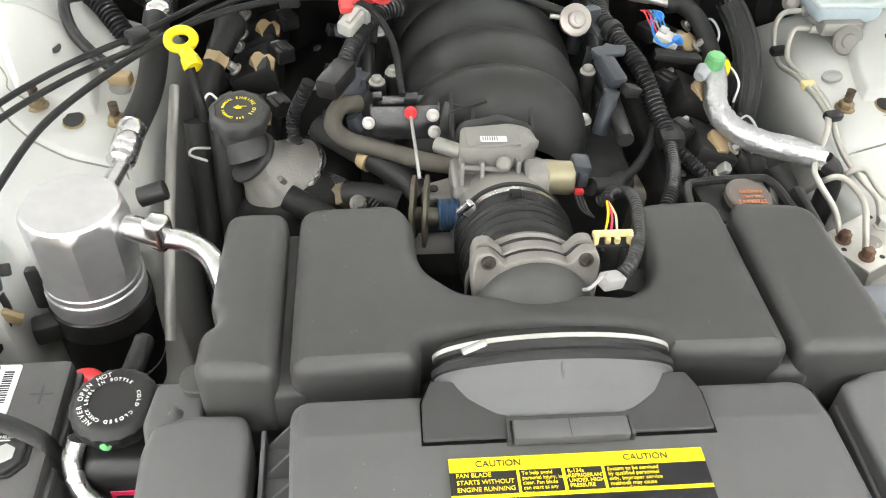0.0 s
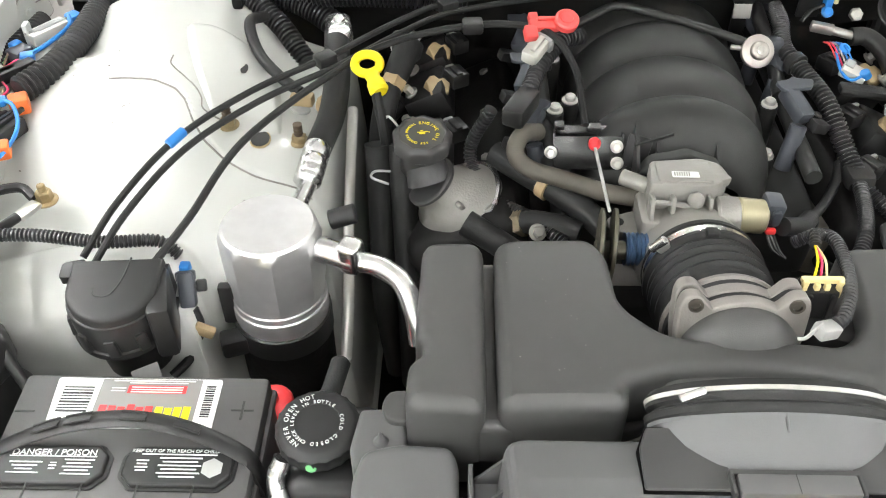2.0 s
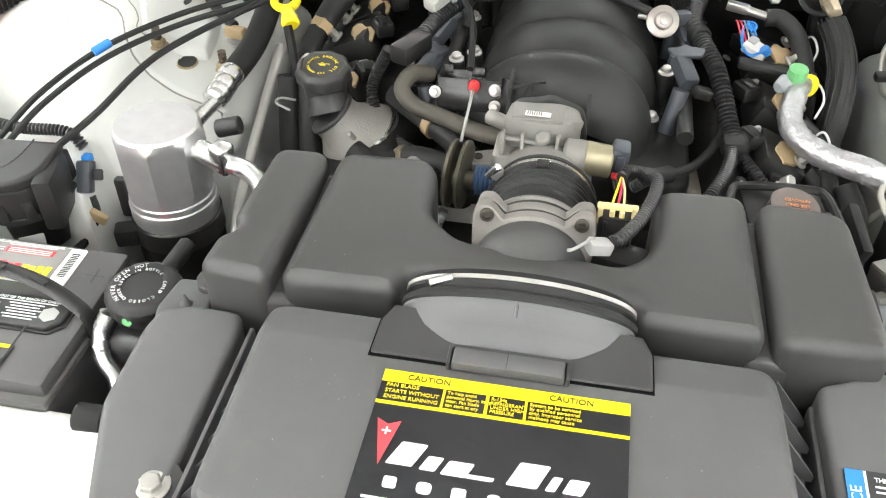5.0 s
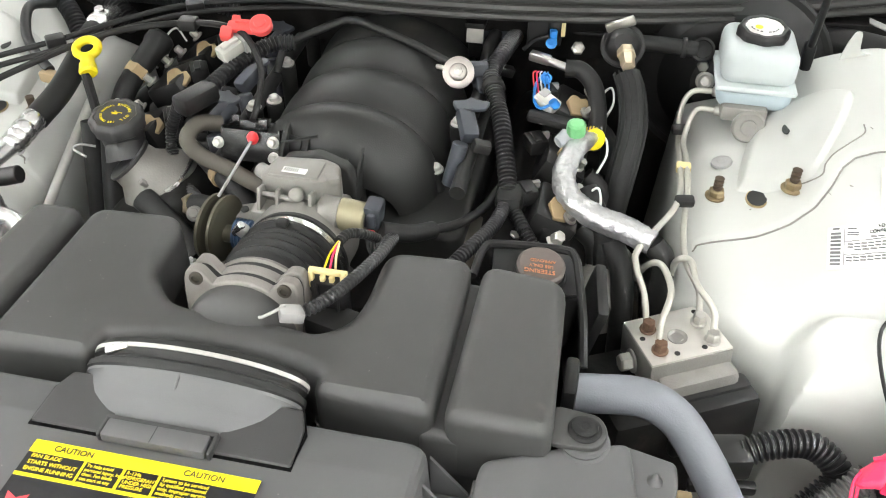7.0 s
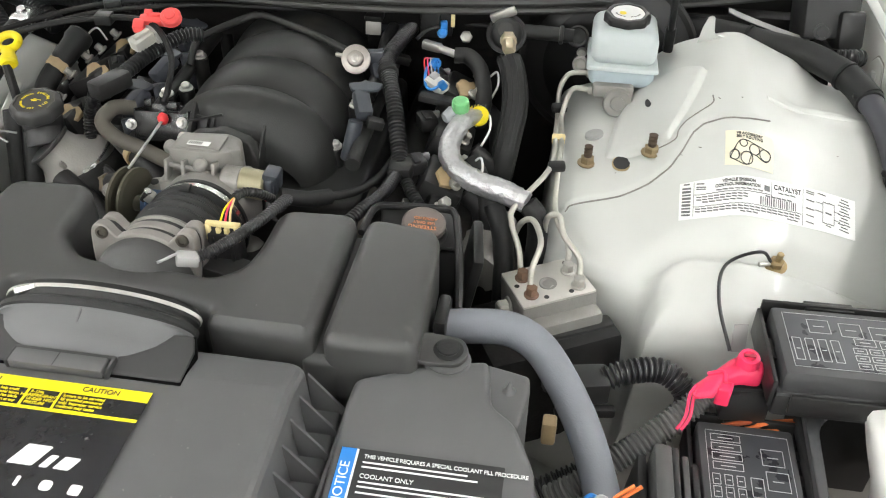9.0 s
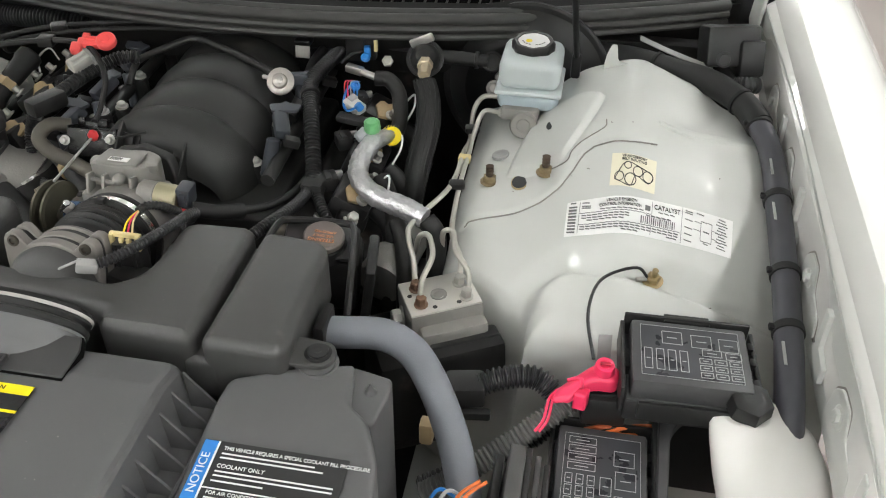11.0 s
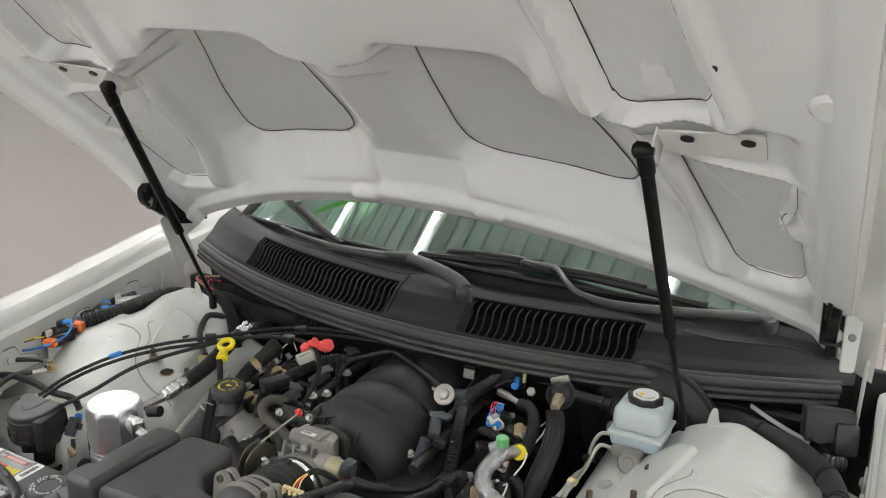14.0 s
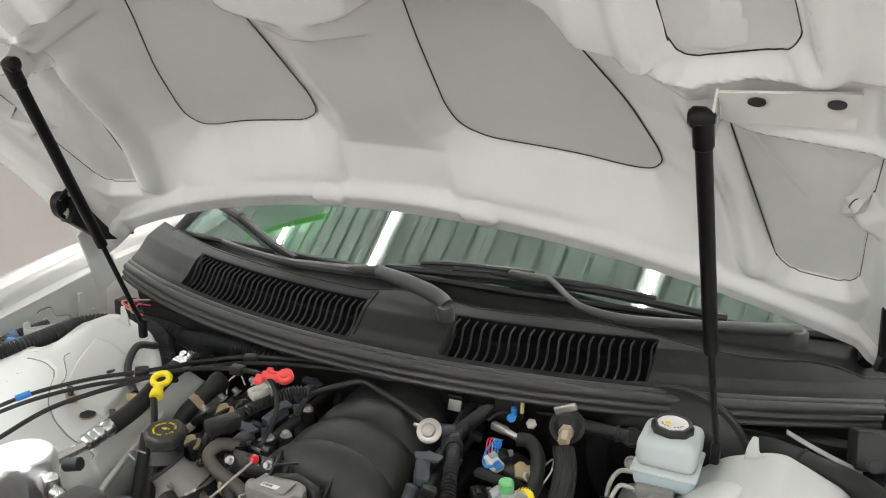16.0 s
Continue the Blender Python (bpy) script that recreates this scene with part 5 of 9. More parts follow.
# ---- fuel rails, injectors, coils ----
def injector(p, sgn, lab):
    o = thing("injector", lab, "injector", p, "injectors")
    x, y, z = p
    part("connector", rbox((x, y, z), (0.020, 0.042, 0.018), 0.005, (20, 10 * sgn, 25 * sgn)), BLUEGREY, o)
    part("body", rod((x - sgn * 0.002, y - 0.026, z - 0.008), (x - sgn * 0.012, y - 0.04, z - 0.055), 0.009), BLUEGREY, o)
    part("wing", slab(rounded([(-0.016, -0.010), (-0.021, 0.004), (-0.004, 0.006), (0.0, 0.010), (0.005, 0.006), (0.022, 0.002), (0.016, -0.010)], 0.004), 0, 0.004, 0.001, plane_pose((x, y + 0.02, z + 0.012), (1, 0.2 * sgn, 0), (0, 1, 0.2))), BLUEGREY, o)
    part("clip", rbox((x + sgn * 0.02, y - 0.022, z - 0.012), (0.02, 0.014, 0.012), 0.002, (0, 20, 20)), SATIN, o)


for yy in (0.805, 0.895, 0.985):
    injector((-0.152, yy, 0.825), -1, "blue grey fuel injector connector on the fuel rail")
for yy in (0.83, 0.92, 1.0):
    injector((0.128, yy, 0.835), 1, "blue grey fuel injector connector beside the manifold")
for sgn, x in ((-1, -0.135), (1, 0.133)):
    solo("fuel_rail", tube([(x, 0.75, 0.80), (x, 0.86, 0.805), (x, 1.04, 0.81)], 0.009, 10), NYLON, "dark fuel rail beside the manifold", "fuel rail", "fuel rails")
hose("fuel_cross_pipe", [(-0.128, 0.92, 0.82), (-0.124, 0.938, 0.84), (-0.112, 0.95, 0.85), (-0.06, 0.975, 0.868), (-0.046, 0.978, 0.870), (-0.03, 0.975, 0.870), (0.04, 0.945, 0.864), (0.092, 0.918, 0.858)], 0.0048, NYLON, "thin black fuel pipe over the back of the manifold", "fuel pipe")
dmp = thing("fuel_damper", "shiny round metal fuel pressure damper", "fuel damper", (0.09, 0.93, 0.83))
DA, DX = Vector((0.101, 0.918, 0.846)), Vector((0.1, -0.80, 0.6)).normalized()
part("can", lathe(DA, DX, [(0, 0.010), (0.004, 0.017), (0.010, 0.0185), (0.013, 0.0185), (0.0145, 0.016), (0.0155, 0.0105), (0.0195, 0.010), (0.021, 0.0085), (0.0215, 0.005)], 32), mat("tarnished_zinc", (0.46, 0.43, 0.40), 0.42, 0.85, var=0.12, scale=90, dirt=0.3, dirtcol=(0.2, 0.17, 0.14)), dmp)
part("vent", lathe(DA + DX * 0.0205, DX, [(0, 0.0055), (0.002, 0.005), (0.003, 0.002)], 16), STEEL, dmp)
part("bracket", rbox((0.122, 0.925, 0.848), (0.026, 0.014, 0.024), 0.005, (0, 0, 15)), BLUEGREY, dmp)
part("stub", rod((0.074, 0.918, 0.853), (0.092, 0.914, 0.853), 0.003), STEEL, dmp)
for p in ((0.099, 0.80, 0.79), (-0.125, 0.837, 0.82), (-0.107, 0.856, 0.82), (0.112, 0.86, 0.815), (-0.121, 0.94, 0.822), (-0.125, 1.045, 0.825), (-0.105, 1.046, 0.825)):
    mb = thing("manifold_bolt", "silver flanged bolt on a black boss of the manifold", "bolt", (p[0], p[1], p[2] - 0.05), "manifold bolts")
    part("boss", rod((p[0], p[1], p[2] - 0.06), p, 0.010, seg=16), NYLON, mb)
    part("head", lathe(p, (0, -0.1, 1), [(0, 0.0088), (0.002, 0.0088), (0.003, 0.006), (0.007, 0.0058), (0.0085, 0.004)], 16), ZINC, mb)


def coil(p, sgn, tanlab):
    o = thing("ignition_coil", tanlab, "ignition coil", p, "ignition coils")
    x, y, z = p
    part("body", rbox((x, y, z), (0.05, 0.062, 0.04), 0.006, (0, 25 * sgn, 0)), SATIN, o)
    part("bracket", slab([(-0.013, -0.016), (-0.016, 0.004), (-0.010, 0.012), (-0.004, 0.013), (0.001, 0.008), (0.007, 0.010), (0.013, 0.002), (0.009, -0.012), (0.0, -0.017)], 0, 0.012, 0.0015, plane_pose((x + sgn * (0.004 if sgn < 0 else 0.01) + (0.012 if sgn < 0 else 0), y - 0.008, z + 0.014), (1, 0.3, -0.2), (0, 1, 0.3))), TAN, o, "tan coloured bracket")
    part("plug", rbox((x - sgn * 0.03, y + 0.006, z + 0.024), (0.022, 0.026, 0.018), 0.003, (0, 0, 30)), SATIN, o)
    part("plug_latch", rbox((x - sgn * 0.03, y + 0.002, z + 0.0345), (0.008, 0.02, 0.004), 0.001, (0, 0, 30)), SATIN, o)
    part("plug_seal", rbox((x - sgn * 0.022, y + 0.02, z + 0.026), (0.012, 0.006, 0.010), 0.002, (0, 0, 30)), GREYP, o)
    part("boot", tube([(x + sgn * 0.03, y - 0.01, z), (x + sgn * 0.05, y - 0.015, z - 0.02), (x + sgn * 0.055, y - 0.02, z - 0.06)], 0.011, 10), RUBBER, o)
    for k in (-1, 1):
        bolt((x + sgn * 0.02, y + 0.024 * k, z + 0.02), (sgn * 0.6, -0.2, 0.8), 0.0052, 0.01, o, material=STEEL, flange=0.008)
    part("tie", tube([(x + sgn * 0.03, y + 0.01, z + 0.02), (x + sgn * 0.045, y + 0.015, z + 0.035), (x + sgn * 0.05, y - 0.01, z + 0.03), (x + sgn * 0.042, y - 0.026, z + 0.015)], 0.0014, 6), WHITEP, o, "pale wire loop")


for yy, zz in ((0.832, 0.768), (0.915, 0.785), (1.0, 0.78)):
    coil((-0.262, yy, zz), -1, "black ignition coil with a tan bracket beside the oil filler")
for yy, zz in ((0.775, 0.765), (0.85, 0.78), (0.935, 0.795)):
    coil((0.232, yy, zz), 1, "black ignition coil with a tan bracket beside the foil hose")
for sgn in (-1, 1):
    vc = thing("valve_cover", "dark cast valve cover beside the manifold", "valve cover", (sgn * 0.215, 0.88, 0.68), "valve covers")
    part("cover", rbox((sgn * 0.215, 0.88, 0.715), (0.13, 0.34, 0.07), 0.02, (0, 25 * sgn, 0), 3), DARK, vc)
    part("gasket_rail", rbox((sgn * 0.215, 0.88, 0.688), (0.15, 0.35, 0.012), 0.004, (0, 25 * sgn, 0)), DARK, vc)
    for yy in (0.74, 0.83, 0.92, 1.01):
        bolt((sgn * 0.195, yy, 0.756), (sgn * 0.4, 0, 0.9), 0.006, 0.007, vc, material=STEEL, flange=0.009)
wc = thing("coloured_connector", "grey and blue connector with red and blue wires", "connector", (0.205, 0.91, 0.83))
part("body", rbox((0.208, 0.893, 0.836), (0.028, 0.018, 0.012), 0.002, (10, 15, -30)), mat("off_white_plastic", (0.55, 0.54, 0.5), 0.45, dirt=0.15), wc)
part("body_step", rbox((0.204, 0.899, 0.843), (0.010, 0.012, 0.006), 0.001, (10, 15, -30)), GREYP, wc)
part("latch", rod((0.220, 0.884, 0.836), (0.214, 0.883, 0.844), 0.0055), BLUE, wc, "blue latch")
part("strap", tube([(0.196, 0.925, 0.85), (0.192, 0.91, 0.846), (0.194, 0.89, 0.838), (0.202, 0.88, 0.835), (0.214, 0.882, 0.84)], 0.0018, 6), BLUE, wc, "blue strap")
part("latch", lathe((0.202, 0.922, 0.848), (0.2, -0.5, 1), [(0, 0.0065), (0.004, 0.0068), (0.005, 0.004), (0.003, 0.003)], 16), BLUE, wc, "blue latch")
for i, m_ in enumerate((RED, PINK, GREYP, BLUE, BLUE)):
    part("wire", tube([(0.188 + 0.0035 * i, 0.945, 0.845), (0.187 + 0.004 * i, 0.925, 0.852), (0.192 + 0.004 * i, 0.905, 0.843), (0.202, 0.89, 0.83)], 0.001, 6), m_, wc)
part("base", rbox((0.216, 0.872, 0.826), (0.055, 0.018, 0.010), 0.004, (0, 5, -6)), RUBBER, wc)
fcn = thing("firewall_connector", "dark bracket with a blue and a cream connector near the firewall", "connector", (0.195, 1.0, 0.85))
part("bracket", rbox((0.182, 1.0, 0.868), (0.026, 0.006, 0.04), 0.002), SATIN, fcn)
part("mount", rbox((0.20, 1.01, 0.866), (0.02, 0.014, 0.036), 0.003), SATIN, fcn)
part("plug", rbox((0.201, 0.995, 0.866), (0.009, 0.010, 0.016), 0.002, (0, 0, 10)), BLUE, fcn, "blue plug")
part("plug_tip", lathe((0.2, 0.989, 0.858), (0, -0.6, 0.8), [(0, 0.006), (0.004, 0.007), (0.006, 0.004)], 14), BLUE, fcn, "blue plug tip")
part("clip", rbox((0.212, 1.0, 0.874), (0.005, 0.006, 0.018), 0.001), CREAM, fcn, "cream clip")
part("bolt_head", lathe((0.232, 0.985, 0.858), (0.1, -0.7, 0.7), [(0, 0.008), (0.005, 0.008), (0.007, 0.005)], 6), STEEL, fcn)
part("lead", tube([(0.168, 0.975, 0.855), (0.18, 0.985, 0.864), (0.195, 0.99, 0.868)], 0.0025, 6), RUBBER, fcn)
hose("heater_hose", [(0.222, 0.956, 0.846), (0.24, 0.955, 0.846), (0.258, 0.938, 0.835), (0.267, 0.90, 0.815), (0.264, 0.868, 0.80)], 0.0105, RUBBER, "black bent heater hose")
hf = thing("hose_fitting", "short steel fitting on a heater hose", "fitting", (0.20, 0.955, 0.85))
part("block", rbox((0.19, 0.965, 0.852), (0.026, 0.011, 0.011), 0.002, (0, 5, -14)), STEEL, hf)
part("tube", rod((0.20, 0.962, 0.851), (0.228, 0.954, 0.847), 0.005), STEEL, hf)

# ---- foil hose and service port ----
FH = [(0.262, 0.862, 0.816), (0.248, 0.825, 0.822), (0.240, 0.79, 0.812), (0.25, 0.762, 0.805), (0.275, 0.742, 0.80), (0.31, 0.73, 0.797), (0.338, 0.72, 0.792)]
fhose = hose("foil_wrapped_hose", FH, 0.017, FOIL, "hose wrapped in crinkled silver foil", radii=[0.0095, 0.012, 0.0128, 0.0128, 0.0132, 0.0135, 0.0125], seg=28)
rf = random.Random(8)
for v in fhose.data.vertices:
    v.co += v.normal * rf.uniform(-0.0014, 0.0007)
for p in fhose.data.polygons:
    p.use_smooth = True
hose("lower_hose", [(0.338, 0.722, 0.79), (0.352, 0.715, 0.77), (0.35, 0.71, 0.70), (0.34, 0.70, 0.6)], 0.012, RUBBER, "black hose under the foil wrap")
sp = thing("service_port", "service port with a green cap and yellow tape", "service port", (0.246, 0.836, 0.82))
part("valve", rod((0.247, 0.842, 0.816), (0.246, 0.838, 0.836), 0.010), STEEL, sp)
part("cap", lathe((0.246, 0.838, 0.834), (0, -0.12, 1), [(0, 0.0095), (0.002, 0.0108), (0.013, 0.010), (0.015, 0.0075)], 24, ripple=0.03, lobes=12), GREEN, sp, "bright green cap")
part("tape", lathe((0.262, 0.868, 0.813), (0.35, -0.8, 0.25), [(0, 0.0115), (0.0005, 0.0124), (0.012, 0.0126), (0.0125, 0.0118)], 24), YELLOW, sp, "yellow tape band")
for k in range(5):
    part("tape_print", rbox((0.2585 + 0.0035 * k, 0.863 + 0.001 * k, 0.8272 - 0.0005 * abs(k - 1)), (0.0018, 0.007, 0.0006), 0.0), INK, sp)
part("loose_cap", rod((0.228, 0.828, 0.826), (0.238, 0.838, 0.829), 0.007, 0.010), mat("clear_grey_cap", (0.3, 0.32, 0.33), 0.25), sp, "clear grey loose cap")

# ---- oil filler, dipstick, front castings ----
ofl = thing("oil_filler", "black oil filler neck with a fluted oil cap", "oil filler", (-0.26, 0.77, 0.75))
CAPM = mat("oil_cap_plastic", (0.035, 0.035, 0.035), 0.5, var=0.15, bump=0.1, bscale=600)
OCP, OCA = Vector((-0.266, 0.779, 0.812)), Vector((0.02, -0.13, 1)).normalized()
cap = part("cap", lathe(OCP, OCA, [(0, 0.027), (0.003, 0.030), (0.014, 0.0305), (0.018, 0.028), (0.0195, 0.024), (0.0185, 0.0225)], 64, ripple=0.035, lobes=9), CAPM, ofl, "black fluted oil cap with yellow lettering")
part("collar", lathe(OCP - OCA * 0.03, OCA, [(0, 0.019), (0.004, 0.023), (0.02, 0.0245), (0.031, 0.024)], 32), CAPM, ofl)
capm = plane_pose(OCP + OCA * 0.0195, (1, 0.1, 0), (0, 1, 0.1))
for txt, a0 in (("ENGINE OIL", 95), ("SEE OWNERS MANUAL", 285)):
    for k, ch in enumerate(txt):
        a = radians(a0 - 15.5 * k) if len(txt) < 12 else radians(a0 - 10.5 * k)
        if ch != " ":
            words(ch, 0.0052 if len(txt) < 12 else 0.0040, capm @ pose(0.0158 * math.cos(a), 0.0158 * math.sin(a), 0, 0, 0, math.degrees(a) - 90), YELLOW, cap)
part("symbol", bars([(0, 0.0, 0.0062, 0.0034), (0.0048, 0.0016, 0.0036, 0.001), (-0.0005, 0.0034, 0.003, 0.001), (0.0074, 0.0008, 0.001, 0.002), (-0.004, 0.001, 0.002, 0.001)], capm), YELLOW, cap)
CFB, CFA = Vector((-0.2265, 0.772, 0.7385)), Vector((-0.62, -0.12, 0.77)).normalized()
part("neck", tube([OCP - OCA * 0.025, (-0.262, 0.773, 0.790), CFB + CFA * 0.050], 0.022, 28, radii=[0.0215, 0.022, 0.0245]), CAPM, ofl)
part("neck_flange", lathe(CFB + CFA * 0.046, CFA, [(0, 0.029), (0.001, 0.030), (0.004, 0.030), (0.005, 0.027)], 36), CAPM, ofl)
fc = thing("front_cover_casting", "grey cast aluminium oil filler housing", "casting", (-0.22, 0.77, 0.7))
part("housing", lathe(CFB - CFA * 0.05, CFA, [(0, 0.046), (0.045, 0.0535), (0.053, 0.0535), (0.056, 0.050), (0.064, 0.047), (0.076, 0.036), (0.084, 0.0295), (0.097, 0.0275)], 56), CASTD, fc)
part("clamp_rim", lathe(CFB, CFA, [(0, 0.0535), (0.0008, 0.0565), (0.0035, 0.0565), (0.0043, 0.0535)], 56), ALU, fc, "bright metal rim")
for a in (0.4, 2.2, 3.9):
    u, v, w = frame_of(CFA)
    part("fin", rbox(tuple(CFB + CFA * 0.022 + (u * math.cos(a) + v * math.sin(a)) * 0.036), (0.006, 0.008, 0.020), 0.002, (10, -38, math.degrees(a))), CASTD, fc)
bolt((-0.148, 0.700, 0.765), (0.2, -0.6, 0.7), 0.006, 0.006, fc, material=CASTD, flange=0.009)
part("pump_pipe", tube([(-0.190, 0.735, 0.735), (-0.160, 0.725, 0.757), (-0.128, 0.712, 0.764), (-0.105, 0.702, 0.762)], 0.0125, 16), RUBBER, fc, "dark hose stub")
part("pipe_nut", lathe((-0.168, 0.729, 0.752), (0.82, -0.3, 0.48), [(0, 0.014), (0.001, 0.0155), (0.011, 0.0155), (0.012, 0.014)], 6), DULLNUT, fc, "tarnished hex nut")
part("front_plate", rbox((-0.165, 0.722, 0.695), (0.16, 0.03, 0.07), 0.014, (-20, -20, 0), 3), DARK, fc)
part("block_front", rbox((-0.10, 0.705, 0.66), (0.26, 0.05, 0.10), 0.02, (-15, 0, 0), 3), CASTD, fc, "stained aluminium engine front")
part("head_front", rbox((0.135, 0.757, 0.708), (0.12, 0.07, 0.085), 0.012, (-12, 14, -20), 3), mat("dusty_aluminium", (0.22, 0.2, 0.17), 0.55, 0.5, var=0.25, scale=60, dirt=0.4), fc, "dusty aluminium cylinder head front")
bs = thing("sensor_boot", "black rubber boot over a tan hex sensor nut", "sensor", (-0.30, 0.9, 0.8))
part("boot", lathe((-0.285, 0.945, 0.842), (-0.32, -0.82, -0.46), [(0, 0.012), (0.004, 0.017), (0.016, 0.018), (0.022, 0.0155), (0.05, 0.0145), (0.054, 0.012)], 28), RUBBER, bs)
part("nut", lathe((-0.302, 0.902, 0.817), (-0.32, -0.82, -0.46), [(0, 0.014), (0.001, 0.015), (0.013, 0.015), (0.014, 0.013)], 6), TAN, bs, "tan hex nut")
part("lower_hose", tube([(-0.306, 0.893, 0.812), (-0.312, 0.872, 0.797), (-0.316, 0.85, 0.77), (-0.316, 0.84, 0.72)], 0.0135, 16), RUBBER, bs)
dip = thing("oil_dipstick", "yellow ring handled oil dipstick", "dipstick", (-0.318, 0.845, 0.8))
ring = [(math.cos(a) * 0.0125, math.sin(a) * 0.0125) for a in span(0, 2 * math.pi, 25)]
rm = plane_pose((-0.325, 0.842, 0.872), (1, 0.05, 0), (0.08, 0.9, 0.42))
part("ring", tube([rm @ Vector((x * 1.05, y * 0.95, 0)) for x, y in ring], 0.005, 10, n=3), YELLOW, dip)
part("grip", lathe(rm @ Vector((0.005, -0.014, 0)), rm @ Vector((0.013, -0.034, 0)) - rm @ Vector((0.005, -0.014, 0)), [(0, 0.008), (0.006, 0.0075), (0.010, 0.0095), (0.020, 0.0105), (0.023, 0.008)], 20), YELLOW, dip)
part("stick_tube", tube([rm @ Vector((0.009, -0.034, 0)), (-0.306, 0.80, 0.80), (-0.30, 0.79, 0.70), (-0.29, 0.79, 0.6)], 0.0055, 8), SATIN, dip)
part("wire_loop", tube([(-0.30, 0.772, 0.785), (-0.315, 0.765, 0.79), (-0.318, 0.757, 0.788), (-0.30, 0.75, 0.785)], 0.0014, 6), GREYP, dip)
for q in ([(-0.315, 0.80, 0.80), (-0.312, 0.77, 0.72), (-0.31, 0.74, 0.62), (-0.30, 0.74, 0.5)], [(-0.29, 0.80, 0.80), (-0.285, 0.76, 0.72), (-0.28, 0.72, 0.62), (-0.28, 0.72, 0.5)]):
    hose("drop_hose", q, 0.014, RUBBER, "black hose running down beside the engine", group="drop hoses")
hose("air_hose", [(-0.45, 1.06, 0.84), (-0.38, 1.045, 0.85), (-0.30, 1.04, 0.852), (-0.22, 1.05, 0.84)], 0.017, SATIN, "thick black corrugated hose near the firewall", pitch=0.0055)
hose("air_hose", [(-0.56, 1.04, 0.86), (-0.50, 1.03, 0.855), (-0.45, 1.0, 0.835), (-0.41, 0.96, 0.80)], 0.013, SATIN, "thick black corrugated hose near the firewall", pitch=0.0055)
hose("air_hose", [(-0.58, 1.06, 0.85), (-0.50, 1.055, 0.85), (-0.43, 1.05, 0.835), (-0.37, 1.02, 0.81)], 0.016, SATIN, "black corrugated hose below the cowl", pitch=0.0055)

# ---- air conditioning accumulator and pipes ----
acc = thing("accumulator", "polished aluminium air conditioning accumulator", "accumulator", (-0.402, 0.638, 0.6))
AC = Vector((-0.402, 0.640, 0.0))


def facet(i, seg, k):
    """Radius factor of a circle whose sides are cut flat into eight faces by k."""
    a = (i / seg * 8) % 1.0 - 0.5
    return 1 - k + k * 0.95 / math.cos(a * math.pi / 4 * 1.0)


b = bmesh.new()
rings = []
for z, r, k in ((0.62, 0.046, 0), (0.716, 0.046, 0), (0.718, 0.0468, 0), (0.734, 0.0468, 0), (0.7355, 0.0455, 0), (0.742, 0.0455, 0), (0.7435, 0.0445, 0), (0.747, 0.0448, 0.3), (0.760, 0.0462, 1), (0.812, 0.0468, 1), (0.817, 0.0462, 0.6), (0.823, 0.044, 0), (0.8255, 0.0415, 0)):
    rings.append([b.verts.new((AC.x + r * facet(i, 64, k) * math.cos(2 * math.pi * i / 64 + 0.2), AC.y + r * facet(i, 64, k) * math.sin(2 * math.pi * i / 64 + 0.2), z)) for i in range(64)])
for p, q in zip(rings, rings[1:]):
    for i in range(64):
        b.faces.new((p[i - 1], p[i], q[i], q[i - 1]))
b.faces.new(rings[0][::-1])
b.faces.new(rings[-1])
part("canister", b, mat("brushed_canister", (0.86, 0.86, 0.87), 0.32, 0.85, var=0.08, scale=60, bump=0.06, bscale=220, dirt=0.3, dirtcol=(0.55, 0.54, 0.52)), acc, smooth=25)
part("strap", lathe((AC.x, AC.y, 0.688), (0, 0, 1), [(0, 0.0475), (0.001, 0.049), (0.025, 0.049), (0.026, 0.0475)], 48), SATIN, acc, "black mounting strap")
part("strap_clip", rbox((-0.446, 0.605, 0.700), (0.026, 0.022, 0.022), 0.004, (0, 0, 20)), SATIN, acc)
part("strap_post", rbox((-0.45, 0.625, 0.735), (0.014, 0.01, 0.05), 0.003), SATIN, acc)
part("base_cup", lathe((AC.x, AC.y, 0.58), (0, 0, 1), [(0, 0.04), (0.05, 0.047), (0.118, 0.0475)], 40), DARK, acc)
part("port", rod((-0.358, 0.632, 0.803), (-0.318, 0.617, 0.801), 0.0125, seg=28, edge=0.003), ALU, acc)
part("nut_block", rbox((-0.325, 0.619, 0.806), (0.022, 0.022, 0.034), 0.006, (0, 0, -20), 3), ALU, acc)
part("switch", rod((-0.35, 0.668, 0.806), (-0.325, 0.672, 0.812), 0.010, seg=10), SATIN, acc, "black pressure switch")
hose("refrigerant_pipe", [(-0.322, 0.618, 0.80), (-0.30, 0.613, 0.799), (-0.278, 0.595, 0.797), (-0.265, 0.57, 0.785), (-0.26, 0.555, 0.76)], 0.0098, ALU, "bright aluminium refrigerant pipe bending down", "pipe", seg=18)
hose("refrigerant_pipe", [(-0.388, 0.675, 0.795), (-0.386, 0.70, 0.795), (-0.38, 0.735, 0.797)], 0.0085, ALU, "bright aluminium refrigerant pipe", "pipe", seg=16)
solo("hose_crimp", lathe((-0.382, 0.732, 0.797), (0.12, 0.9, 0.2), [(0, 0.011), (0.004, 0.0145), (0.009, 0.0145), (0.011, 0.0128), (0.014, 0.0145), (0.02, 0.0145), (0.022, 0.0128), (0.025, 0.0145), (0.033, 0.0145), (0.036, 0.0128), (0.04, 0.0145), (0.05, 0.0145), (0.053, 0.013)], 28), ALU, "ribbed aluminium hose crimp", "hose crimp")
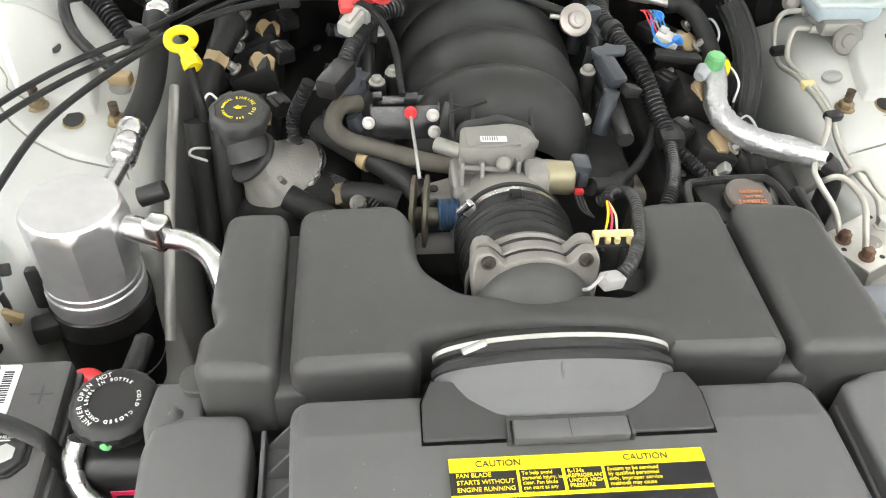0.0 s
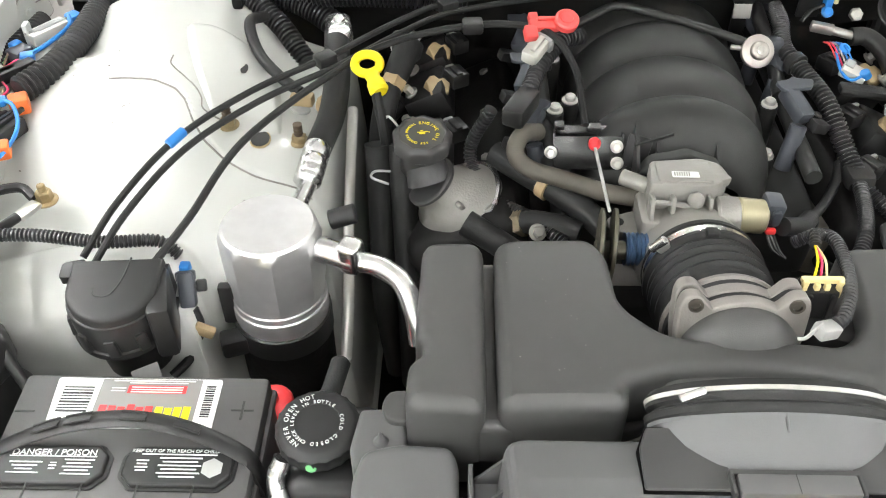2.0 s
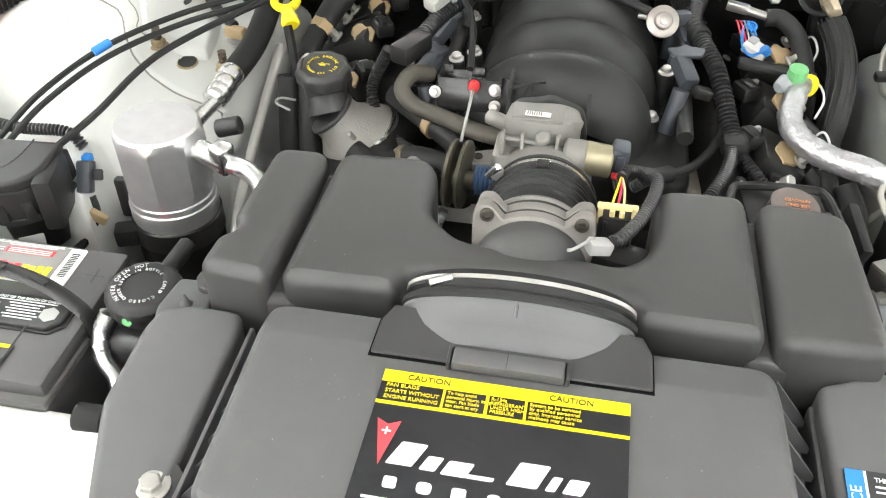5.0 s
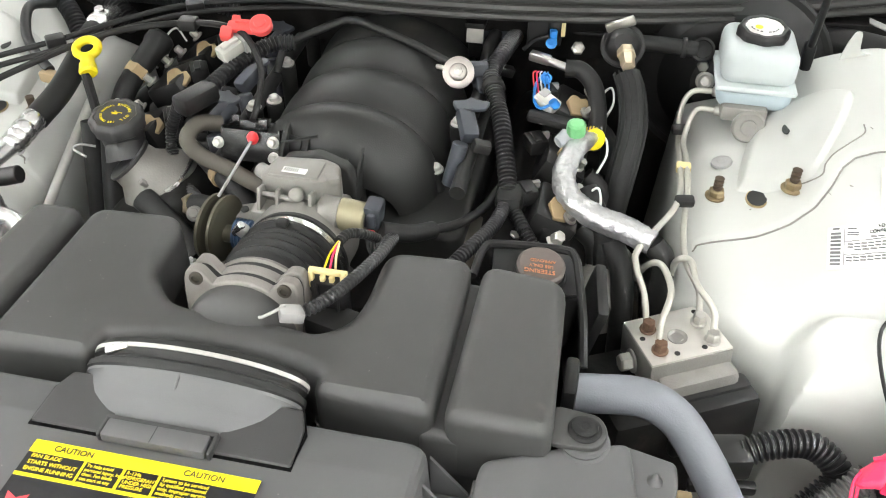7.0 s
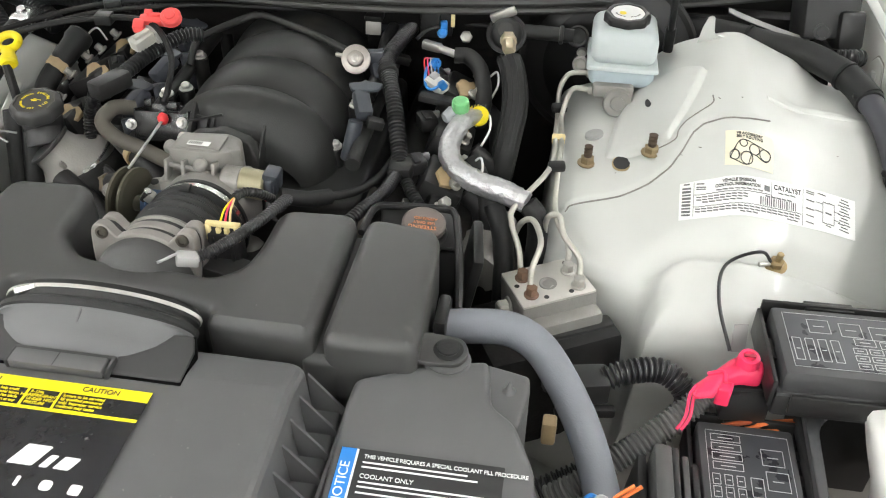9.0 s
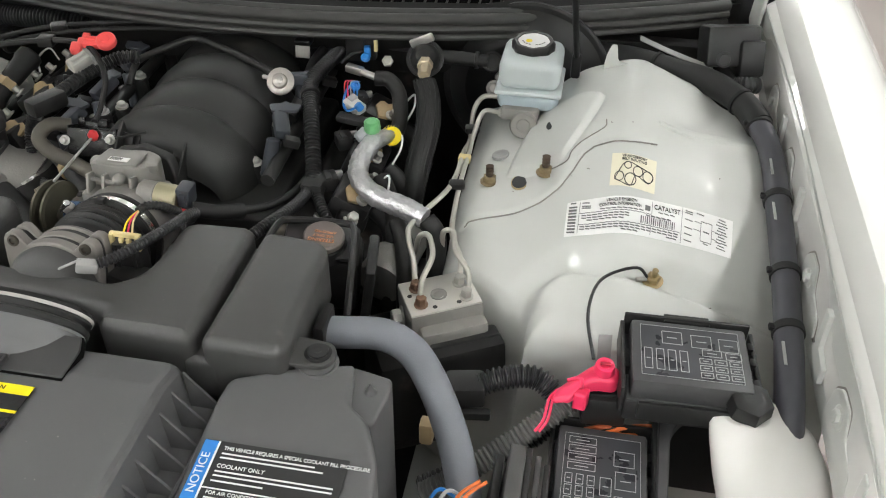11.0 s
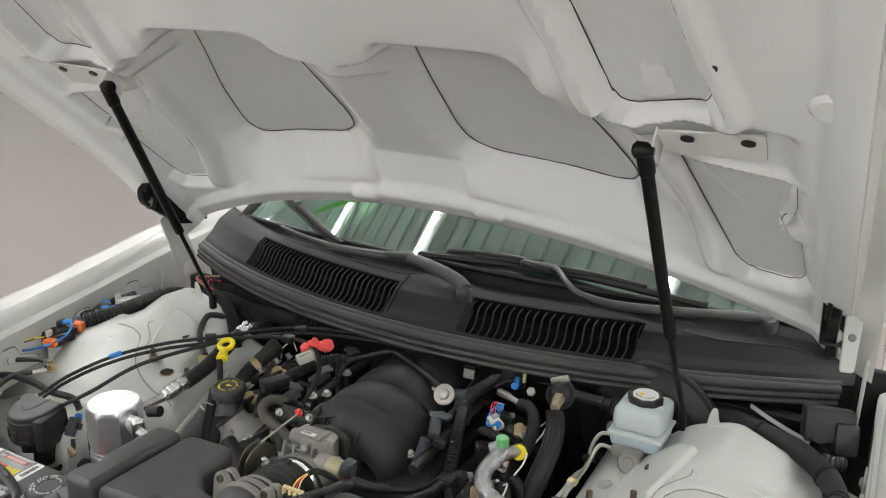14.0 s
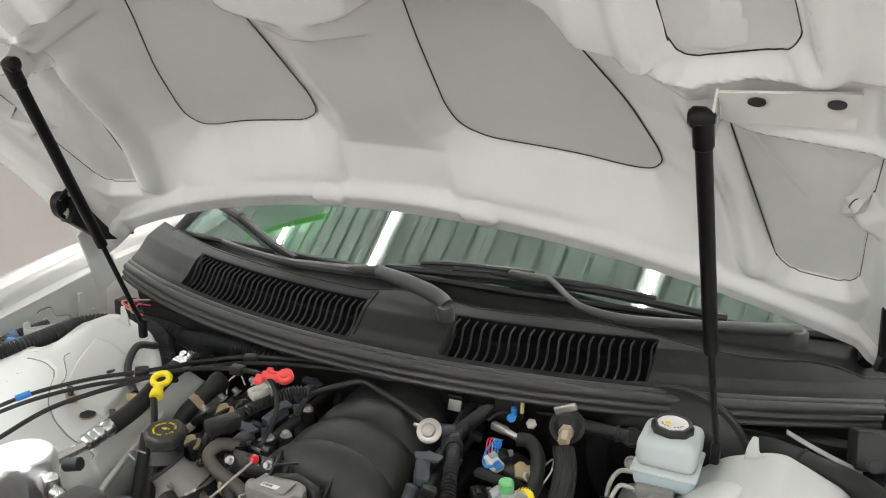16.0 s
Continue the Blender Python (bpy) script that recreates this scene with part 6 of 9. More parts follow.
hose("refrigerant_hose", [(-0.376, 0.78, 0.806), (-0.365, 0.82, 0.82), (-0.362, 0.86, 0.835), (-0.366, 0.91, 0.848), (-0.37, 0.945, 0.848)], 0.0145, RUBBER, "thick black refrigerant hose with printed marks", seg=20)
fit2 = thing("pipe_fitting", "aluminium pipe fitting with a hex bolt", "pipe fitting", (-0.37, 0.955, 0.83))
part("block", rbox((-0.368, 0.952, 0.85), (0.03, 0.06, 0.028), 0.01, (-10, 0, 10), 3), ALU, fit2)
bolt((-0.366, 0.945, 0.862), (0, -0.2, 1), 0.007, 0.008, fit2, material=ALU, flange=0.010)
hose("refrigerant_pipe", [(-0.347, 0.865, 0.80), (-0.345, 0.79, 0.768), (-0.342, 0.72, 0.738), (-0.338, 0.66, 0.71), (-0.34, 0.62, 0.66)], 0.006, mat("pale_pipe", (0.5, 0.5, 0.47), 0.4, 0.5, var=0.08), "long thin grey metal pipe beside the accumulator", "pipe", seg=12)
hose("inner_cable", [(-0.46, 0.985, 0.85), (-0.47, 0.95, 0.86), (-0.455, 0.91, 0.845), (-0.43, 0.885, 0.83), (-0.405, 0.868, 0.82)], 0.0065, SATIN, "black sensor cable on the strut tower", "cable")
ts = thing("tower_sensor", "tan plastic sensor on the strut tower", "sensor", (-0.395, 0.86, 0.80))
part("connector", rbox((-0.402, 0.862, 0.815), (0.026, 0.014, 0.014), 0.003, (0, 0, -10)), TAN, ts)
part("cap", lathe((-0.385, 0.858, 0.812), (0.95, -0.2, -0.1), [(0, 0.007), (0.004, 0.011), (0.012, 0.0115), (0.015, 0.008)], 20), TAN, ts)

# ---- battery side ----
crz = thing("cruise_control_unit", "black plastic cruise control unit with cables", "cruise control", (-0.538, 0.58, 0.70))
cm = pose(-0.530, 0.574, 0.81, 6, 0, 4)
def d_face(r, back, n=25):
    return [(-r, back)] + [(r * math.cos(a), r * math.sin(a)) for a in span(math.pi, 2 * math.pi, n)] + [(r, back)]


part("cover", slab(d_face(0.040, 0.03), -0.012, 0.0, 0.004, cm, seg=3), SATIN, crz, "flat topped gloss black cover")
part("shell", slab(d_face(0.0425, 0.032), -0.045, -0.010, 0.003, cm, seg=2), SATIN, crz)
part("ring_flange", slab(d_face(0.0455, 0.02), -0.051, -0.044, 0.002, cm, seg=2), SATIN, crz)
part("lug", slab(rounded([(-0.050, 0.012), (-0.050, 0.03), (-0.03, 0.034), (-0.03, 0.012)], 0.004), -0.012, -0.003, 0.001, cm), SATIN, crz)
part("motor", lathe(cm @ Vector((0, 0, -0.11)), (0, 0, 1), [(0, 0.027), (0.004, 0.031), (0.055, 0.038), (0.062, 0.040)], 40), SATIN, crz)
for a in (200, 235, 270, 305, 340):
    part("clip_tab", rbox(tuple(cm @ Vector((0.0435 * math.cos(radians(a)), 0.0435 * math.sin(radians(a)), -0.036))), (0.005, 0.010, 0.020), 0.0015, (6, 0, a + 4)), SATIN, crz)
part("side_box", rbox((-0.492, 0.575, 0.775), (0.02, 0.06, 0.06), 0.005, (0, 0, 15)), SATIN, crz)
part("seam", tube([cm @ Vector(p) for p in ((0.012, 0.03, 0.0), (0.008, 0.005, 0.0), (0.0, -0.012, 0.0), (-0.012, -0.012, 0.0), (-0.016, -0.004, 0.0))], 0.0009, 5), INK, crz)
part("label", slab(rounded([(-0.012, -0.01), (0.012, -0.01), (0.012, 0.01), (-0.012, 0.01)], 0.001), 0, 0.0006, 0, plane_pose((-0.505, 0.534, 0.735), (1, 0.6, 0), (-0.1, 0.2, 1))), GREYP, crz, "small printed grey label")
bc = thing("sensor_plug", "blue and grey plug with a cable clip", "connector", (-0.485, 0.63, 0.75))
part("latch", rbox((-0.485, 0.630, 0.777), (0.010, 0.010, 0.010), 0.002), BLUE, bc, "blue latch")
part("body", rbox((-0.481, 0.612, 0.766), (0.015, 0.016, 0.034), 0.003, (-35, 0, 10)), BLUEGREY, bc)
part("collar", rbox((-0.4835, 0.622, 0.774), (0.018, 0.010, 0.010), 0.002, (-35, 0, 10)), BLUEGREY, bc)
part("side_clip", rbox((-0.468, 0.616, 0.768), (0.010, 0.006, 0.012), 0.002, (-35, 0, 10)), SATIN, bc)
part("lead", tube([(-0.478, 0.607, 0.745), (-0.474, 0.60, 0.725), (-0.485, 0.585, 0.70), (-0.50, 0.57, 0.69)], 0.005, 8), SATIN, bc)
part("clip", rbox((-0.468, 0.595, 0.728), (0.02, 0.008, 0.012), 0.002, (0, 30, 0)), TAN, bc, "tan clip")
hose("wiring_loom", [(-0.73, 0.60, 0.79), (-0.69, 0.632, 0.805), (-0.63, 0.64, 0.807), (-0.56, 0.636, 0.803), (-0.51, 0.642, 0.80), (-0.49, 0.638, 0.785)], 0.0065, SATIN, "black corrugated loom behind the cruise control unit", "wiring loom", 0.004, LOOM)
gl = thing("ground_lead", "black ground lead bolted to the strut tower", "ground lead", (-0.635, 0.69, 0.8))
bolt((-0.632, 0.694, 0.803), (0, 0, 1), 0.008, 0.012, gl, "nut", BRASS, 0.012)
part("stud", rod((-0.632, 0.694, 0.81), (-0.632, 0.694, 0.824), 0.004), BRASS, gl)
part("lug", rbox((-0.643, 0.676, 0.806), (0.014, 0.026, 0.006), 0.002, (0, 0, -25)), STEEL, gl)
part("cable", tube([(-0.648, 0.664, 0.808), (-0.66, 0.63, 0.81), (-0.652, 0.585, 0.80), (-0.63, 0.54, 0.775), (-0.60, 0.51, 0.74)], 0.0052, 10), SATIN, gl)
part("pigtail", tube([(-0.642, 0.692, 0.808), (-0.66, 0.70, 0.815), (-0.70, 0.68, 0.815), (-0.74, 0.65, 0.81)], 0.005, 8), SATIN, gl)

bat = thing("battery", "black car battery with a carrying strap and labels", "battery", (-0.495, 0.435, 0.56))
BATM = mat("dusty_battery_plastic", (0.062, 0.061, 0.061), 0.45, var=0.15, scale=30, bump=0.06, bscale=500, dirt=0.3, dirtcol=(0.10, 0.095, 0.09))
part("case", rbox((-0.494, 0.432, 0.648), (0.212, 0.17, 0.176), 0.006), BATM, bat)
part("lid", rbox((-0.494, 0.435, 0.744), (0.212, 0.166, 0.020), 0.005, (1.5, 0, 0)), BATM, bat)
part("lip", rbox((-0.494, 0.432, 0.733), (0.218, 0.176, 0.008), 0.003), BATM, bat)
bz = 0.7565
LABG = mat("grey_printed_label", (0.22, 0.215, 0.21), 0.35, var=0.1)
lb = part("label", slab(rounded([(-0.566, 0.462), (-0.428, 0.462), (-0.428, 0.513), (-0.570, 0.513)], 0.003), bz - 0.003, bz, 0), WHITEP, bat, "white red and yellow printed label")
lp = pose(0, 0, bz)
part("print", bars([(-0.488, 0.4895, 0.086, 0.045)], lp), LABG, lb, "dark grey printed field")
part("print", bars([(-0.482, 0.501, 0.05, 0.008)], pose(0, 0, bz + 0.0004)), RED, lb, "red printed field")
part("print", bars([(-0.485, 0.4655, 0.078, 0.006)], pose(0, 0, bz + 0.0004)), YELLOW, lb, "yellow printed band")
part("print", bars([(-0.523 + 0.0078 * i, 0.476 + 0.001 * (i % 2), 0.0062, 0.013 + 0.003 * (i % 3 == 0)) for i in range(6)], pose(0, 0, bz + 0.0004)), RED, lb, "red logo shapes")
part("print", bars([(-0.4755 + 0.0078 * i, 0.4765 - 0.001 * (i % 2), 0.0062, 0.013 + 0.003 * (i == 3)) for i in range(4)], pose(0, 0, bz + 0.0004)), YELLOW, lb, "yellow logo shapes")
part("print", bars([(-0.486, 0.5098, 0.07, 0.0012), (-0.482, 0.5075, 0.05, 0.0009), (-0.515, 0.502, 0.012, 0.001), (-0.515, 0.499, 0.012, 0.001)] + [(-0.482, 0.503 - 0.0025 * i, 0.044, 0.001) for i in range(3)], pose(0, 0, bz + 0.0008)), WHITEINK, lb)
part("print", bars([(-0.549, 0.478 + i * 0.0031, 0.026, 0.0012 + 0.0008 * (i % 3 == 0)) for i in range(9)], lp), INK, lb)
part("print", bars([(-0.4365, 0.474 + i * 0.0024, 0.008, 0.001 + 0.0006 * (i % 2)) for i in range(14)], lp), INK, lb)
for dx in (-0.546, -0.446):
    oc = [(-0.043, -0.009), (-0.033, -0.019), (0.033, -0.019), (0.043, -0.009), (0.043, 0.008), (0.034, 0.017), (-0.034, 0.017), (-0.043, 0.008)]
    cp = part("vent_cap", slab(rounded(oc, 0.0015), 0.0, 0.006, 0.002, pose(dx, 0.426, bz - 0.003)), SATIN, bat, "black vent cap with white print")
    part("groove", slab(rounded([(x * 1.07, y * 1.12) for x, y in oc], 0.003), 0.0, 0.002, 0.0, pose(dx, 0.426, bz - 0.003)), INK, cp)
    top = pose(dx, 0.426, bz + 0.0032)
    if dx < -0.5:
        words("DANGER / POISON", 0.008, top @ pose(0.0, 0.009, 0), WHITEINK, cp)
        part("print", bars([(0, 0.0055, 0.07, 0.0008)] + [(0.022, 0.0025 - i * 0.0032, 0.024 - 0.005 * (i % 2), 0.0010) for i in range(5)] + [(-0.02, 0.0 - i * 0.0032, 0.026 - 0.006 * (i % 3), 0.0010) for i in range(4)] + [(0.002, -0.003, 0.006, 0.0011), (0.002, -0.0005, 0.005, 0.0009), (0.002, -0.0058, 0.005, 0.0009)], top), WHITEINK, cp)
    else:
        words("KEEP OUT OF THE REACH OF CHILDREN", 0.0042, top @ pose(0.0, 0.012, 0), WHITEINK, cp)
        part("print", bars([(0, 0.0088, 0.06, 0.001)] + [(0.002, 0.0055 - i * 0.0034, 0.034 - 0.006 * (i % 2), 0.0011) for i in range(6)] + [(-0.028, 0.003 - 0.003 * i, 0.010 - 0.002 * (i % 2), 0.0011) for i in range(4)], top), WHITEINK, cp)
        part("print", lathe(top @ Vector((0.028, -0.003, 0)), (0, 0, 1), [(0, 0.009), (0.0004, 0.009)], 6), GREYINK, cp)
def strap_at(i, k):
    e = abs(2 * i - 1)
    return (-0.612 + 0.232 * i, 0.429 + 0.017 * k + 0.030 * (1 - e * e), 0.753 + 0.020 * (1 - e * e) + 0.003 * (1 - (2 * k) ** 2) - 0.03 * step(0.93, 1.0, e))


part("strap", sheet(span(0, 1, 41), span(-0.5, 0.5, 9), strap_at, 0.004), SATIN, bat, "black carrying strap with slots")
for i0 in (0.2, 0.31, 0.5, 0.69):
    part("strap_slot", sheet(span(i0, i0 + 0.09, 7), span(-0.12, 0.14, 3), lambda i, k: (strap_at(i, k)[0] + 0.006 * k, strap_at(i, k)[1], strap_at(i, k)[2] + 0.0026), 0.0004), INK, bat)
    for e in (-0.2, 0.2):
        part("strap_rib", tube([Vector(strap_at(i0 + 0.09 * q, e)) + Vector((0, 0, 0.003)) for q in (0, 0.5, 1)], 0.0012, 6), SATIN, bat)
part("plus_mark", bars([(-0.406, 0.482, 0.019, 0.002)], pose(0, 0, bz - 0.0022), h=0.001), INK, bat)
part("plus_mark", bars([(-0.406, 0.482, 0.002, 0.019)], pose(0, 0, bz - 0.0019), h=0.001), INK, bat)
part("minus_mark", bars([(-0.588, 0.478, 0.016, 0.0018)], pose(0, 0, bz - 0.002), h=0.001), INK, bat)
for i in range(1, 5):
    part("cell_line", bars([(-0.60 + 0.043 * i, 0.378, 0.0012, 0.055)], pose(0, 0, bz - 0.0045, 1.5, 0, 0), h=0.001), INK, bat)
fl = part("front_label", slab(rounded([(-0.557, 0.361), (-0.432, 0.361), (-0.432, 0.388), (-0.557, 0.388)], 0.002), bz - 0.003, bz - 0.0016, 0), INK, bat, "blue yellow and black printed label")
part("print", bars([(-0.540, 0.3745, 0.034, 0.026)], pose(0, 0, bz - 0.0015)), BLUE, fl)
part("print", bars([(-0.479, 0.3855, 0.088, 0.004), (-0.479, 0.3635, 0.088, 0.004)] + [(-0.50, 0.381 - i * 0.0036, 0.034 - 0.006 * (i % 2), 0.0012) for i in range(5)], pose(0, 0, bz - 0.0015)), YELLOW, fl)
part("print", bars([(-0.543, 0.383 - i * 0.004, 0.018 + 0.004 * (i % 2), 0.0014) for i in range(5)], pose(0, 0, bz - 0.001)), WHITEINK, fl)
words("CAR NOT", 0.006, pose(-0.454, 0.3695, bz - 0.0012, 0, 0, 180), YELLOW, fl)
words("STARTING?", 0.006, pose(-0.456, 0.3765, bz - 0.0012, 0, 0, 180), YELLOW, fl)
part("terminal_cover", lathe((-0.394, 0.530, 0.694), (0, -0.2, 1), [(0, 0.018), (0.012, 0.019), (0.017, 0.016), (0.019, 0.011), (0.0195, 0.006), (0.024, 0.005), (0.025, 0.003)], 24), RED, bat, "red terminal cover")
part("tray", rbox((-0.494, 0.432, 0.555), (0.23, 0.19, 0.02), 0.004), DARK, bat)

cbt = thing("coolant_bottle", "black bottle with a white lettered cap", "coolant bottle", (-0.655, 0.535, 0.62))
part("neck", lathe((-0.655, 0.53, 0.60), (0, 0, 1), [(0, 0.04), (0.10, 0.04), (0.115, 0.034), (0.15, 0.032)], 32), SATIN, cbt)
cp = part("cap", lathe((-0.655, 0.53, 0.745), (0, 0, 1), [(0, 0.034), (0.004, 0.036), (0.028, 0.036), (0.034, 0.031), (0.036, 0.026)], 48, ripple=0.015, lobes=18), SATIN, cbt)
for k, ch in enumerate("ENGINE COOLANT"):
    a = radians(95 - 15 * k)
    if ch != " ":
        words(ch, 0.009, pose(-0.655, 0.53, 0.7815) @ pose(0.023 * math.cos(a), 0.023 * math.sin(a), 0, 0, 0, math.degrees(a) - 90), WHITEINK, cp)

ct = thing("radiator_tank", "black radiator filler tank with a ribbed lettered cap", "radiator tank", (-0.335, 0.44, 0.6))
part("tank", rbox((-0.325, 0.45, 0.67), (0.075, 0.09, 0.17), 0.014, seg=3), SATIN, ct)
part("neck", lathe((-0.336, 0.45, 0.74), (0, 0, 1), [(0, 0.026), (0.03, 0.026)], 32), SATIN, ct)
cp = part("cap", lathe((-0.336, 0.45, 0.766), (0, -0.05, 1), [(0, 0.031), (0.003, 0.0335), (0.015, 0.0335), (0.019, 0.030), (0.0205, 0.027), (0.0195, 0.0185), (0.0185, 0.018)], 60, ripple=0.018, lobes=20), SATIN, ct, "ribbed black cap with white lettering")
ctp = plane_pose((-0.336, 0.449, 0.7862), (1, 0, 0), (0, 1, 0.05))
for txt, r0, sz, a0, da in (("NEVER OPEN HOT", 0.0245, 0.0055, 235, -10.0), ("COLD CLOSED", 0.0195, 0.0042, 20, -11.5), ("CHECK LEVEL IN BOTTLE", 0.0195, 0.004, 245, -9.5)):
    for k, ch in enumerate(txt):
        a = radians(a0 + da * k)
        if ch != " ":
            words(ch, sz, ctp @ pose(r0 * math.cos(a), r0 * math.sin(a), 0, 0, 0, math.degrees(a) - 90), WHITEINK, cp)
part("level_dot", lathe((-0.338, 0.4165, 0.772), (0, -1, 0.1), [(0, 0.0045), (0.001, 0.004)], 16), GREEN, ct, "small green dot")
part("overflow", rod((-0.333, 0.482, 0.77), (-0.325, 0.522, 0.776), 0.0085, edge=0.003), RUBBER, ct)
part("sticker", rbox((-0.322, 0.4045, 0.715), (0.04, 0.001, 0.028), 0.0004), PINK, ct, "magenta sticker")
part("sticker_print", rbox((-0.328, 0.4037, 0.715), (0.02, 0.0006, 0.018), 0.0), INK, ct)
hose("refrigerant_pipe", [(-0.362, 0.428, 0.768), (-0.368, 0.418, 0.752), (-0.360, 0.40, 0.74), (-0.342, 0.385, 0.732), (-0.334, 0.365, 0.725), (-0.336, 0.335, 0.715), (-0.34, 0.30, 0.70)], 0.0075, ALU, "bright bent aluminium refrigerant pipe", "pipe", seg=16)
solo("dust_plug", rod((-0.36, 0.345, 0.728), (-0.335, 0.347, 0.725), 0.0125, seg=20, edge=0.002), RUBBER, "black rubber plug on a pipe end", "rubber plug")

# fender harness with coloured plugs
har = thing("fender_harness", "bundle of black orange and blue electrical plugs on the wheel housing", "wiring harness", (-0.71, 0.80, 0.8))
part("loom", tube([(-0.56, 1.03, 0.85), (-0.62, 1.04, 0.848), (-0.662, 1.015, 0.846), (-0.664, 0.95, 0.848), (-0.672, 0.88, 0.846), (-0.698, 0.83, 0.842)], 0.0155, 16, pitch=0.007), SATIN, har, "thick black corrugated loom")
part("outer_loom", tube([(-0.735, 1.0, 0.835), (-0.748, 0.93, 0.832), (-0.753, 0.86, 0.828), (-0.757, 0.76, 0.82), (-0.757, 0.66, 0.81)], 0.011, 14, pitch=0.006), SATIN, har)
part("ribbed_plug", rbox((-0.716, 0.965, 0.838), (0.020, 0.05, 0.014), 0.002, (0, 0, -35)), mat("dirty_white_plug", (0.5, 0.49, 0.46), 0.5, dirt=0.2), har, "dirty white ribbed plug")
for i in range(4):
    part("plug_rib", rbox((-0.722 + 0.0045 * i, 0.961 + 0.003 * i, 0.8455), (0.0016, 0.042, 0.002), 0.0005, (0, 0, -35)), GREYP, har)
for x, y, z, sx, sy, sz, rz, m_ in ((-0.692, 0.99, 0.842, 0.018, 0.016, 0.014, -35, BLUE), (-0.73, 0.915, 0.838, 0.022, 0.024, 0.014, -30, BLUEGREY), (-0.738, 0.925, 0.842, 0.012, 0.014, 0.010, -30, BLUE), (-0.715, 0.90, 0.842, 0.016, 0.014, 0.010, 20, BLUE),
                                   (-0.722, 0.875, 0.838, 0.016, 0.05, 0.014, -40, SATIN), (-0.735, 0.86, 0.838, 0.014, 0.05, 0.014, -40, SATIN), (-0.746, 0.862, 0.842, 0.010, 0.022, 0.012, -10, BLUE), (-0.752, 0.828, 0.835, 0.018, 0.014, 0.014, 20, ORANGE),
                                   (-0.692, 0.812, 0.838, 0.020, 0.022, 0.018, 25, ORANGE), (-0.688, 0.740, 0.830, 0.022, 0.018, 0.016, 20, ORANGE), (-0.708, 0.80, 0.848, 0.020, 0.014, 0.008, 10, BLUE), (-0.73, 0.80, 0.842, 0.016, 0.022, 0.014, -20, BLUEGREY), (-0.744, 0.735, 0.826, 0.016, 0.02, 0.014, -20, ORANGE)):
    part("plug", rbox((x, y, z), (sx, sy, sz), 0.003, (0, 0, rz)), m_, har, {BLUE: "blue plug", ORANGE: "orange plug"}.get(m_, ""))
part("block", rbox((-0.712, 0.772, 0.828), (0.05, 0.058, 0.018), 0.003, (0, 0, -22)), SATIN, har)
for i in range(6):
    part("block_rib", rbox((-0.731 + 0.0075 * i, 0.764 + 0.003 * i, 0.8385), (0.0042, 0.05, 0.005), 0.001, (0, 0, -22)), SATIN, har)
part("strap_wire", tube([(-0.705, 0.80, 0.85), (-0.69, 0.795, 0.848), (-0.678, 0.77, 0.838), (-0.68, 0.735, 0.832), (-0.70, 0.705, 0.826), (-0.73, 0.69, 0.822)], 0.0022, 8), BLUE, har, "blue wire")
part("strap_wire", tube([(-0.695, 0.985, 0.848), (-0.685, 0.955, 0.85), (-0.70, 0.92, 0.846), (-0.718, 0.90, 0.842)], 0.0026, 8), BLUE, har, "blue wire")
rw = random.Random(4)
for k in range(14):
    m_ = (BLUE, PINK, GREEN, YELLOW, TAN, INK, INK)[k % 7]
    y0 = (0.735, 0.845, 0.93)[k % 3]
    part("wire", tube([(-0.735 + rw.uniform(-0.01, 0.03), y0 + rw.uniform(-0.015, 0.015), 0.836), (-0.73 + rw.uniform(-0.02, 0.03), y0 - 0.02, 0.841 + rw.uniform(-0.003, 0.003)), (-0.74 + rw.uniform(-0.01, 0.02), y0 - 0.045, 0.832)], 0.0013, 6), m_, har)
for k in range(6):
    m_ = (TAN, PINK, INK)[k % 3]
    part("wire", tube([(-0.60 + rw.uniform(-0.03, 0.03), 1.10, 0.87 + 0.004 * (k % 4)), (-0.59 + rw.uniform(-0.03, 0.02), 1.075, 0.878), (-0.57 + rw.uniform(-0.02, 0.03), 1.06, 0.865)], 0.0013, 6), m_, har)

DULLB = mat("dull_zinc_nut", (0.27, 0.21, 0.12), 0.5, 0.5, var=0.3, scale=150, dirt=0.4)
STUDM = mat("brown_stud", (0.09, 0.065, 0.045), 0.6, 0.5, var=0.3, scale=200)
# For scuffs, tab gaps and the painted shade below plate edges.
SEAM = mat("dark_seam_shade_and_scuffs", (0.21, 0.20, 0.18), 0.7, var=0.3, scale=200)
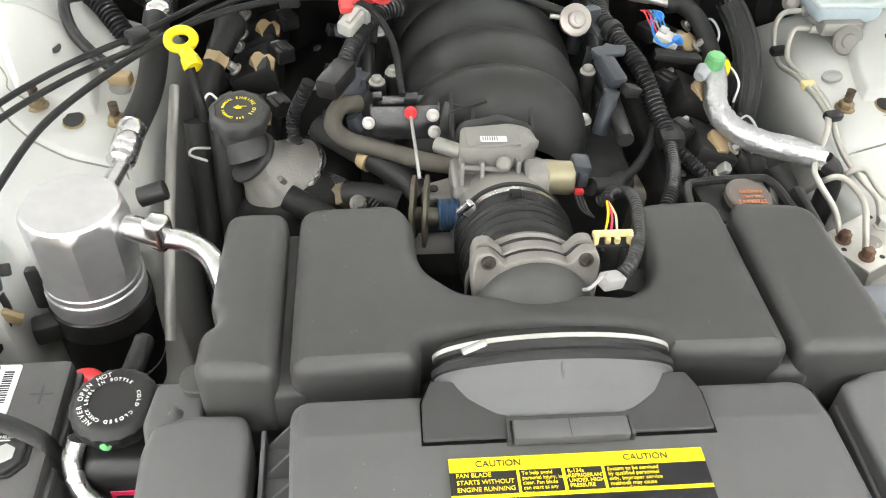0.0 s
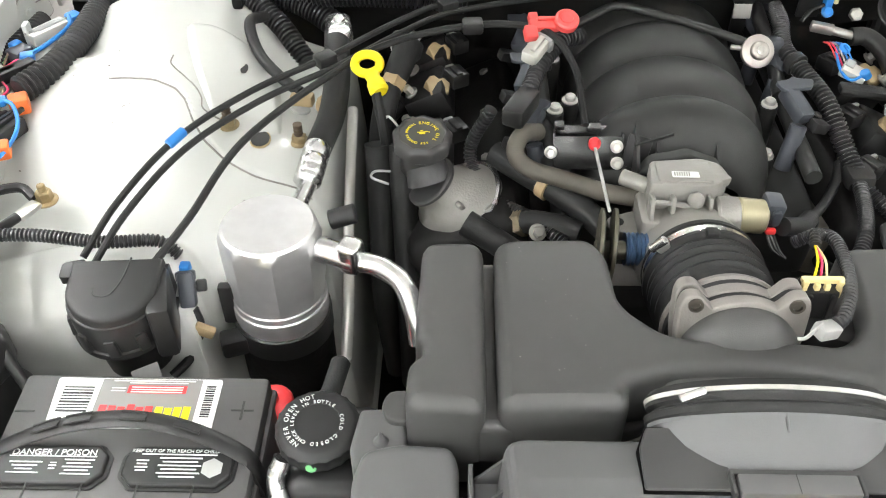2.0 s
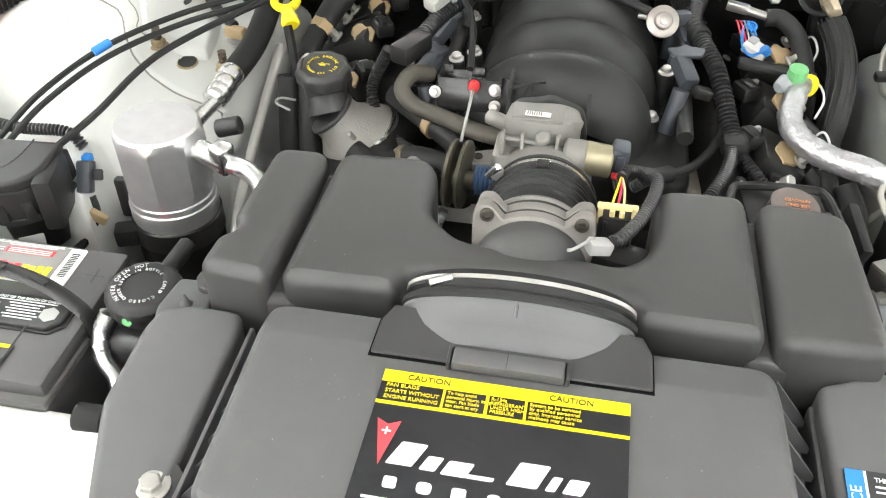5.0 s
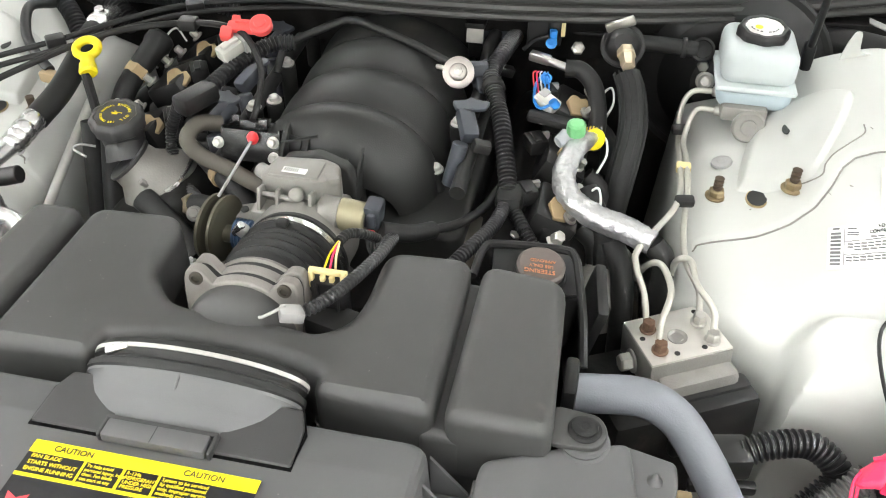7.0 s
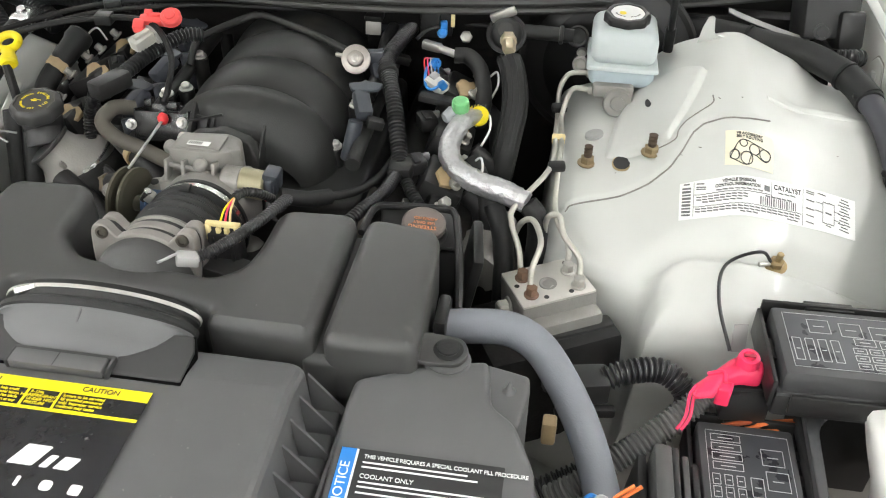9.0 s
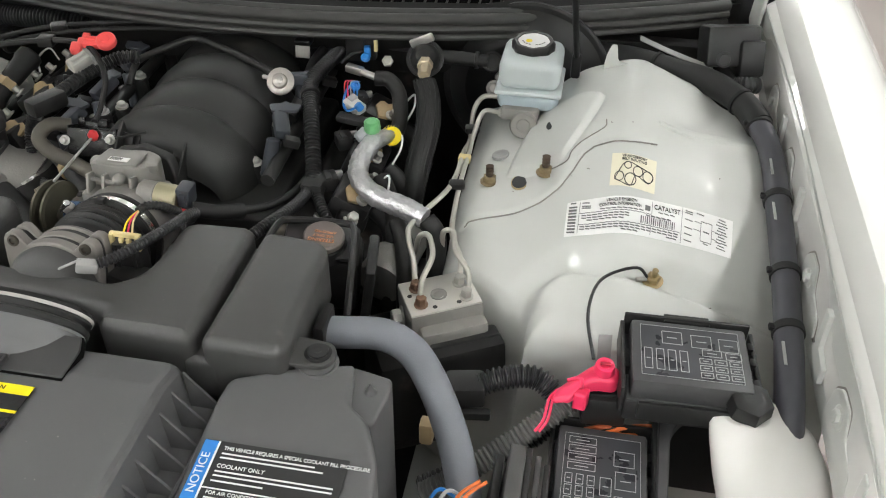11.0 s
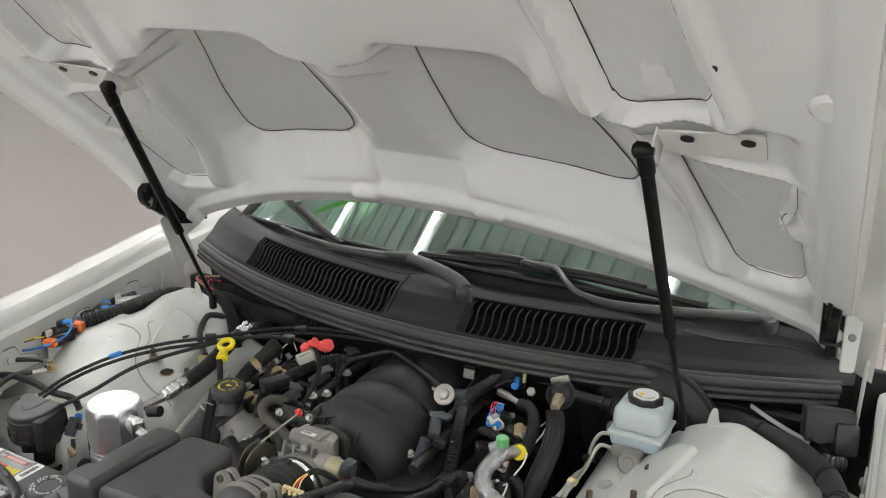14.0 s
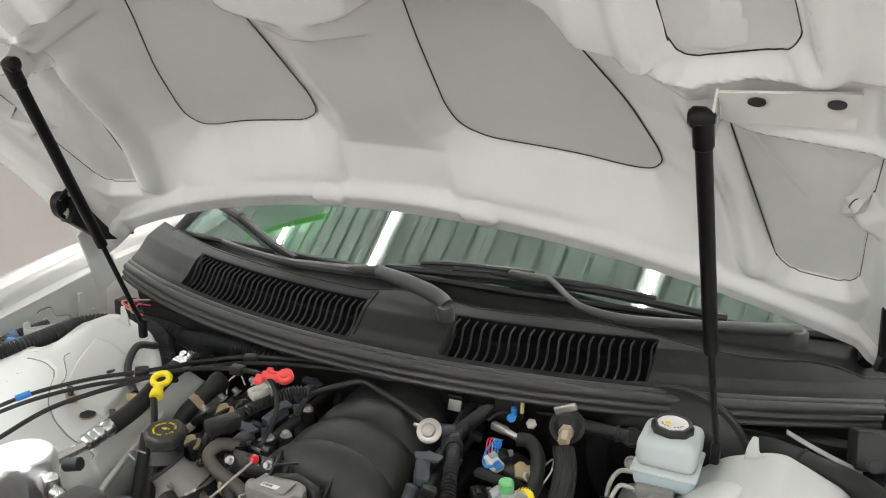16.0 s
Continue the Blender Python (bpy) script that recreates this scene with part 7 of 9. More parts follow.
# ---- towers: studs, holes, seams, labels ----
for sgn in (-1, 1):
    for x, y in ((0.401, 0.813), (0.470, 0.798)):
        z = tower_z(x, y)
        st = thing("strut_stud", "rusty stud and nut on the strut tower", "stud", (sgn * x, y, z), "strut studs")
        bolt((sgn * x, y, z), (0, 0, 1), 0.0085, 0.008, st, "nut", DULLB, 0.0115)
        part("stud", lathe((sgn * x, y, z + 0.008), (0, 0, 1), [(0.002 * i, 0.0052 - 0.0008 * (i % 2)) for i in range(9)], 12), STUDM, st)
    z = tower_z(0.44, 0.80)
    h = part("hole", lathe((sgn * 0.44, 0.80, z + 0.0005), (-sgn * 0.3, -0.1, 1), [(0, 0.0125), (0.0012, 0.0125)], 24, squash=0.75), INK, car)
    part("hole_rim", lathe((sgn * 0.44, 0.80, z - 0.0005), (-sgn * 0.3, -0.1, 1), [(0, 0.0145), (0.0015, 0.014)], 24, squash=0.75), BRASS, car)
    part("plug", lathe((sgn * 0.408, 0.87, tower_z(0.408, 0.87)), (-sgn * 0.25, 0, 1), [(0, 0.012), (0.003, 0.011), (0.004, 0.006), (0.0032, 0.004)], 24), GREYP, car, "grey plug")
    # welded reinforcement plate, and dark lines drawn as shade along plate edges
    def gusset(u, v):
        p, q = u * math.sqrt(1 - 0.22 * v * v), v * math.sqrt(1 - 0.22 * u * u)
        x = 0.472 + 0.044 * p + 0.020 * q + 0.006 * p * q
        y = 0.868 + 0.066 * q - 0.008 * p
        e = max(abs(u), abs(v))
        return (sgn * x, y, tower_z(x, y) + 0.0105 * step(1.0, 0.80, e) + 0.005 * max(0.0, 1 - p * p) * step(-0.6, 0.8, q) - 0.001)
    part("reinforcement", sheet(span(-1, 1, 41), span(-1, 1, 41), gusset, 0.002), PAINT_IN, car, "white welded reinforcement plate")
    gx, gy, gzz = gusset(-0.2, 0.18)
    part("slot", lathe((gx, gy, gzz + 0.0002), (-sgn * 0.35, 0, 1), [(0, 0.0095), (0.0008, 0.0095)], 20, squash=0.42), INK, car)
    part("seam_bead", tube([(sgn * x, seam_y(x) - 0.0030, tower_z(x, seam_y(x) - 0.0030) + 0.0003) for x in span(0.381, 0.598, 60)], 0.0011, 6, n=1), SEAM, car, "dark line for the shade along a plate edge")
    edge_line = ((0.536, 0.866), (0.535, 0.852), (0.519, 0.838), (0.506, 0.827), (0.498, 0.815), (0.495, 0.803), (0.484, 0.800), (0.462, 0.802))
    part("seam_bead", tube([(sgn * x, y - 0.001, tower_z(x, y) + 0.0002) for x, y in edge_line], 0.0008, 6, n=6), SEAM, car, "dark line for the shade along a plate edge")
    rs = random.Random(11 + sgn)
    for k in range(9):
        x, y = rs.uniform(0.40, 0.70), rs.uniform(0.66, 0.96)
        part("scuff", rbox((sgn * x, y, tower_z(x, y) + 0.0006), (rs.uniform(0.001, 0.005), rs.uniform(0.0006, 0.0014), 0.0006), 0.0, (0, 0, rs.uniform(-60, 60))), SEAM, car)
    for line in (((0.60, 0.885), (0.644, 0.881), (0.676, 0.885), (0.72, 0.905), (0.745, 0.93)),):
        part("fold", tube([(sgn * x, y, tower_z(x, y) - 0.0036) for x, y in line], 0.0048, 10, n=6), PAINT_IN, car)
    # upright horn of sheet metal behind the tower
    horn = [(0.522, 0.845), (0.529, 0.898), (0.534, 0.913), (0.541, 0.913), (0.5445, 0.888), (0.575, 0.884), (0.60, 0.872), (0.625, 0.850)]
    part("tower_horn", slab(rounded([(sgn * x, z) for x, z in horn], [0.0, 0.004, 0.003, 0.003, 0.006, 0.006, 0.01, 0.0], 3), -0.001, 0.001, 0.0, plane_pose((0, 1.082, 0), (1, 0, 0), (0, -0.1, 1))), PAINT_IN, car, "upright tab of white sheet metal")
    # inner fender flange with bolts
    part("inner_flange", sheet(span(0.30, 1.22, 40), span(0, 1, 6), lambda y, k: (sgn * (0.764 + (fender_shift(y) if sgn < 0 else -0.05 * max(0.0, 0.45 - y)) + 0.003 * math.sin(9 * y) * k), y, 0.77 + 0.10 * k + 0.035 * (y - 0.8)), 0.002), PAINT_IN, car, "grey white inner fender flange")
    def flange_pose(y, z=0.0):
        e = (fender_shift(y) if sgn < 0 else -0.05 * max(0.0, 0.45 - y))
        return plane_pose((sgn * (0.7605 + e), y, 0.82 + 0.035 * (y - 0.8) + z), (0, -sgn, 0) if sgn > 0 else (0, 1, 0), (0, 0, 1))
    for y in (0.47, 0.66, 0.86, 1.02):
        fp = flange_pose(y)
        bolt(fp @ Vector((0, 0.004, 0.001)), fp.to_3x3() @ Vector((0, 0.1, 1)), 0.007, 0.005, car, "flange_bolt", PAINT_IN, 0.013)
        tab = [(-0.035, -0.026), (-0.030, 0.010), (-0.012, 0.026), (0.016, 0.026), (0.026, 0.004), (0.060, -0.004), (0.066, -0.026)]
        part("tab_gap", slab(rounded([(u * 1.06, v * 1.1) for u, v in tab], 0.006), -0.001, 0.0008, 0.0, fp), SEAM, car, "dark gap round a welded tab")
        part("flange_tab", slab(rounded(tab, 0.006), 0, 0.0028, 0.001, fp), PAINT_IN, car, "welded sheet metal tab")
        part("flange_hook", slab(rounded([(0.085, -0.03), (0.085, 0.034), (0.098, 0.034), (0.099, -0.006), (0.125, -0.010), (0.125, -0.03)], 0.003), 0.001, 0.006, 0.001, fp), PAINT_IN, car)


def draped(ob):
    for v in ob.data.vertices:
        v.co.z += tower_z(abs(v.co.x), v.co.y) + 0.0012
    return ob


def patch(name, x0, x1, y0, y1, m_, parent, dz=0.0, label="", skew=0.0):
    bm = sheet(span(x0, x1, 12), span(y0, y1, 6), lambda x, y: (x, y + skew * (x - x0), dz + tower_z(abs(x), y + skew * (x - x0)) + 0.0012), 0.0002)
    return part(name, bm, m_, parent, label)


SK = 0.10
em = thing("emission_label", "white printed vehicle emission label on the strut tower", "label", (0.59, 0.72, 0.81))
patch("paper", 0.501, 0.692, 0.710, 0.748, WHITEP, em, skew=SK)


LABINK = mat("soft_black_print", (0.13, 0.13, 0.13), 0.6)


def tower_bars(rows, parent, m_=LABINK, ox=0.501, oy=0.710, skew=SK):
    cut = []
    for x, y, w, h in rows:
        n = max(1, int(w / 0.006))
        m2 = max(1, int(h / 0.006))
        cut += [(x - w / 2 + w * (i + 0.5) / n, y - h / 2 + h * (j + 0.5) / m2, w / n * (0.85 if n > 2 and h > 0.0008 else 1.0), h / m2) for i in range(n) for j in range(m2)]
    b = bars([(ox + x, oy + y + skew * x, w, h) for x, y, w, h in cut], pose(0, 0, 0.0004), h=0.0003)
    return draped(part("print", b, m_, parent))


tower_bars([(0.007, 0.004 + 0.0034 * i, 0.009, 0.0016 + 0.0006 * (i % 2)) for i in range(9)] + [(0.007, 0.0355, 0.006, 0.0014)], em)
tower_bars([(0.0145, 0.019, 0.0005, 0.034), (0.096, 0.019, 0.0005, 0.034), (0.131, 0.019, 0.0005, 0.036), (0.055, 0.0232, 0.080, 0.0005), (0.072, 0.0112, 0.115, 0.0005)], em)
tower_bars([(0.021, 0.034, 0.008, 0.001), (0.022, 0.0305, 0.010, 0.001), (0.022, 0.0285, 0.010, 0.001), (0.062, 0.0255, 0.05, 0.001), (0.091, 0.0285, 0.006, 0.005), (0.113, 0.0262, 0.02, 0.0009)], em)
tower_bars([(0.044, 0.0205 - 0.0026 * i, 0.054 - 0.012 * (i == 2), 0.0011) for i in range(3)] + [(0.072, 0.0088 - 0.0026 * i, 0.112 if i < 2 else 0.02, 0.0011) for i in range(3)] + [(0.104, 0.0212, 0.03, 0.0012), (0.12, 0.0035, 0.012, 0.001)], em)
tower_bars([(0.0845 + 0.0024 * i, 0.0162, 0.0009 + 0.0006 * (i % 3 == 0), 0.0075) for i in range(17)], em)
tower_bars([(0.160, 0.0275, 0.013, 0.0006), (0.160, 0.008, 0.013, 0.0006), (0.1535, 0.0178, 0.0006, 0.019), (0.1665, 0.0178, 0.0006, 0.019), (0.160, 0.0178, 0.007, 0.0012), (0.160, 0.006, 0.006, 0.0008)] + [(0.139, y, 0.009, 0.0009) for y in (0.0345, 0.0325, 0.026, 0.018, 0.0115, 0.005)] + [(0.178, 0.0345 - 0.0029 * i, 0.008 + 0.003 * (i % 3), 0.0009) for i in range(11)] + [(0.150, 0.026, 0.008, 0.0004), (0.149, 0.018, 0.008, 0.0004), (0.170, 0.021, 0.007, 0.0004), (0.170, 0.013, 0.007, 0.0004)] + [(0.152, 0.0345, 0.009, 0.0009)], em)
for txt, x, y, sz in (("VEHICLE EMISSION", 0.061, 0.0338, 0.0042), ("CONTROL INFORMATION", 0.060, 0.0295, 0.0040), ("CATALYST", 0.1135, 0.031, 0.0064)):
    ob = words(txt, sz, pose(0.501 + x, 0.710 + y + SK * x, 0.0005, 0, 0, 5.7), INK, em)
    draped(ob)
bl = thing("belt_routing_label", "cream belt routing diagram label on the strut tower", "label", (0.573, 0.78, 0.84))
patch("paper", 0.546, 0.598, 0.764, 0.802, CREAMP, bl)
for txt, y, sz in (("V8 ACCESSORY", 0.7985, 0.0042), ("BELT ROUTING", 0.7942, 0.0042)):
    draped(words(txt, sz, pose(0.572, y, 0.0005), INK, bl))
b = None
for x, y, r in ((0.556, 0.774, 0.005), (0.569, 0.772, 0.0065), (0.565, 0.787, 0.004), (0.577, 0.782, 0.0055), (0.589, 0.779, 0.006)):
    b = tube([(x + r * math.cos(a), y + r * math.sin(a), 0.0006) for a in span(0, 2 * math.pi, 13)], 0.0005, 4, b, n=2)
b = tube([(0.551, 0.771, 0.0006), (0.562, 0.79, 0.0006), (0.577, 0.788, 0.0006), (0.594, 0.782, 0.0006), (0.59, 0.772, 0.0006), (0.575, 0.777, 0.0006), (0.569, 0.765, 0.0006), (0.551, 0.771, 0.0006)], 0.0005, 4, b, n=4)
draped(part("diagram", b, INK, bl))

# ---- brake side ----
bfr = thing("brake_fluid_reservoir", "milky plastic brake fluid reservoir with a black cap", "reservoir", (0.433, 0.965, 0.84))
part("tank", rbox((0.433, 0.966, 0.883), (0.08, 0.088, 0.042), 0.013, (-3, 0, 0), 4), RESERV, bfr)
part("rim", rbox((0.433, 0.964, 0.860), (0.087, 0.096, 0.007), 0.003, (-3, 0, 0)), RESERV, bfr)
part("lower_tank", rbox((0.433, 0.963, 0.847), (0.078, 0.086, 0.026), 0.010, (-3, 0, 0), 3, 1.06), FLUID, bfr, "fluid filled lower half")
cp = part("cap", lathe((0.433, 0.968, 0.900), (0, -0.06, 1), [(0, 0.025), (0.003, 0.0275), (0.013, 0.0275), (0.0165, 0.0245), (0.0165, 0.021), (0.015, 0.0205)], 48, ripple=0.035, lobes=8), SATIN, bfr, "black lobed cap with a printed disc")
part("disc", lathe((0.433, 0.9672, 0.9148), (0, -0.06, 1), [(0, 0.0205), (0.0006, 0.0205)], 32), WHITEP, cp, "white printed disc")
part("mark", lathe((0.427, 0.965, 0.9157), (0, -0.06, 1), [(0, 0.0042), (0.0004, 0.0042)], 20), YELLOW, cp)
for k in range(20):
    a = 2 * math.pi * k / 20
    if k % 5:
        part("print", bars([(0, 0, 0.0014, 0.0026)], pose(0.433 + 0.0145 * math.cos(a), 0.967 + 0.0145 * math.sin(a), 0.9154 - 0.0009 * math.sin(a), 0, 0, math.degrees(a))), INK, cp)
mc = thing("master_cylinder", "cast aluminium brake master cylinder", "master cylinder", (0.433, 0.96, 0.8))
part("bore", rod((0.433, 1.04, 0.822), (0.432, 0.905, 0.824), 0.0165, seg=28, edge=0.003), CAST, mc)
part("end_ring", lathe((0.432, 0.908, 0.824), (0, -1, 0.25), [(0, 0.018), (0.004, 0.0185), (0.007, 0.016), (0.006, 0.009), (0.008, 0.008)], 28), CAST, mc)
part("saddle", rbox((0.425, 0.935, 0.835), (0.05, 0.05, 0.018), 0.004), CAST, mc)
part("port", rod((0.41, 0.93, 0.826), (0.395, 0.932, 0.826), 0.006), STEEL, mc)
part("port", rod((0.412, 0.955, 0.836), (0.392, 0.957, 0.836), 0.006), STEEL, mc)
part("eye", lathe((0.384, 0.975, 0.838), (-0.2, -0.9, 0.4), [(0, 0.010), (0.005, 0.011), (0.008, 0.008), (0.006, 0.005)], 20), CAST, mc)
be = thing("booster_elbow", "black rubber elbow with a round end", "hose elbow", (0.375, 1.0, 0.864))
part("elbow", lathe((0.376, 1.008, 0.858), (0, -0.75, 0.6), [(0, 0.012), (0.010, 0.0145), (0.014, 0.014), (0.015, 0.011), (0.0135, 0.010), (0.0145, 0.004)], 28), RUBBER, be)
part("band", lathe((0.352, 1.0, 0.865), (1, 0, 0), [(0, 0.0105), (0.0005, 0.012), (0.005, 0.012), (0.0055, 0.0105)], 20), SATIN, be)
bo = thing("brake_booster", "large black brake booster drum", "brake booster", (0.42, 1.06, 0.75))
part("drum", lathe((0.42, 1.09, 0.80), (0, -1, 0.05), [(0, 0.118), (0.02, 0.12), (0.03, 0.112), (0.045, 0.09), (0.052, 0.05), (0.06, 0.03)], 56), SATIN, bo)
part("rim", lathe((0.42, 1.072, 0.801), (0, -1, 0.05), [(0, 0.1205), (0.002, 0.1235), (0.008, 0.1235), (0.010, 0.120)], 56), SATIN, bo)
part("shell_step", lathe((0.42, 1.045, 0.8023), (0, -1, 0.05), [(0, 0.088), (0.003, 0.084), (0.007, 0.066), (0.008, 0.05)], 48), BLACKP, bo)
for a in (0.6, 2.5):
    bolt((0.42 + 0.045 * math.cos(a), 1.036, 0.80 + 0.045 * math.sin(a)), (0, -1, 0.05), 0.007, 0.008, bo, material=STEEL)
cv = thing("check_valve", "black round check valve with a brass fitting", "check valve", (0.285, 0.97, 0.86))
part("disc", lathe((0.284, 0.998, 0.858), (0, -0.75, 0.65), [(0, 0.014), (0.004, 0.022), (0.008, 0.025), (0.012, 0.025), (0.0135, 0.021), (0.018, 0.020), (0.024, 0.016), (0.028, 0.010)], 36), SATIN, cv)
part("ridge", lathe((0.284, 0.991, 0.864), (0, -0.75, 0.65), [(0, 0.0245), (0.001, 0.0262), (0.003, 0.0262), (0.004, 0.0245)], 36), SATIN, cv)
part("fitting", lathe((0.288, 0.972, 0.868), (0.1, -0.75, -0.05), [(0, 0.0105), (0.012, 0.011), (0.013, 0.009), (0.032, 0.0085), (0.035, 0.007)], 6), mat("pale_brass", (0.5, 0.42, 0.3), 0.4, 0.6, var=0.15, dirt=0.3), cv, "pale brass hex fitting")
part("strip", rbox((0.278, 0.998, 0.888), (0.035, 0.006, 0.012), 0.002, (0, -25, 0)), STEEL, cv)
VH = [(0.293, 0.942, 0.853), (0.301, 0.925, 0.84), (0.307, 0.89, 0.815), (0.301, 0.85, 0.775), (0.29, 0.82, 0.70)]
vh = thing("vacuum_hose", "thick ribbed black hose running down", "hose", (0.30, 0.9, 0.8))
part("hose", tube(VH, 0.0155, 20), RUBBER, vh)
for k in range(8):
    a = radians(-10 + 28 * k)
    part("rib", tube([(x + 0.0156 * math.cos(a), y - 0.0156 * math.sin(a) * 0.62, z + 0.0156 * math.sin(a) * 0.75) for x, y, z in VH], 0.0012, 6), RUBBER, vh)
hose("booster_hose", [(0.30, 1.0, 0.866), (0.33, 1.0, 0.866), (0.355, 1.0, 0.865), (0.37, 1.0, 0.864)], 0.0095, RUBBER, "black rubber hose to the booster")
for pts in ([(0.392, 0.957, 0.836), (0.37, 0.957, 0.832), (0.360, 0.945, 0.815), (0.361, 0.915, 0.79), (0.361, 0.86, 0.803), (0.362, 0.80, 0.808), (0.355, 0.76, 0.806), (0.325, 0.71, 0.792), (0.324, 0.69, 0.785), (0.335, 0.665, 0.77), (0.341, 0.645, 0.748)],
            [(0.395, 0.932, 0.826), (0.375, 0.93, 0.824), (0.366, 0.905, 0.80), (0.368, 0.86, 0.803), (0.369, 0.80, 0.808), (0.368, 0.75, 0.79), (0.372, 0.71, 0.782), (0.387, 0.68, 0.77), (0.389, 0.661, 0.748)],
            [(0.353, 0.614, 0.748), (0.352, 0.63, 0.772), (0.358, 0.66, 0.785), (0.348, 0.69, 0.79), (0.335, 0.70, 0.78), (0.325, 0.72, 0.74)],
            [(0.402, 0.637, 0.748), (0.400, 0.655, 0.772), (0.382, 0.675, 0.785), (0.375, 0.70, 0.792), (0.362, 0.705, 0.785), (0.36, 0.715, 0.74)]):
    hose("brake_line", pts, 0.0033, LINE, "thin bent steel brake line", "brake line", group="brake lines", seg=10)
for p in ((0.362, 0.925, 0.80), (0.366, 0.775, 0.808)):
    solo("line_clip", rbox(p, (0.02, 0.012, 0.01), 0.003, (10, 0, 10)), SATIN, "black clip on the brake lines", "line clip", "line clips")
solo("line_tag", rbox((0.365, 0.84, 0.805), (0.016, 0.014, 0.008), 0.002), CREAM, "pale tape tag on the brake lines", "tape tag")

ab = thing("brake_control_unit", "aluminium brake hydraulic block over a black module", "hydraulic unit", (0.37, 0.64, 0.6))
am = pose(0.370, 0.641, 0.747, -4, -2, 27)


def am_box(c, size, bevel, b=None):
    q = rbox(c, size, bevel)
    q.transform(am)
    return join(b, q)


part("block", am_box((0, 0, -0.02), (0.084, 0.066, 0.04), 0.0025), CAST, ab)
part("top_plate", am_box((0, 0, 0.0005), (0.082, 0.064, 0.003), 0.001), mat("machined_aluminium", (0.66, 0.64, 0.6), 0.4, 0.6, var=0.08, scale=80, dirt=0.3, dirtcol=(0.3, 0.22, 0.15)), ab, "machined aluminium face")
part("motor_body", am_box((0.004, -0.03, -0.045), (0.078, 0.04, 0.06), 0.006), CAST, ab)
part("module", am_box((0.012, -0.055, -0.062), (0.088, 0.03, 0.06), 0.006), SATIN, ab, "black control module")
part("module_top", am_box((0.012, -0.046, -0.034), (0.084, 0.02, 0.012), 0.005), SATIN, ab)
for (u, v), m_ in (((-0.024, 0.014), RUST), ((-0.026, -0.016), RUST), ((0.026, 0.008), STEEL), ((0.026, -0.019), STEEL)):
    q = am @ Vector((u, v, 0.002))
    bolt(q, (0, 0, 1), 0.0065, 0.010, ab, "line_nut", m_, 0.008)
q = am @ Vector((-0.002, -0.004, 0.002))
part("plug", lathe(q, (0, 0, 1), [(0, 0.0095), (0.0015, 0.0095), (0.0012, 0.007), (0.0004, 0.006)], 24), CAST, ab)
for u, v in ((-0.034, 0.004), (-0.012, -0.024), (0.016, -0.024), (0.03, 0.024)):
    part("port_hole", lathe(am @ Vector((u, v, 0.0018)), (0, 0, 1), [(0, 0.0028), (0.0006, 0.0028)], 12), INK, ab)
bolt(am @ Vector((-0.044, 0.0, -0.02)), (-0.9, -0.4, 0), 0.009, 0.012, ab, "side_bolt", STEEL, 0.012)
part("bracket", rbox((0.345, 0.61, 0.64), (0.10, 0.10, 0.14), 0.01, (0, 0, 27)), DARK, ab)

hs = thing("overflow_hose", "thick grey rubber hose bending down to the radiator", "hose", (0.28, 0.515, 0.79))
HP = [(0.278, 0.514, 0.788), (0.30, 0.516, 0.790), (0.337, 0.52, 0.789), (0.366, 0.515, 0.776), (0.39, 0.495, 0.756), (0.413, 0.462, 0.735), (0.43, 0.43, 0.71), (0.442, 0.40, 0.68), (0.445, 0.38, 0.62)]
part("hose", tube(HP, 0.0165, 24), GREYHOSE, hs)
part("clamp", rbox((0.276, 0.514, 0.788), (0.012, 0.042, 0.046), 0.004), SATIN, hs)

ps = thing("power_steering_reservoir", "black power steering reservoir with an orange printed cap", "reservoir", (0.232, 0.66, 0.7))
part("tank", rbox((0.232, 0.668, 0.738), (0.075, 0.055, 0.08), 0.008, (6, 6, 10)), SATIN, ps)
part("top_frame", rbox((0.228, 0.662, 0.786), (0.085, 0.056, 0.006), 0.003, (6, 8, 10)), SATIN, ps)
part("neck", lathe((0.232, 0.657, 0.775), (0.1, -0.12, 1), [(0, 0.025), (0.012, 0.0255), (0.017, 0.024)], 32), SATIN, ps)
cp = part("cap", lathe((0.233, 0.656, 0.792), (0.1, -0.12, 1), [(0, 0.022), (0.002, 0.0235), (0.008, 0.0235), (0.010, 0.021)], 36), mat("grey_brown_cap", (0.12, 0.10, 0.09), 0.5, var=0.12, scale=90), ps, "dark grey cap with orange lettering")
capo = mat("orange_print", (0.72, 0.28, 0.13), 0.5)
for k, txt in enumerate(("STEERING", "USE ONLY", "APPROVED")):
    words(txt, 0.0068 if k == 0 else 0.005, plane_pose((0.2335 + 0.0008 * k, 0.6445 + 0.0066 * k, 0.8018 + 0.0008 * k), (-1, -0.1, 0.1), (0, -1, -0.12)), capo, cp)
part("side_wall", rbox((0.282, 0.655, 0.725), (0.012, 0.06, 0.14), 0.004, (12, 8, 10)), SATIN, ps)
part("frame", tube([(0.172, 0.63, 0.797), (0.176, 0.668, 0.80), (0.19, 0.678, 0.80), (0.25, 0.682, 0.80), (0.264, 0.674, 0.80), (0.271, 0.647, 0.798), (0.28, 0.597, 0.79), (0.285, 0.56, 0.77)], 0.0042, 8, n=5), SATIN, ps)
al = thing("accessory_pump", "dull metal accessory pump below the hoses", "pump", (0.29, 0.755, 0.68))
part("body", lathe((0.285, 0.70, 0.70), (0.2, 1, 0.1), [(0, 0.03), (0.005, 0.033), (0.04, 0.034), (0.045, 0.028), (0.09, 0.026)], 32), CAST, al)
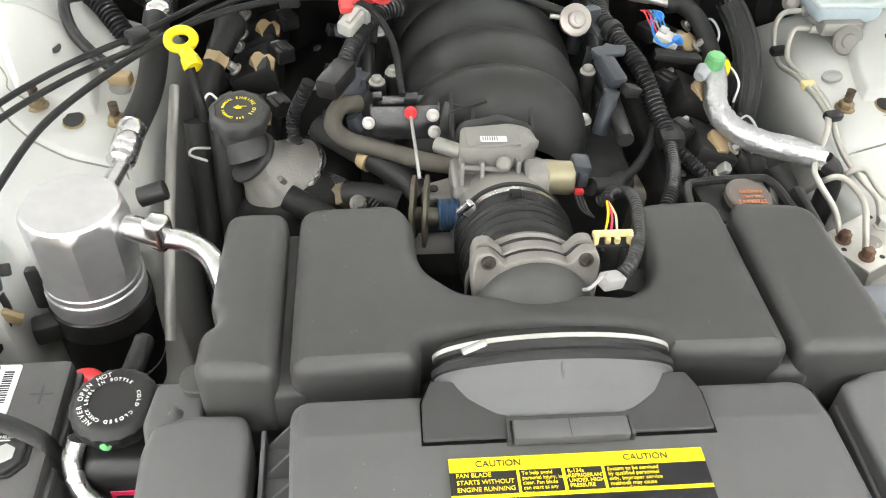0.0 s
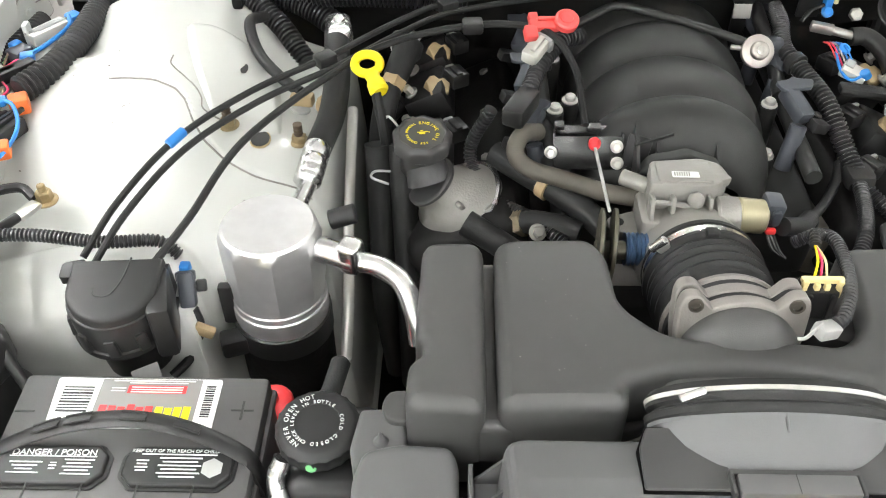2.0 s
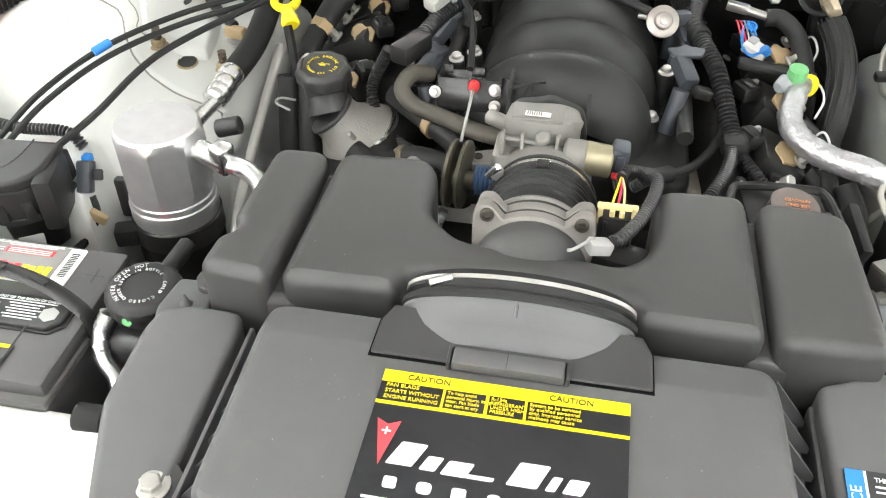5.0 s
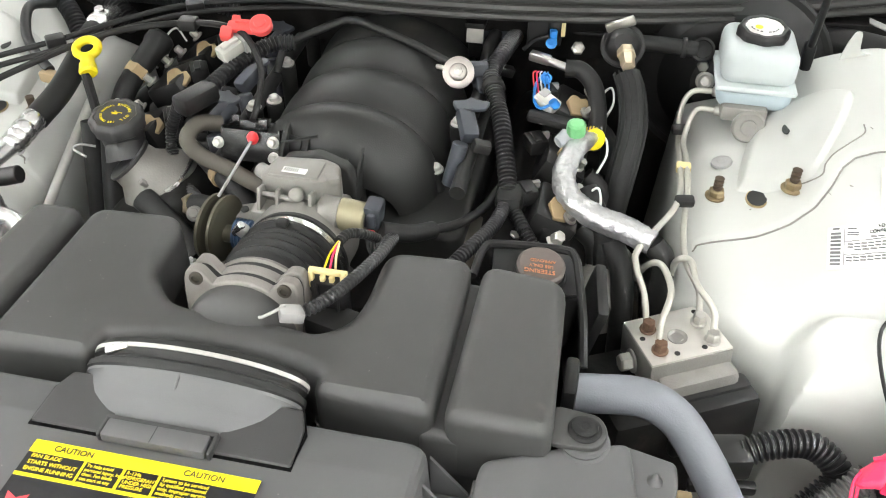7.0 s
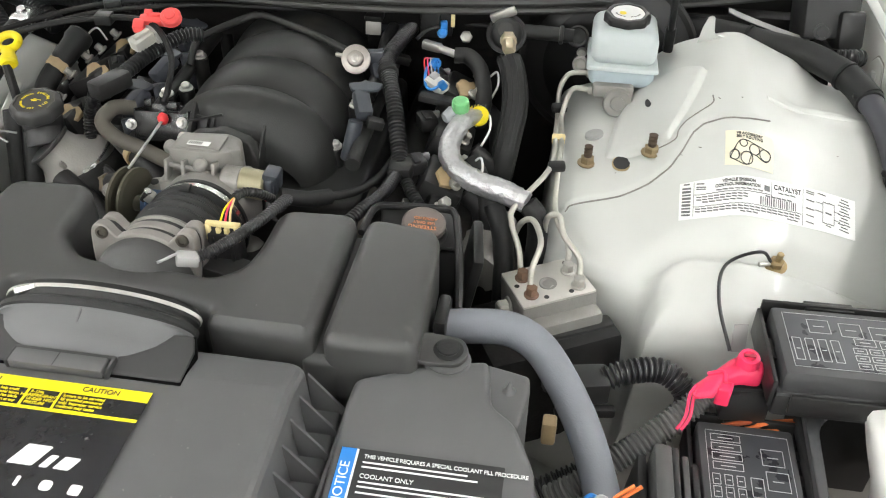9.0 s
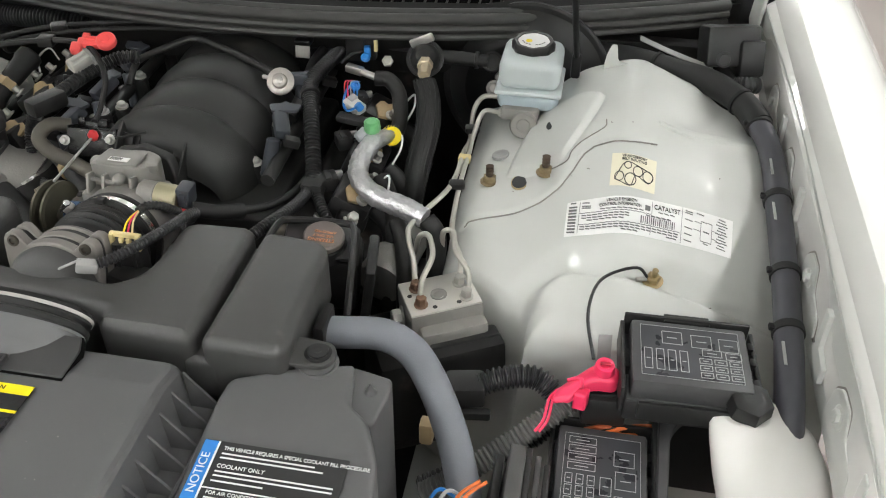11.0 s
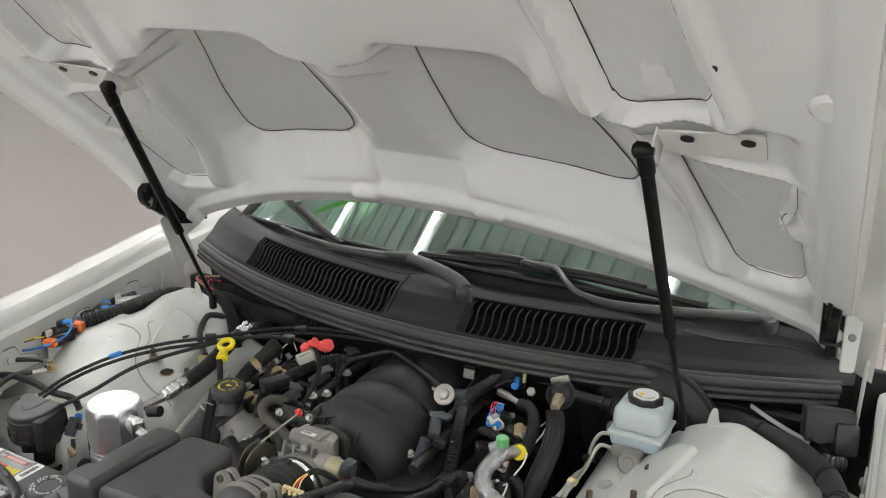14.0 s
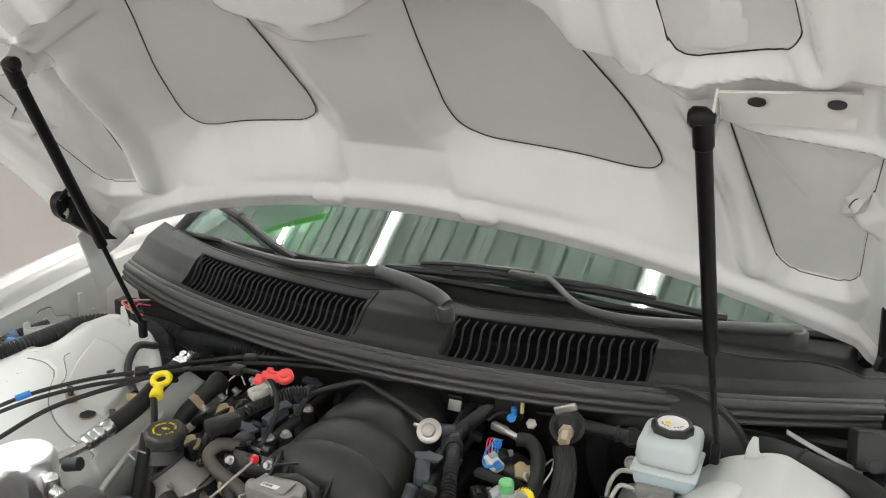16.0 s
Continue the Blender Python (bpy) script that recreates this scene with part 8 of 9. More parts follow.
bolt((0.239, 0.742, 0.762), (0.5, -0.4, 0.7), 0.007, 0.012, al, "stud", ZINC, 0.010)
part("lug", rbox((0.235, 0.755, 0.755), (0.04, 0.03, 0.03), 0.006, (0, 20, 20)), SATIN, al)
part("bracket", rbox((0.31, 0.74, 0.62), (0.06, 0.08, 0.14), 0.012), DARK, al)
for q in ([(0.30, 0.74, 0.77), (0.315, 0.71, 0.74), (0.32, 0.68, 0.66), (0.32, 0.66, 0.55)], [(0.265, 0.80, 0.79), (0.285, 0.77, 0.765), (0.295, 0.74, 0.72), (0.29, 0.72, 0.62)]):
    hose("drop_hose", q, 0.012, RUBBER, "black hose running down beside the engine", group="drop hoses")

# wheel-house ground wire and side looms
gw = thing("ground_wire", "thin black wire from a bolt on the wheel housing", "ground wire", (0.605, 0.684, 0.78))
gz = tower_z(0.605, 0.684)
bolt((0.605, 0.684, gz), (0, -0.2, 1), 0.008, 0.008, gw, "nut", BRASS, 0.012)
part("stud", rod((0.605, 0.683, gz + 0.006), (0.606, 0.68, gz + 0.020), 0.0035), BRASS, gw)
part("wire", tube([(0.60, 0.682, gz + 0.005)] + [(x, y, max(tower_z(x + d, y + e) for d in (-0.012, 0.0, 0.012) for e in (-0.02, 0.0, 0.02)) + 0.003) for x, y in ((0.585, 0.676), (0.556, 0.664), (0.541, 0.637))] + [(0.536, 0.59, 0.785), (0.546, 0.55, 0.765)], 0.0018, 8), SATIN, gw)
part("wire_crimp", rod((0.598, 0.681, gz + 0.005), (0.586, 0.678, tower_z(0.586, 0.678) + 0.004), 0.0028, seg=10), STEEL, gw)
hose("wiring_loom", [(0.425, 0.535, 0.715), (0.455, 0.545, 0.725), (0.49, 0.552, 0.725), (0.515, 0.54, 0.71), (0.51, 0.525, 0.69), (0.48, 0.505, 0.67)], 0.013, SATIN, "black corrugated loom beside the brake unit", "wiring loom", 0.0055, LOOM)
hose("wiring_loom", [(0.53, 0.52, 0.735), (0.50, 0.50, 0.715), (0.46, 0.475, 0.69), (0.42, 0.45, 0.67), (0.39, 0.44, 0.65)], 0.0125, mat("greyed_loom", (0.10, 0.10, 0.095), 0.6, var=0.15), "greyed corrugated loom to the red terminal", "wiring loom", 0.0055, LOOM)
hose("wiring_loom", [(0.52, 0.55, 0.68), (0.48, 0.52, 0.655), (0.43, 0.49, 0.64), (0.38, 0.47, 0.62)], 0.012, SATIN, "black corrugated loom low beside the radiator", "wiring loom", 0.0055, LOOM)
cn = thing("module_connector", "black multi pin connector plugged into the brake unit", "connector", (0.425, 0.53, 0.7))
part("shell", rbox((0.418, 0.532, 0.715), (0.04, 0.032, 0.028), 0.004, (0, 0, 12)), SATIN, cn)
part("lever", rbox((0.418, 0.515, 0.695), (0.06, 0.01, 0.012), 0.003, (0, 0, 8)), SATIN, cn)
part("latch", rbox((0.385, 0.49, 0.69), (0.014, 0.016, 0.03), 0.003), TAN, cn, "tan latch")
rt = thing("red_terminal_cover", "bright red rubber terminal cover", "terminal cover", (0.545, 0.53, 0.75))
RPINK = mat("glossy_pink_red_rubber", (0.80, 0.035, 0.11), 0.35, var=0.06, scale=40)
part("boot", slab(rounded([(0.507, 0.487), (0.511, 0.503), (0.524, 0.513), (0.543, 0.528), (0.566, 0.533), (0.574, 0.523), (0.568, 0.508), (0.550, 0.508), (0.533, 0.500), (0.526, 0.486)], 0.005, 3), 0.764, 0.780, 0.005, tops=lambda x, y: 0.780 - 0.42 * max(0.0, 0.545 - x)), RPINK, rt)
part("fold", tube([(0.522, 0.511, 0.770), (0.534, 0.509, 0.777), (0.536, 0.499, 0.773)], 0.002, 8), RPINK, rt)
part("knob", lathe((0.556, 0.521, 0.778), (0, -0.1, 1), [(0, 0.0115), (0.003, 0.0105), (0.009, 0.0098), (0.0115, 0.009), (0.012, 0.006), (0.0095, 0.004)], 24), RPINK, rt)
part("knob_slot", rbox((0.556, 0.520, 0.7902), (0.010, 0.0035, 0.001), 0.0003), mat("dark_red_slot", (0.3, 0.01, 0.03), 0.5), rt)
part("clip", slab(rounded([(0.528, 0.492), (0.533, 0.505), (0.545, 0.503), (0.541, 0.490)], 0.003), 0.752, 0.772, 0.003), RPINK, rt)
for d in (0, 0.004):
    part("tail", tube([(0.512 + d, 0.50, 0.765), (0.506 + d, 0.49, 0.762), (0.503 + d, 0.474, 0.75), (0.496 + d, 0.465, 0.742)], 0.0015, 6), RPINK, rt)


# Black label film lightened to grey for the glare on it.
FUSELAB = mat("dark_label_with_glare", (0.04, 0.041, 0.046), 0.28, var=0.25, scale=40, bump=0.05, bscale=60, dirt=0.3, dirtcol=(0.14, 0.14, 0.15))
BOXM = mat("scuffed_lid_plastic", (0.05, 0.05, 0.052), 0.42, var=0.1, scale=30, bump=0.06, bscale=900, dirt=0.2, dirtcol=(0.11, 0.11, 0.11))


def fuse_box(c, size, rot, lab, name, cells):
    f = thing("fuse_box", lab, "fuse box", (c[0], c[1], c[2] - size[2]), "fuse boxes")
    m = pose(*c, *rot)
    w, d, h = size

    def bx(cc, s, bev):
        q = rbox(cc, s, bev)
        q.transform(m)
        return q
    part("base", bx((0, 0, -h * 0.75), (w * 1.08, d * 1.08, h * 0.5), 0.004), SATIN, f)
    part("lid", bx((0, 0, -h * 0.25), (w, d, h * 0.5), 0.004), BOXM, f)
    part("rim", bx((0, 0, -h * 0.5), (w * 1.05, d * 1.05, 0.005), 0.001), BOXM, f)
    part("side_rail", bx((w * 0.565, 0, -h * 0.45), (0.004, d * 1.1, h * 0.6), 0.001), SATIN, f)
    part("side_rail", bx((-w * 0.565, 0, -h * 0.45), (0.004, d * 1.1, h * 0.6), 0.001), SATIN, f)
    part("rear_rail", bx((0, d * 0.58, -h * 0.3), (w * 1.1, 0.004, h * 0.6), 0.001), SATIN, f)
    part("front_rail", bx((w * 0.05, -d * 0.57, -h * 0.62), (w * 0.95, 0.004, h * 0.4), 0.001), SATIN, f)
    part("rear_tab", bx((0, d * 0.6, -h * 0.08), (w * 0.4, 0.012, 0.004), 0.001), SATIN, f)
    for q in (-0.28, 0.05, 0.3):
        part("tooth", bx((w * 0.535, d * q, -h * 0.18), (0.006, 0.010, 0.008), 0.001), SATIN, f)
    lbm = part("label", slab(rounded([(-w * 0.42, -d * 0.4), (w * 0.42, -d * 0.4), (w * 0.42, d * 0.4), (-w * 0.42, d * 0.4)], 0.002), 0.0, 0.0005, 0, m), FUSELAB, f, "dark printed fuse diagram")
    b = None
    for x, y, bw, bh in cells:
        t = 0.0006
        b = bars([(x * w, y * d + bh * d / 2, bw * w, t), (x * w, y * d - bh * d / 2, bw * w, t), (x * w - bw * w / 2, y * d, t, bh * d), (x * w + bw * w / 2, y * d, t, bh * d), (x * w, y * d, bw * w * 0.5, 0.0008)], m @ pose(0, 0, 0.0005), b, h=0.0002)
    b = bars([(0, d * 0.4, w * 0.84, 0.0004), (0, -d * 0.4, w * 0.84, 0.0004), (w * 0.42, 0, 0.0004, d * 0.8), (-w * 0.42, 0, 0.0004, d * 0.8)], m @ pose(0, 0, 0.0005), b, h=0.0002)
    part("print", b, mat("pale_grey_ink", (0.5, 0.5, 0.5), 0.5), lbm)
    for sx in (-1, 1):
        part("latch", bx((sx * w * 0.52, 0, -h * 0.4), (0.008, d * 0.3, h * 0.3), 0.002), SATIN, f)
    return f


fuse_box((0.635, 0.536, 0.803), (0.112, 0.088, 0.052), (-1, 0, 1.5), "large black fuse box with a printed lid", "a",
         [(-0.15, 0.22, 0.17, 0.2), (0.10, 0.2, 0.17, 0.2), (0.33, 0.18, 0.16, 0.2), (0.18, 0.03, 0.16, 0.1), (0.36, 0.01, 0.13, 0.1)] + [(0.12 + 0.125 * i, -0.1 - 0.11 * j, 0.1, 0.075) for i in range(3) for j in range(3)] + [(-0.36 + 0.1 * i, -0.14, 0.065, 0.32) for i in range(4)])
fuse_box((0.563, 0.442, 0.722), (0.087, 0.112, 0.06), (0, 0, 0), "smaller black fuse box with a printed lid", "b",
         [(-0.22, 0.33 - 0.095 * i, 0.3, 0.07) for i in range(4)] + [(0.24, 0.18, 0.22, 0.16), (0.26, -0.05, 0.22, 0.18), (0.05, -0.13, 0.12, 0.18), (0.19, -0.3, 0.09, 0.17), (0.34, -0.3, 0.09, 0.17), (0.06, -0.34, 0.12, 0.16)] + [(-0.35 + 0.12 * i, -0.09 - 0.12 * j, 0.075, 0.1) for i in range(3) for j in range(3)])
OLDRED = mat("brown_orange_wire", (0.42, 0.09, 0.03), 0.5, var=0.15)
rl = thing("relay_block", "small black relay block with orange wires", "relay", (0.57, 0.52, 0.7))
part("relay", rbox((0.560, 0.516, 0.738), (0.044, 0.026, 0.036), 0.003, (0, 0, 5)), SATIN, rl)
part("relay_top", rbox((0.560, 0.518, 0.757), (0.034, 0.020, 0.006), 0.002, (0, 0, 5)), SATIN, rl)
part("tab", rbox((0.556, 0.566, 0.768), (0.014, 0.002, 0.03), 0.0005, (-15, 0, 10)), GREYP, rl)
for i in range(7):
    part("wire", tube([(0.545, 0.501 + 0.003 * (i % 3), 0.708 + 0.003 * (i // 3)), (0.565, 0.504 + 0.004 * math.sin(i * 2.1), 0.715 + 0.004 * math.cos(i * 2.1)), (0.585, 0.507 + 0.005 * math.sin(i * 2.1 + 2), 0.714 + 0.005 * math.cos(i * 2.1 + 2)), (0.612, 0.511 + 0.003 * (i % 3), 0.712 + 0.003 * (i // 3))], 0.0024, 6), ORANGE if i % 3 else OLDRED, rl)
wt = thing("washer_bottle", "white plastic washer bottle neck with a black hex plug", "washer bottle", (0.69, 0.42, 0.65))
b = bmesh.new()
rings = []
for z, cx, cy, rx, ry in ((0.55, 0.745, 0.43, 0.052, 0.075), (0.66, 0.738, 0.435, 0.054, 0.075), (0.70, 0.729, 0.447, 0.054, 0.068), (0.735, 0.717, 0.462, 0.054, 0.056), (0.755, 0.708, 0.475, 0.050, 0.045), (0.768, 0.699, 0.484, 0.043, 0.035), (0.776, 0.692, 0.490, 0.034, 0.026), (0.779, 0.688, 0.493, 0.022, 0.019)):
    rings.append([b.verts.new((cx + rx * (abs(math.cos(a)) ** 0.75) * (1 if math.cos(a) > 0 else -1), cy + ry * (abs(math.sin(a)) ** 0.75) * (1 if math.sin(a) > 0 else -1), z)) for a in span(0, 2 * math.pi, 49)[:-1]])
for p, q in zip(rings, rings[1:]):
    for i in range(48):
        b.faces.new((p[i - 1], p[i], q[i], q[i - 1]))
b.faces.new(rings[-1])
b.faces.new(rings[0][::-1])
part("bottle", b, mat("white_bottle_plastic", (0.72, 0.71, 0.68), 0.4, var=0.04, scale=20, dirt=0.12, dirtcol=(0.5, 0.48, 0.44)), wt, smooth=60)
part("plug", lathe((0.688, 0.494, 0.782), (0.1, -0.1, 1), [(0, 0.019), (0.002, 0.0225), (0.016, 0.0205), (0.0185, 0.016), (0.019, 0.010)], 6), SATIN, wt, "black hex plug")
part("plug_ring", lathe((0.6875, 0.4945, 0.776), (0.1, -0.1, 1), [(0, 0.0175), (0.003, 0.0185), (0.0045, 0.017), (0.006, 0.0185), (0.009, 0.017)], 28), SATIN, wt)
part("mark", lathe((0.6775, 0.463, 0.7665), (-0.2, -0.5, 1), [(0, 0.0036), (0.0012, 0.0036)], 14), INK, wt)
hb = thing("headlamp_bracket", "black bracket with a round opening", "bracket", (0.635, 0.43, 0.65))
arc = [(0.676 + 0.050 * math.cos(a), 0.480 + 0.052 * math.sin(a)) for a in span(math.pi / 2, math.pi, 12)]
part("plate", slab([(0.611, 0.36), (0.617, 0.545), (0.715, 0.55), (0.715, 0.532)] + arc + [(0.620, 0.36)], 0.722, 0.733, 0.002), BOXM, hb)
# Walls coloured black to give the shade inside the round opening.
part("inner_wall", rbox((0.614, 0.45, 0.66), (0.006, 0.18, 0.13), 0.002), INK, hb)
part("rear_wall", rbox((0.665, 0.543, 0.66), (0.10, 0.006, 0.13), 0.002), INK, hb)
part("lower_plate", rbox((0.64, 0.42, 0.60), (0.07, 0.12, 0.01), 0.002), PLASTIC, hb)
fs = thing("fan_shroud_box", "dark ribbed plastic housing beside the radiator", "housing", (0.475, 0.37, 0.6))
part("shell", rbox((0.478, 0.40, 0.69), (0.016, 0.09, 0.11), 0.003, (0, 6, 0)), PLASTIC, fs)
part("shell_edge", rbox((0.462, 0.40, 0.68), (0.008, 0.085, 0.10), 0.002, (0, 6, 0)), SATIN, fs)
for i in range(3):
    part("rib", rbox((0.494 + 0.009 * i, 0.40, 0.70 - 0.004 * i), (0.006, 0.088 - 0.01 * i, 0.085), 0.0015), SATIN if i != 1 else PLASTIC, fs)
for m_, d in ((ORANGE, 0.0), (ORANGE, 0.006), (BLUE, -0.02), (GREYP, -0.012)):
    solo("loose_wire", tube([(0.43 + d, 0.36, 0.745), (0.44 + d, 0.372, 0.755), (0.455 + d, 0.38, 0.765 if m_ is ORANGE else 0.735)], 0.0018, 6), m_, "short loose coloured wire by the radiator", "wire", "loose wires")

# conduit along the fender and hoses at the corner
cd = thing("fender_conduit", "thick dark conduit along the fender with clips", "conduit", (0.745, 0.7, 0.8))
part("pipe", tube([(0.726, 0.93, 0.846), (0.736, 0.90, 0.838), (0.742, 0.86, 0.828), (0.742, 0.78, 0.815), (0.740, 0.68, 0.802), (0.735, 0.58, 0.788), (0.73, 0.50, 0.768), (0.725, 0.45, 0.74)], 0.0145, 18), mat("dark_grey_conduit", (0.05, 0.05, 0.06), 0.45, var=0.12), cd)
for y, z, x in ((0.925, 0.845, 0.728), (0.80, 0.818, 0.742), (0.68, 0.802, 0.740), (0.60, 0.791, 0.736)):
    part("band", lathe((x, y + 0.005, z), (0, -1, -0.1), [(0, 0.0155), (0.0005, 0.0165), (0.010, 0.0165), (0.0105, 0.0155)], 20), RUBBER, cd)
    part("band_tail", rbox((x - 0.017, y, z + 0.004), (0.006, 0.008, 0.005), 0.001), RUBBER, cd)
for y, z, x in ((0.84, 0.839, 0.739), (0.765, 0.826, 0.737), (0.56, 0.798, 0.730)):
    part("print", rbox((x - 0.004, y, z), (0.003, 0.03, 0.0008), 0.0, (6, 0, 0)), GREYINK, cd)
ch = thing("corner_hose", "thick black hose under the cowl corner", "hose", (0.62, 1.05, 0.85))
part("hose", tube([(0.50, 1.10, 0.842), (0.56, 1.085, 0.848), (0.62, 1.05, 0.852), (0.665, 1.02, 0.855), (0.700, 0.985, 0.853), (0.718, 0.955, 0.849), (0.728, 0.925, 0.845)], 0.0175, 18), RUBBER, ch)
for q, d in (((0.598, 1.064, 0.851), (1, -0.6, 0)), ((0.706, 0.975, 0.852), (0.55, -0.8, -0.1))):
    part("tie", lathe(q, d, [(0, 0.0178), (0.0005, 0.019), (0.005, 0.019), (0.0055, 0.0178)], 24), BLACKP, ch)
part("branch", tube([(0.700, 1.00, 0.862), (0.716, 0.995, 0.866), (0.73, 1.0, 0.864)], 0.011, 14, pitch=0.005), SATIN, ch)
solo("trim_strip", sheet(span(0, 1, 14), (-1, 1), lambda k, j: (0.575 + 0.10 * k, 1.105 - 0.075 * k + 0.02 * k * k + 0.0035 * j, 0.872 - 0.012 * k + 0.002 * j), 0.002), GREYP, "narrow pale painted edge behind the hoses", "trim strip")
cb = thing("corner_box", "dark plastic box below the cowl corner", "plastic box", (0.68, 1.10, 0.85))
part("shell", rbox((0.695, 1.085, 0.880), (0.075, 0.05, 0.055), 0.006, (-20, 0, 12)), SATIN, cb)
part("shell_step", rbox((0.722, 1.075, 0.868), (0.035, 0.045, 0.05), 0.006, (-20, 0, 12)), SATIN, cb)
part("boss", lathe((0.688, 1.052, 0.873), (0, -1, 0.35), [(0, 0.011), (0.002, 0.011), (0.002, 0.008), (0.0035, 0.0075), (0.0035, 0.004)], 20), SATIN, cb)
part("duct", rod((0.69, 1.07, 0.845), (0.705, 1.04, 0.835), 0.014), RUBBER, cb)
# Added black fillers: they hide the floor and stand for corner shade.
part("corner_apron", rbox((0.725, 1.25, 0.71), (0.10, 0.02, 0.42), 0.004), BLACKP, car, "added black filler for the dark corner under the cowl")
part("corner_apron", rbox((-0.69, 1.185, 0.58), (0.18, 0.02, 0.38), 0.004), BLACKP, car, "added black filler for the dark corner under the cowl")

# radiator support hardware
for sgn, pts in ((-1, ((-0.507, 0.318),)), (1, ((0.437, 0.318), (0.50, 0.30)))):
    for x, y in pts:
        z = 0.7255
        hw = thing("support_bolt", "rusty bolt and plate on the radiator support", "bolt", (x, y, z), "support bolts")
        part("plate", slab(rounded([(x - 0.05, y - 0.03), (x + 0.05, y - 0.03), (x + 0.04, y + 0.012), (x - 0.04, y + 0.012)], 0.006), z, z + 0.002, 0), PAINT_IN, hw)
        bolt((x, y - 0.004, z + 0.002), (0, 0, 1), 0.008, 0.007, hw, "bolt_head", RUST, 0.014)
for x, y, z in ((0.243, 0.245, 0.804), (-0.236, 0.255, 0.79)):
    sb = thing("cover_bolt", "white flanged bolt sunk in the radiator cover", "bolt", (x, y, z), "cover bolts")
    part("well", lathe((x, y, z - 0.003), (0, -0.08, 1), [(0, 0.021), (0.006, 0.022)], 28), INK, sb)
    bolt((x, y, z + 0.002), (0, -0.05, 1), 0.008, 0.006, sb, "head", STEEL, 0.0135)

# ---- labels on the air cleaner and radiator cover ----
lz = 0.8505
lm = pose(-0.0045, 0.285, lz, -1.1, 0, 0)
wl = thing("warning_label", "black and yellow warning label with white script", "label", (0, 0.285, lz))
part("film", slab(rounded([(-0.084, -0.055), (0.084, -0.05), (0.084, 0.055), (-0.084, 0.053)], 0.002), 0, 0.0006, 0, lm), BLACKLAB, wl)
part("band", bars([(0, 0.0495, 0.168, 0.0105), (0, 0.026, 0.168, 0.0028), (-0.040, 0.038, 0.0018, 0.022), (-0.0105, 0.038, 0.0022, 0.022), (0.0155, 0.038, 0.0018, 0.022)], lm @ pose(0, 0, 0.0006), h=0.0003), YELLOW, wl, "yellow bands")
for txt, x in (("CAUTION", -0.052), ("CAUTION", 0.045)):
    words(txt, 0.0066, lm @ pose(x, 0.0495, 0.0011), INK, wl)
for lines, x, sz in ((("FAN BLADE", "STARTS WITHOUT", "ENGINE RUNNING"), -0.080, 0.0044), (("To help avoid", "personal injury, keep", "clear. Fan blade", "can start at any", "time"), -0.0378, 0.0036), (("R-134a", "REFRIGERANT", "UNDER HIGH", "PRESSURE"), -0.008, 0.0038), (("System to be serviced", "by qualified personnel", "only. Improper service", "methods may cause", "personal injury."), 0.018, 0.0038)):
    for i, t in enumerate(lines):
        words(t, sz, lm @ pose(x, 0.0415 - i * (0.0052 if len(lines) == 3 else 0.0036), 0.0008), YELLOW, wl, align="LEFT")
# emblem and script as plain shapes
part("emblem", slab([(-0.079, 0.012), (-0.071, 0.008), (-0.063, 0.012), (-0.0705, -0.024)], 0.0006, 0.001, 0, lm), mat("label_red", (0.65, 0.05, 0.06), 0.4), wl, "red arrowhead emblem")
part("emblem_star", bars([(-0.071, 0.0025, 0.006, 0.0012), (-0.071, 0.0025, 0.0012, 0.006)], lm @ pose(0, 0, 0.001)), WHITEINK, wl)
def slanted(pts, dx, k=0.42):
    return [(dx + x + k * y, y) for x, y in pts]


for dx, w, lo, hi in ((-0.057, 0.017, -0.022, -0.004), (-0.035, 0.010, -0.023, -0.012), (-0.021, 0.016, -0.024, -0.013), (-0.005, 0.017, -0.024, -0.021), (0.020, 0.019, -0.024, -0.006), (0.044, 0.006, -0.024, -0.013), (0.0545, 0.012, -0.024, -0.013)):
    part("script_mark", slab(rounded(slanted([(0, lo), (w, lo), (w, hi), (0, hi)], dx), 0.0014), 0.0006, 0.001, 0, lm), WHITEINK, wl)
for i in range(7):
    x, y = -0.060 + 0.0215 * i, -0.0355 - 0.0005 * i
    w = (0.0085, 0.0095, 0.009, 0.0085, 0.003, 0.009, 0.0085)[i]
    part("block_mark", slab(rounded([(x - w / 2, y - 0.0042), (x + w / 2, y - 0.0042), (x + w / 2, y + 0.0042), (x - w / 2, y + 0.0042)], 0.002 if i % 2 == 0 else 0.0035), 0.0006, 0.001, 0, lm), WHITEINK, wl)
part("print", bars([(-0.066, -0.048, 0.018, 0.0018)], lm @ pose(0, 0, 0.0006), h=0.0004), WHITEINK, wl)
nz = 0.8127
nm = pose(0.288, 0.309, nz, 4.57, 0, 0)
nl = thing("notice_label", "black coolant notice label with a blue band", "label", (0.291, 0.301, nz))
part("film", slab(rounded([(-0.063, -0.032), (0.063, -0.032), (0.063, 0.032), (-0.063, 0.032)], 0.0015), 0, 0.0006, 0, nm), INK, nl)
part("band", bars([(-0.0565, 0, 0.012, 0.063)], nm @ pose(0, 0, 0.0006), h=0.0003), BLUE, nl, "blue band")
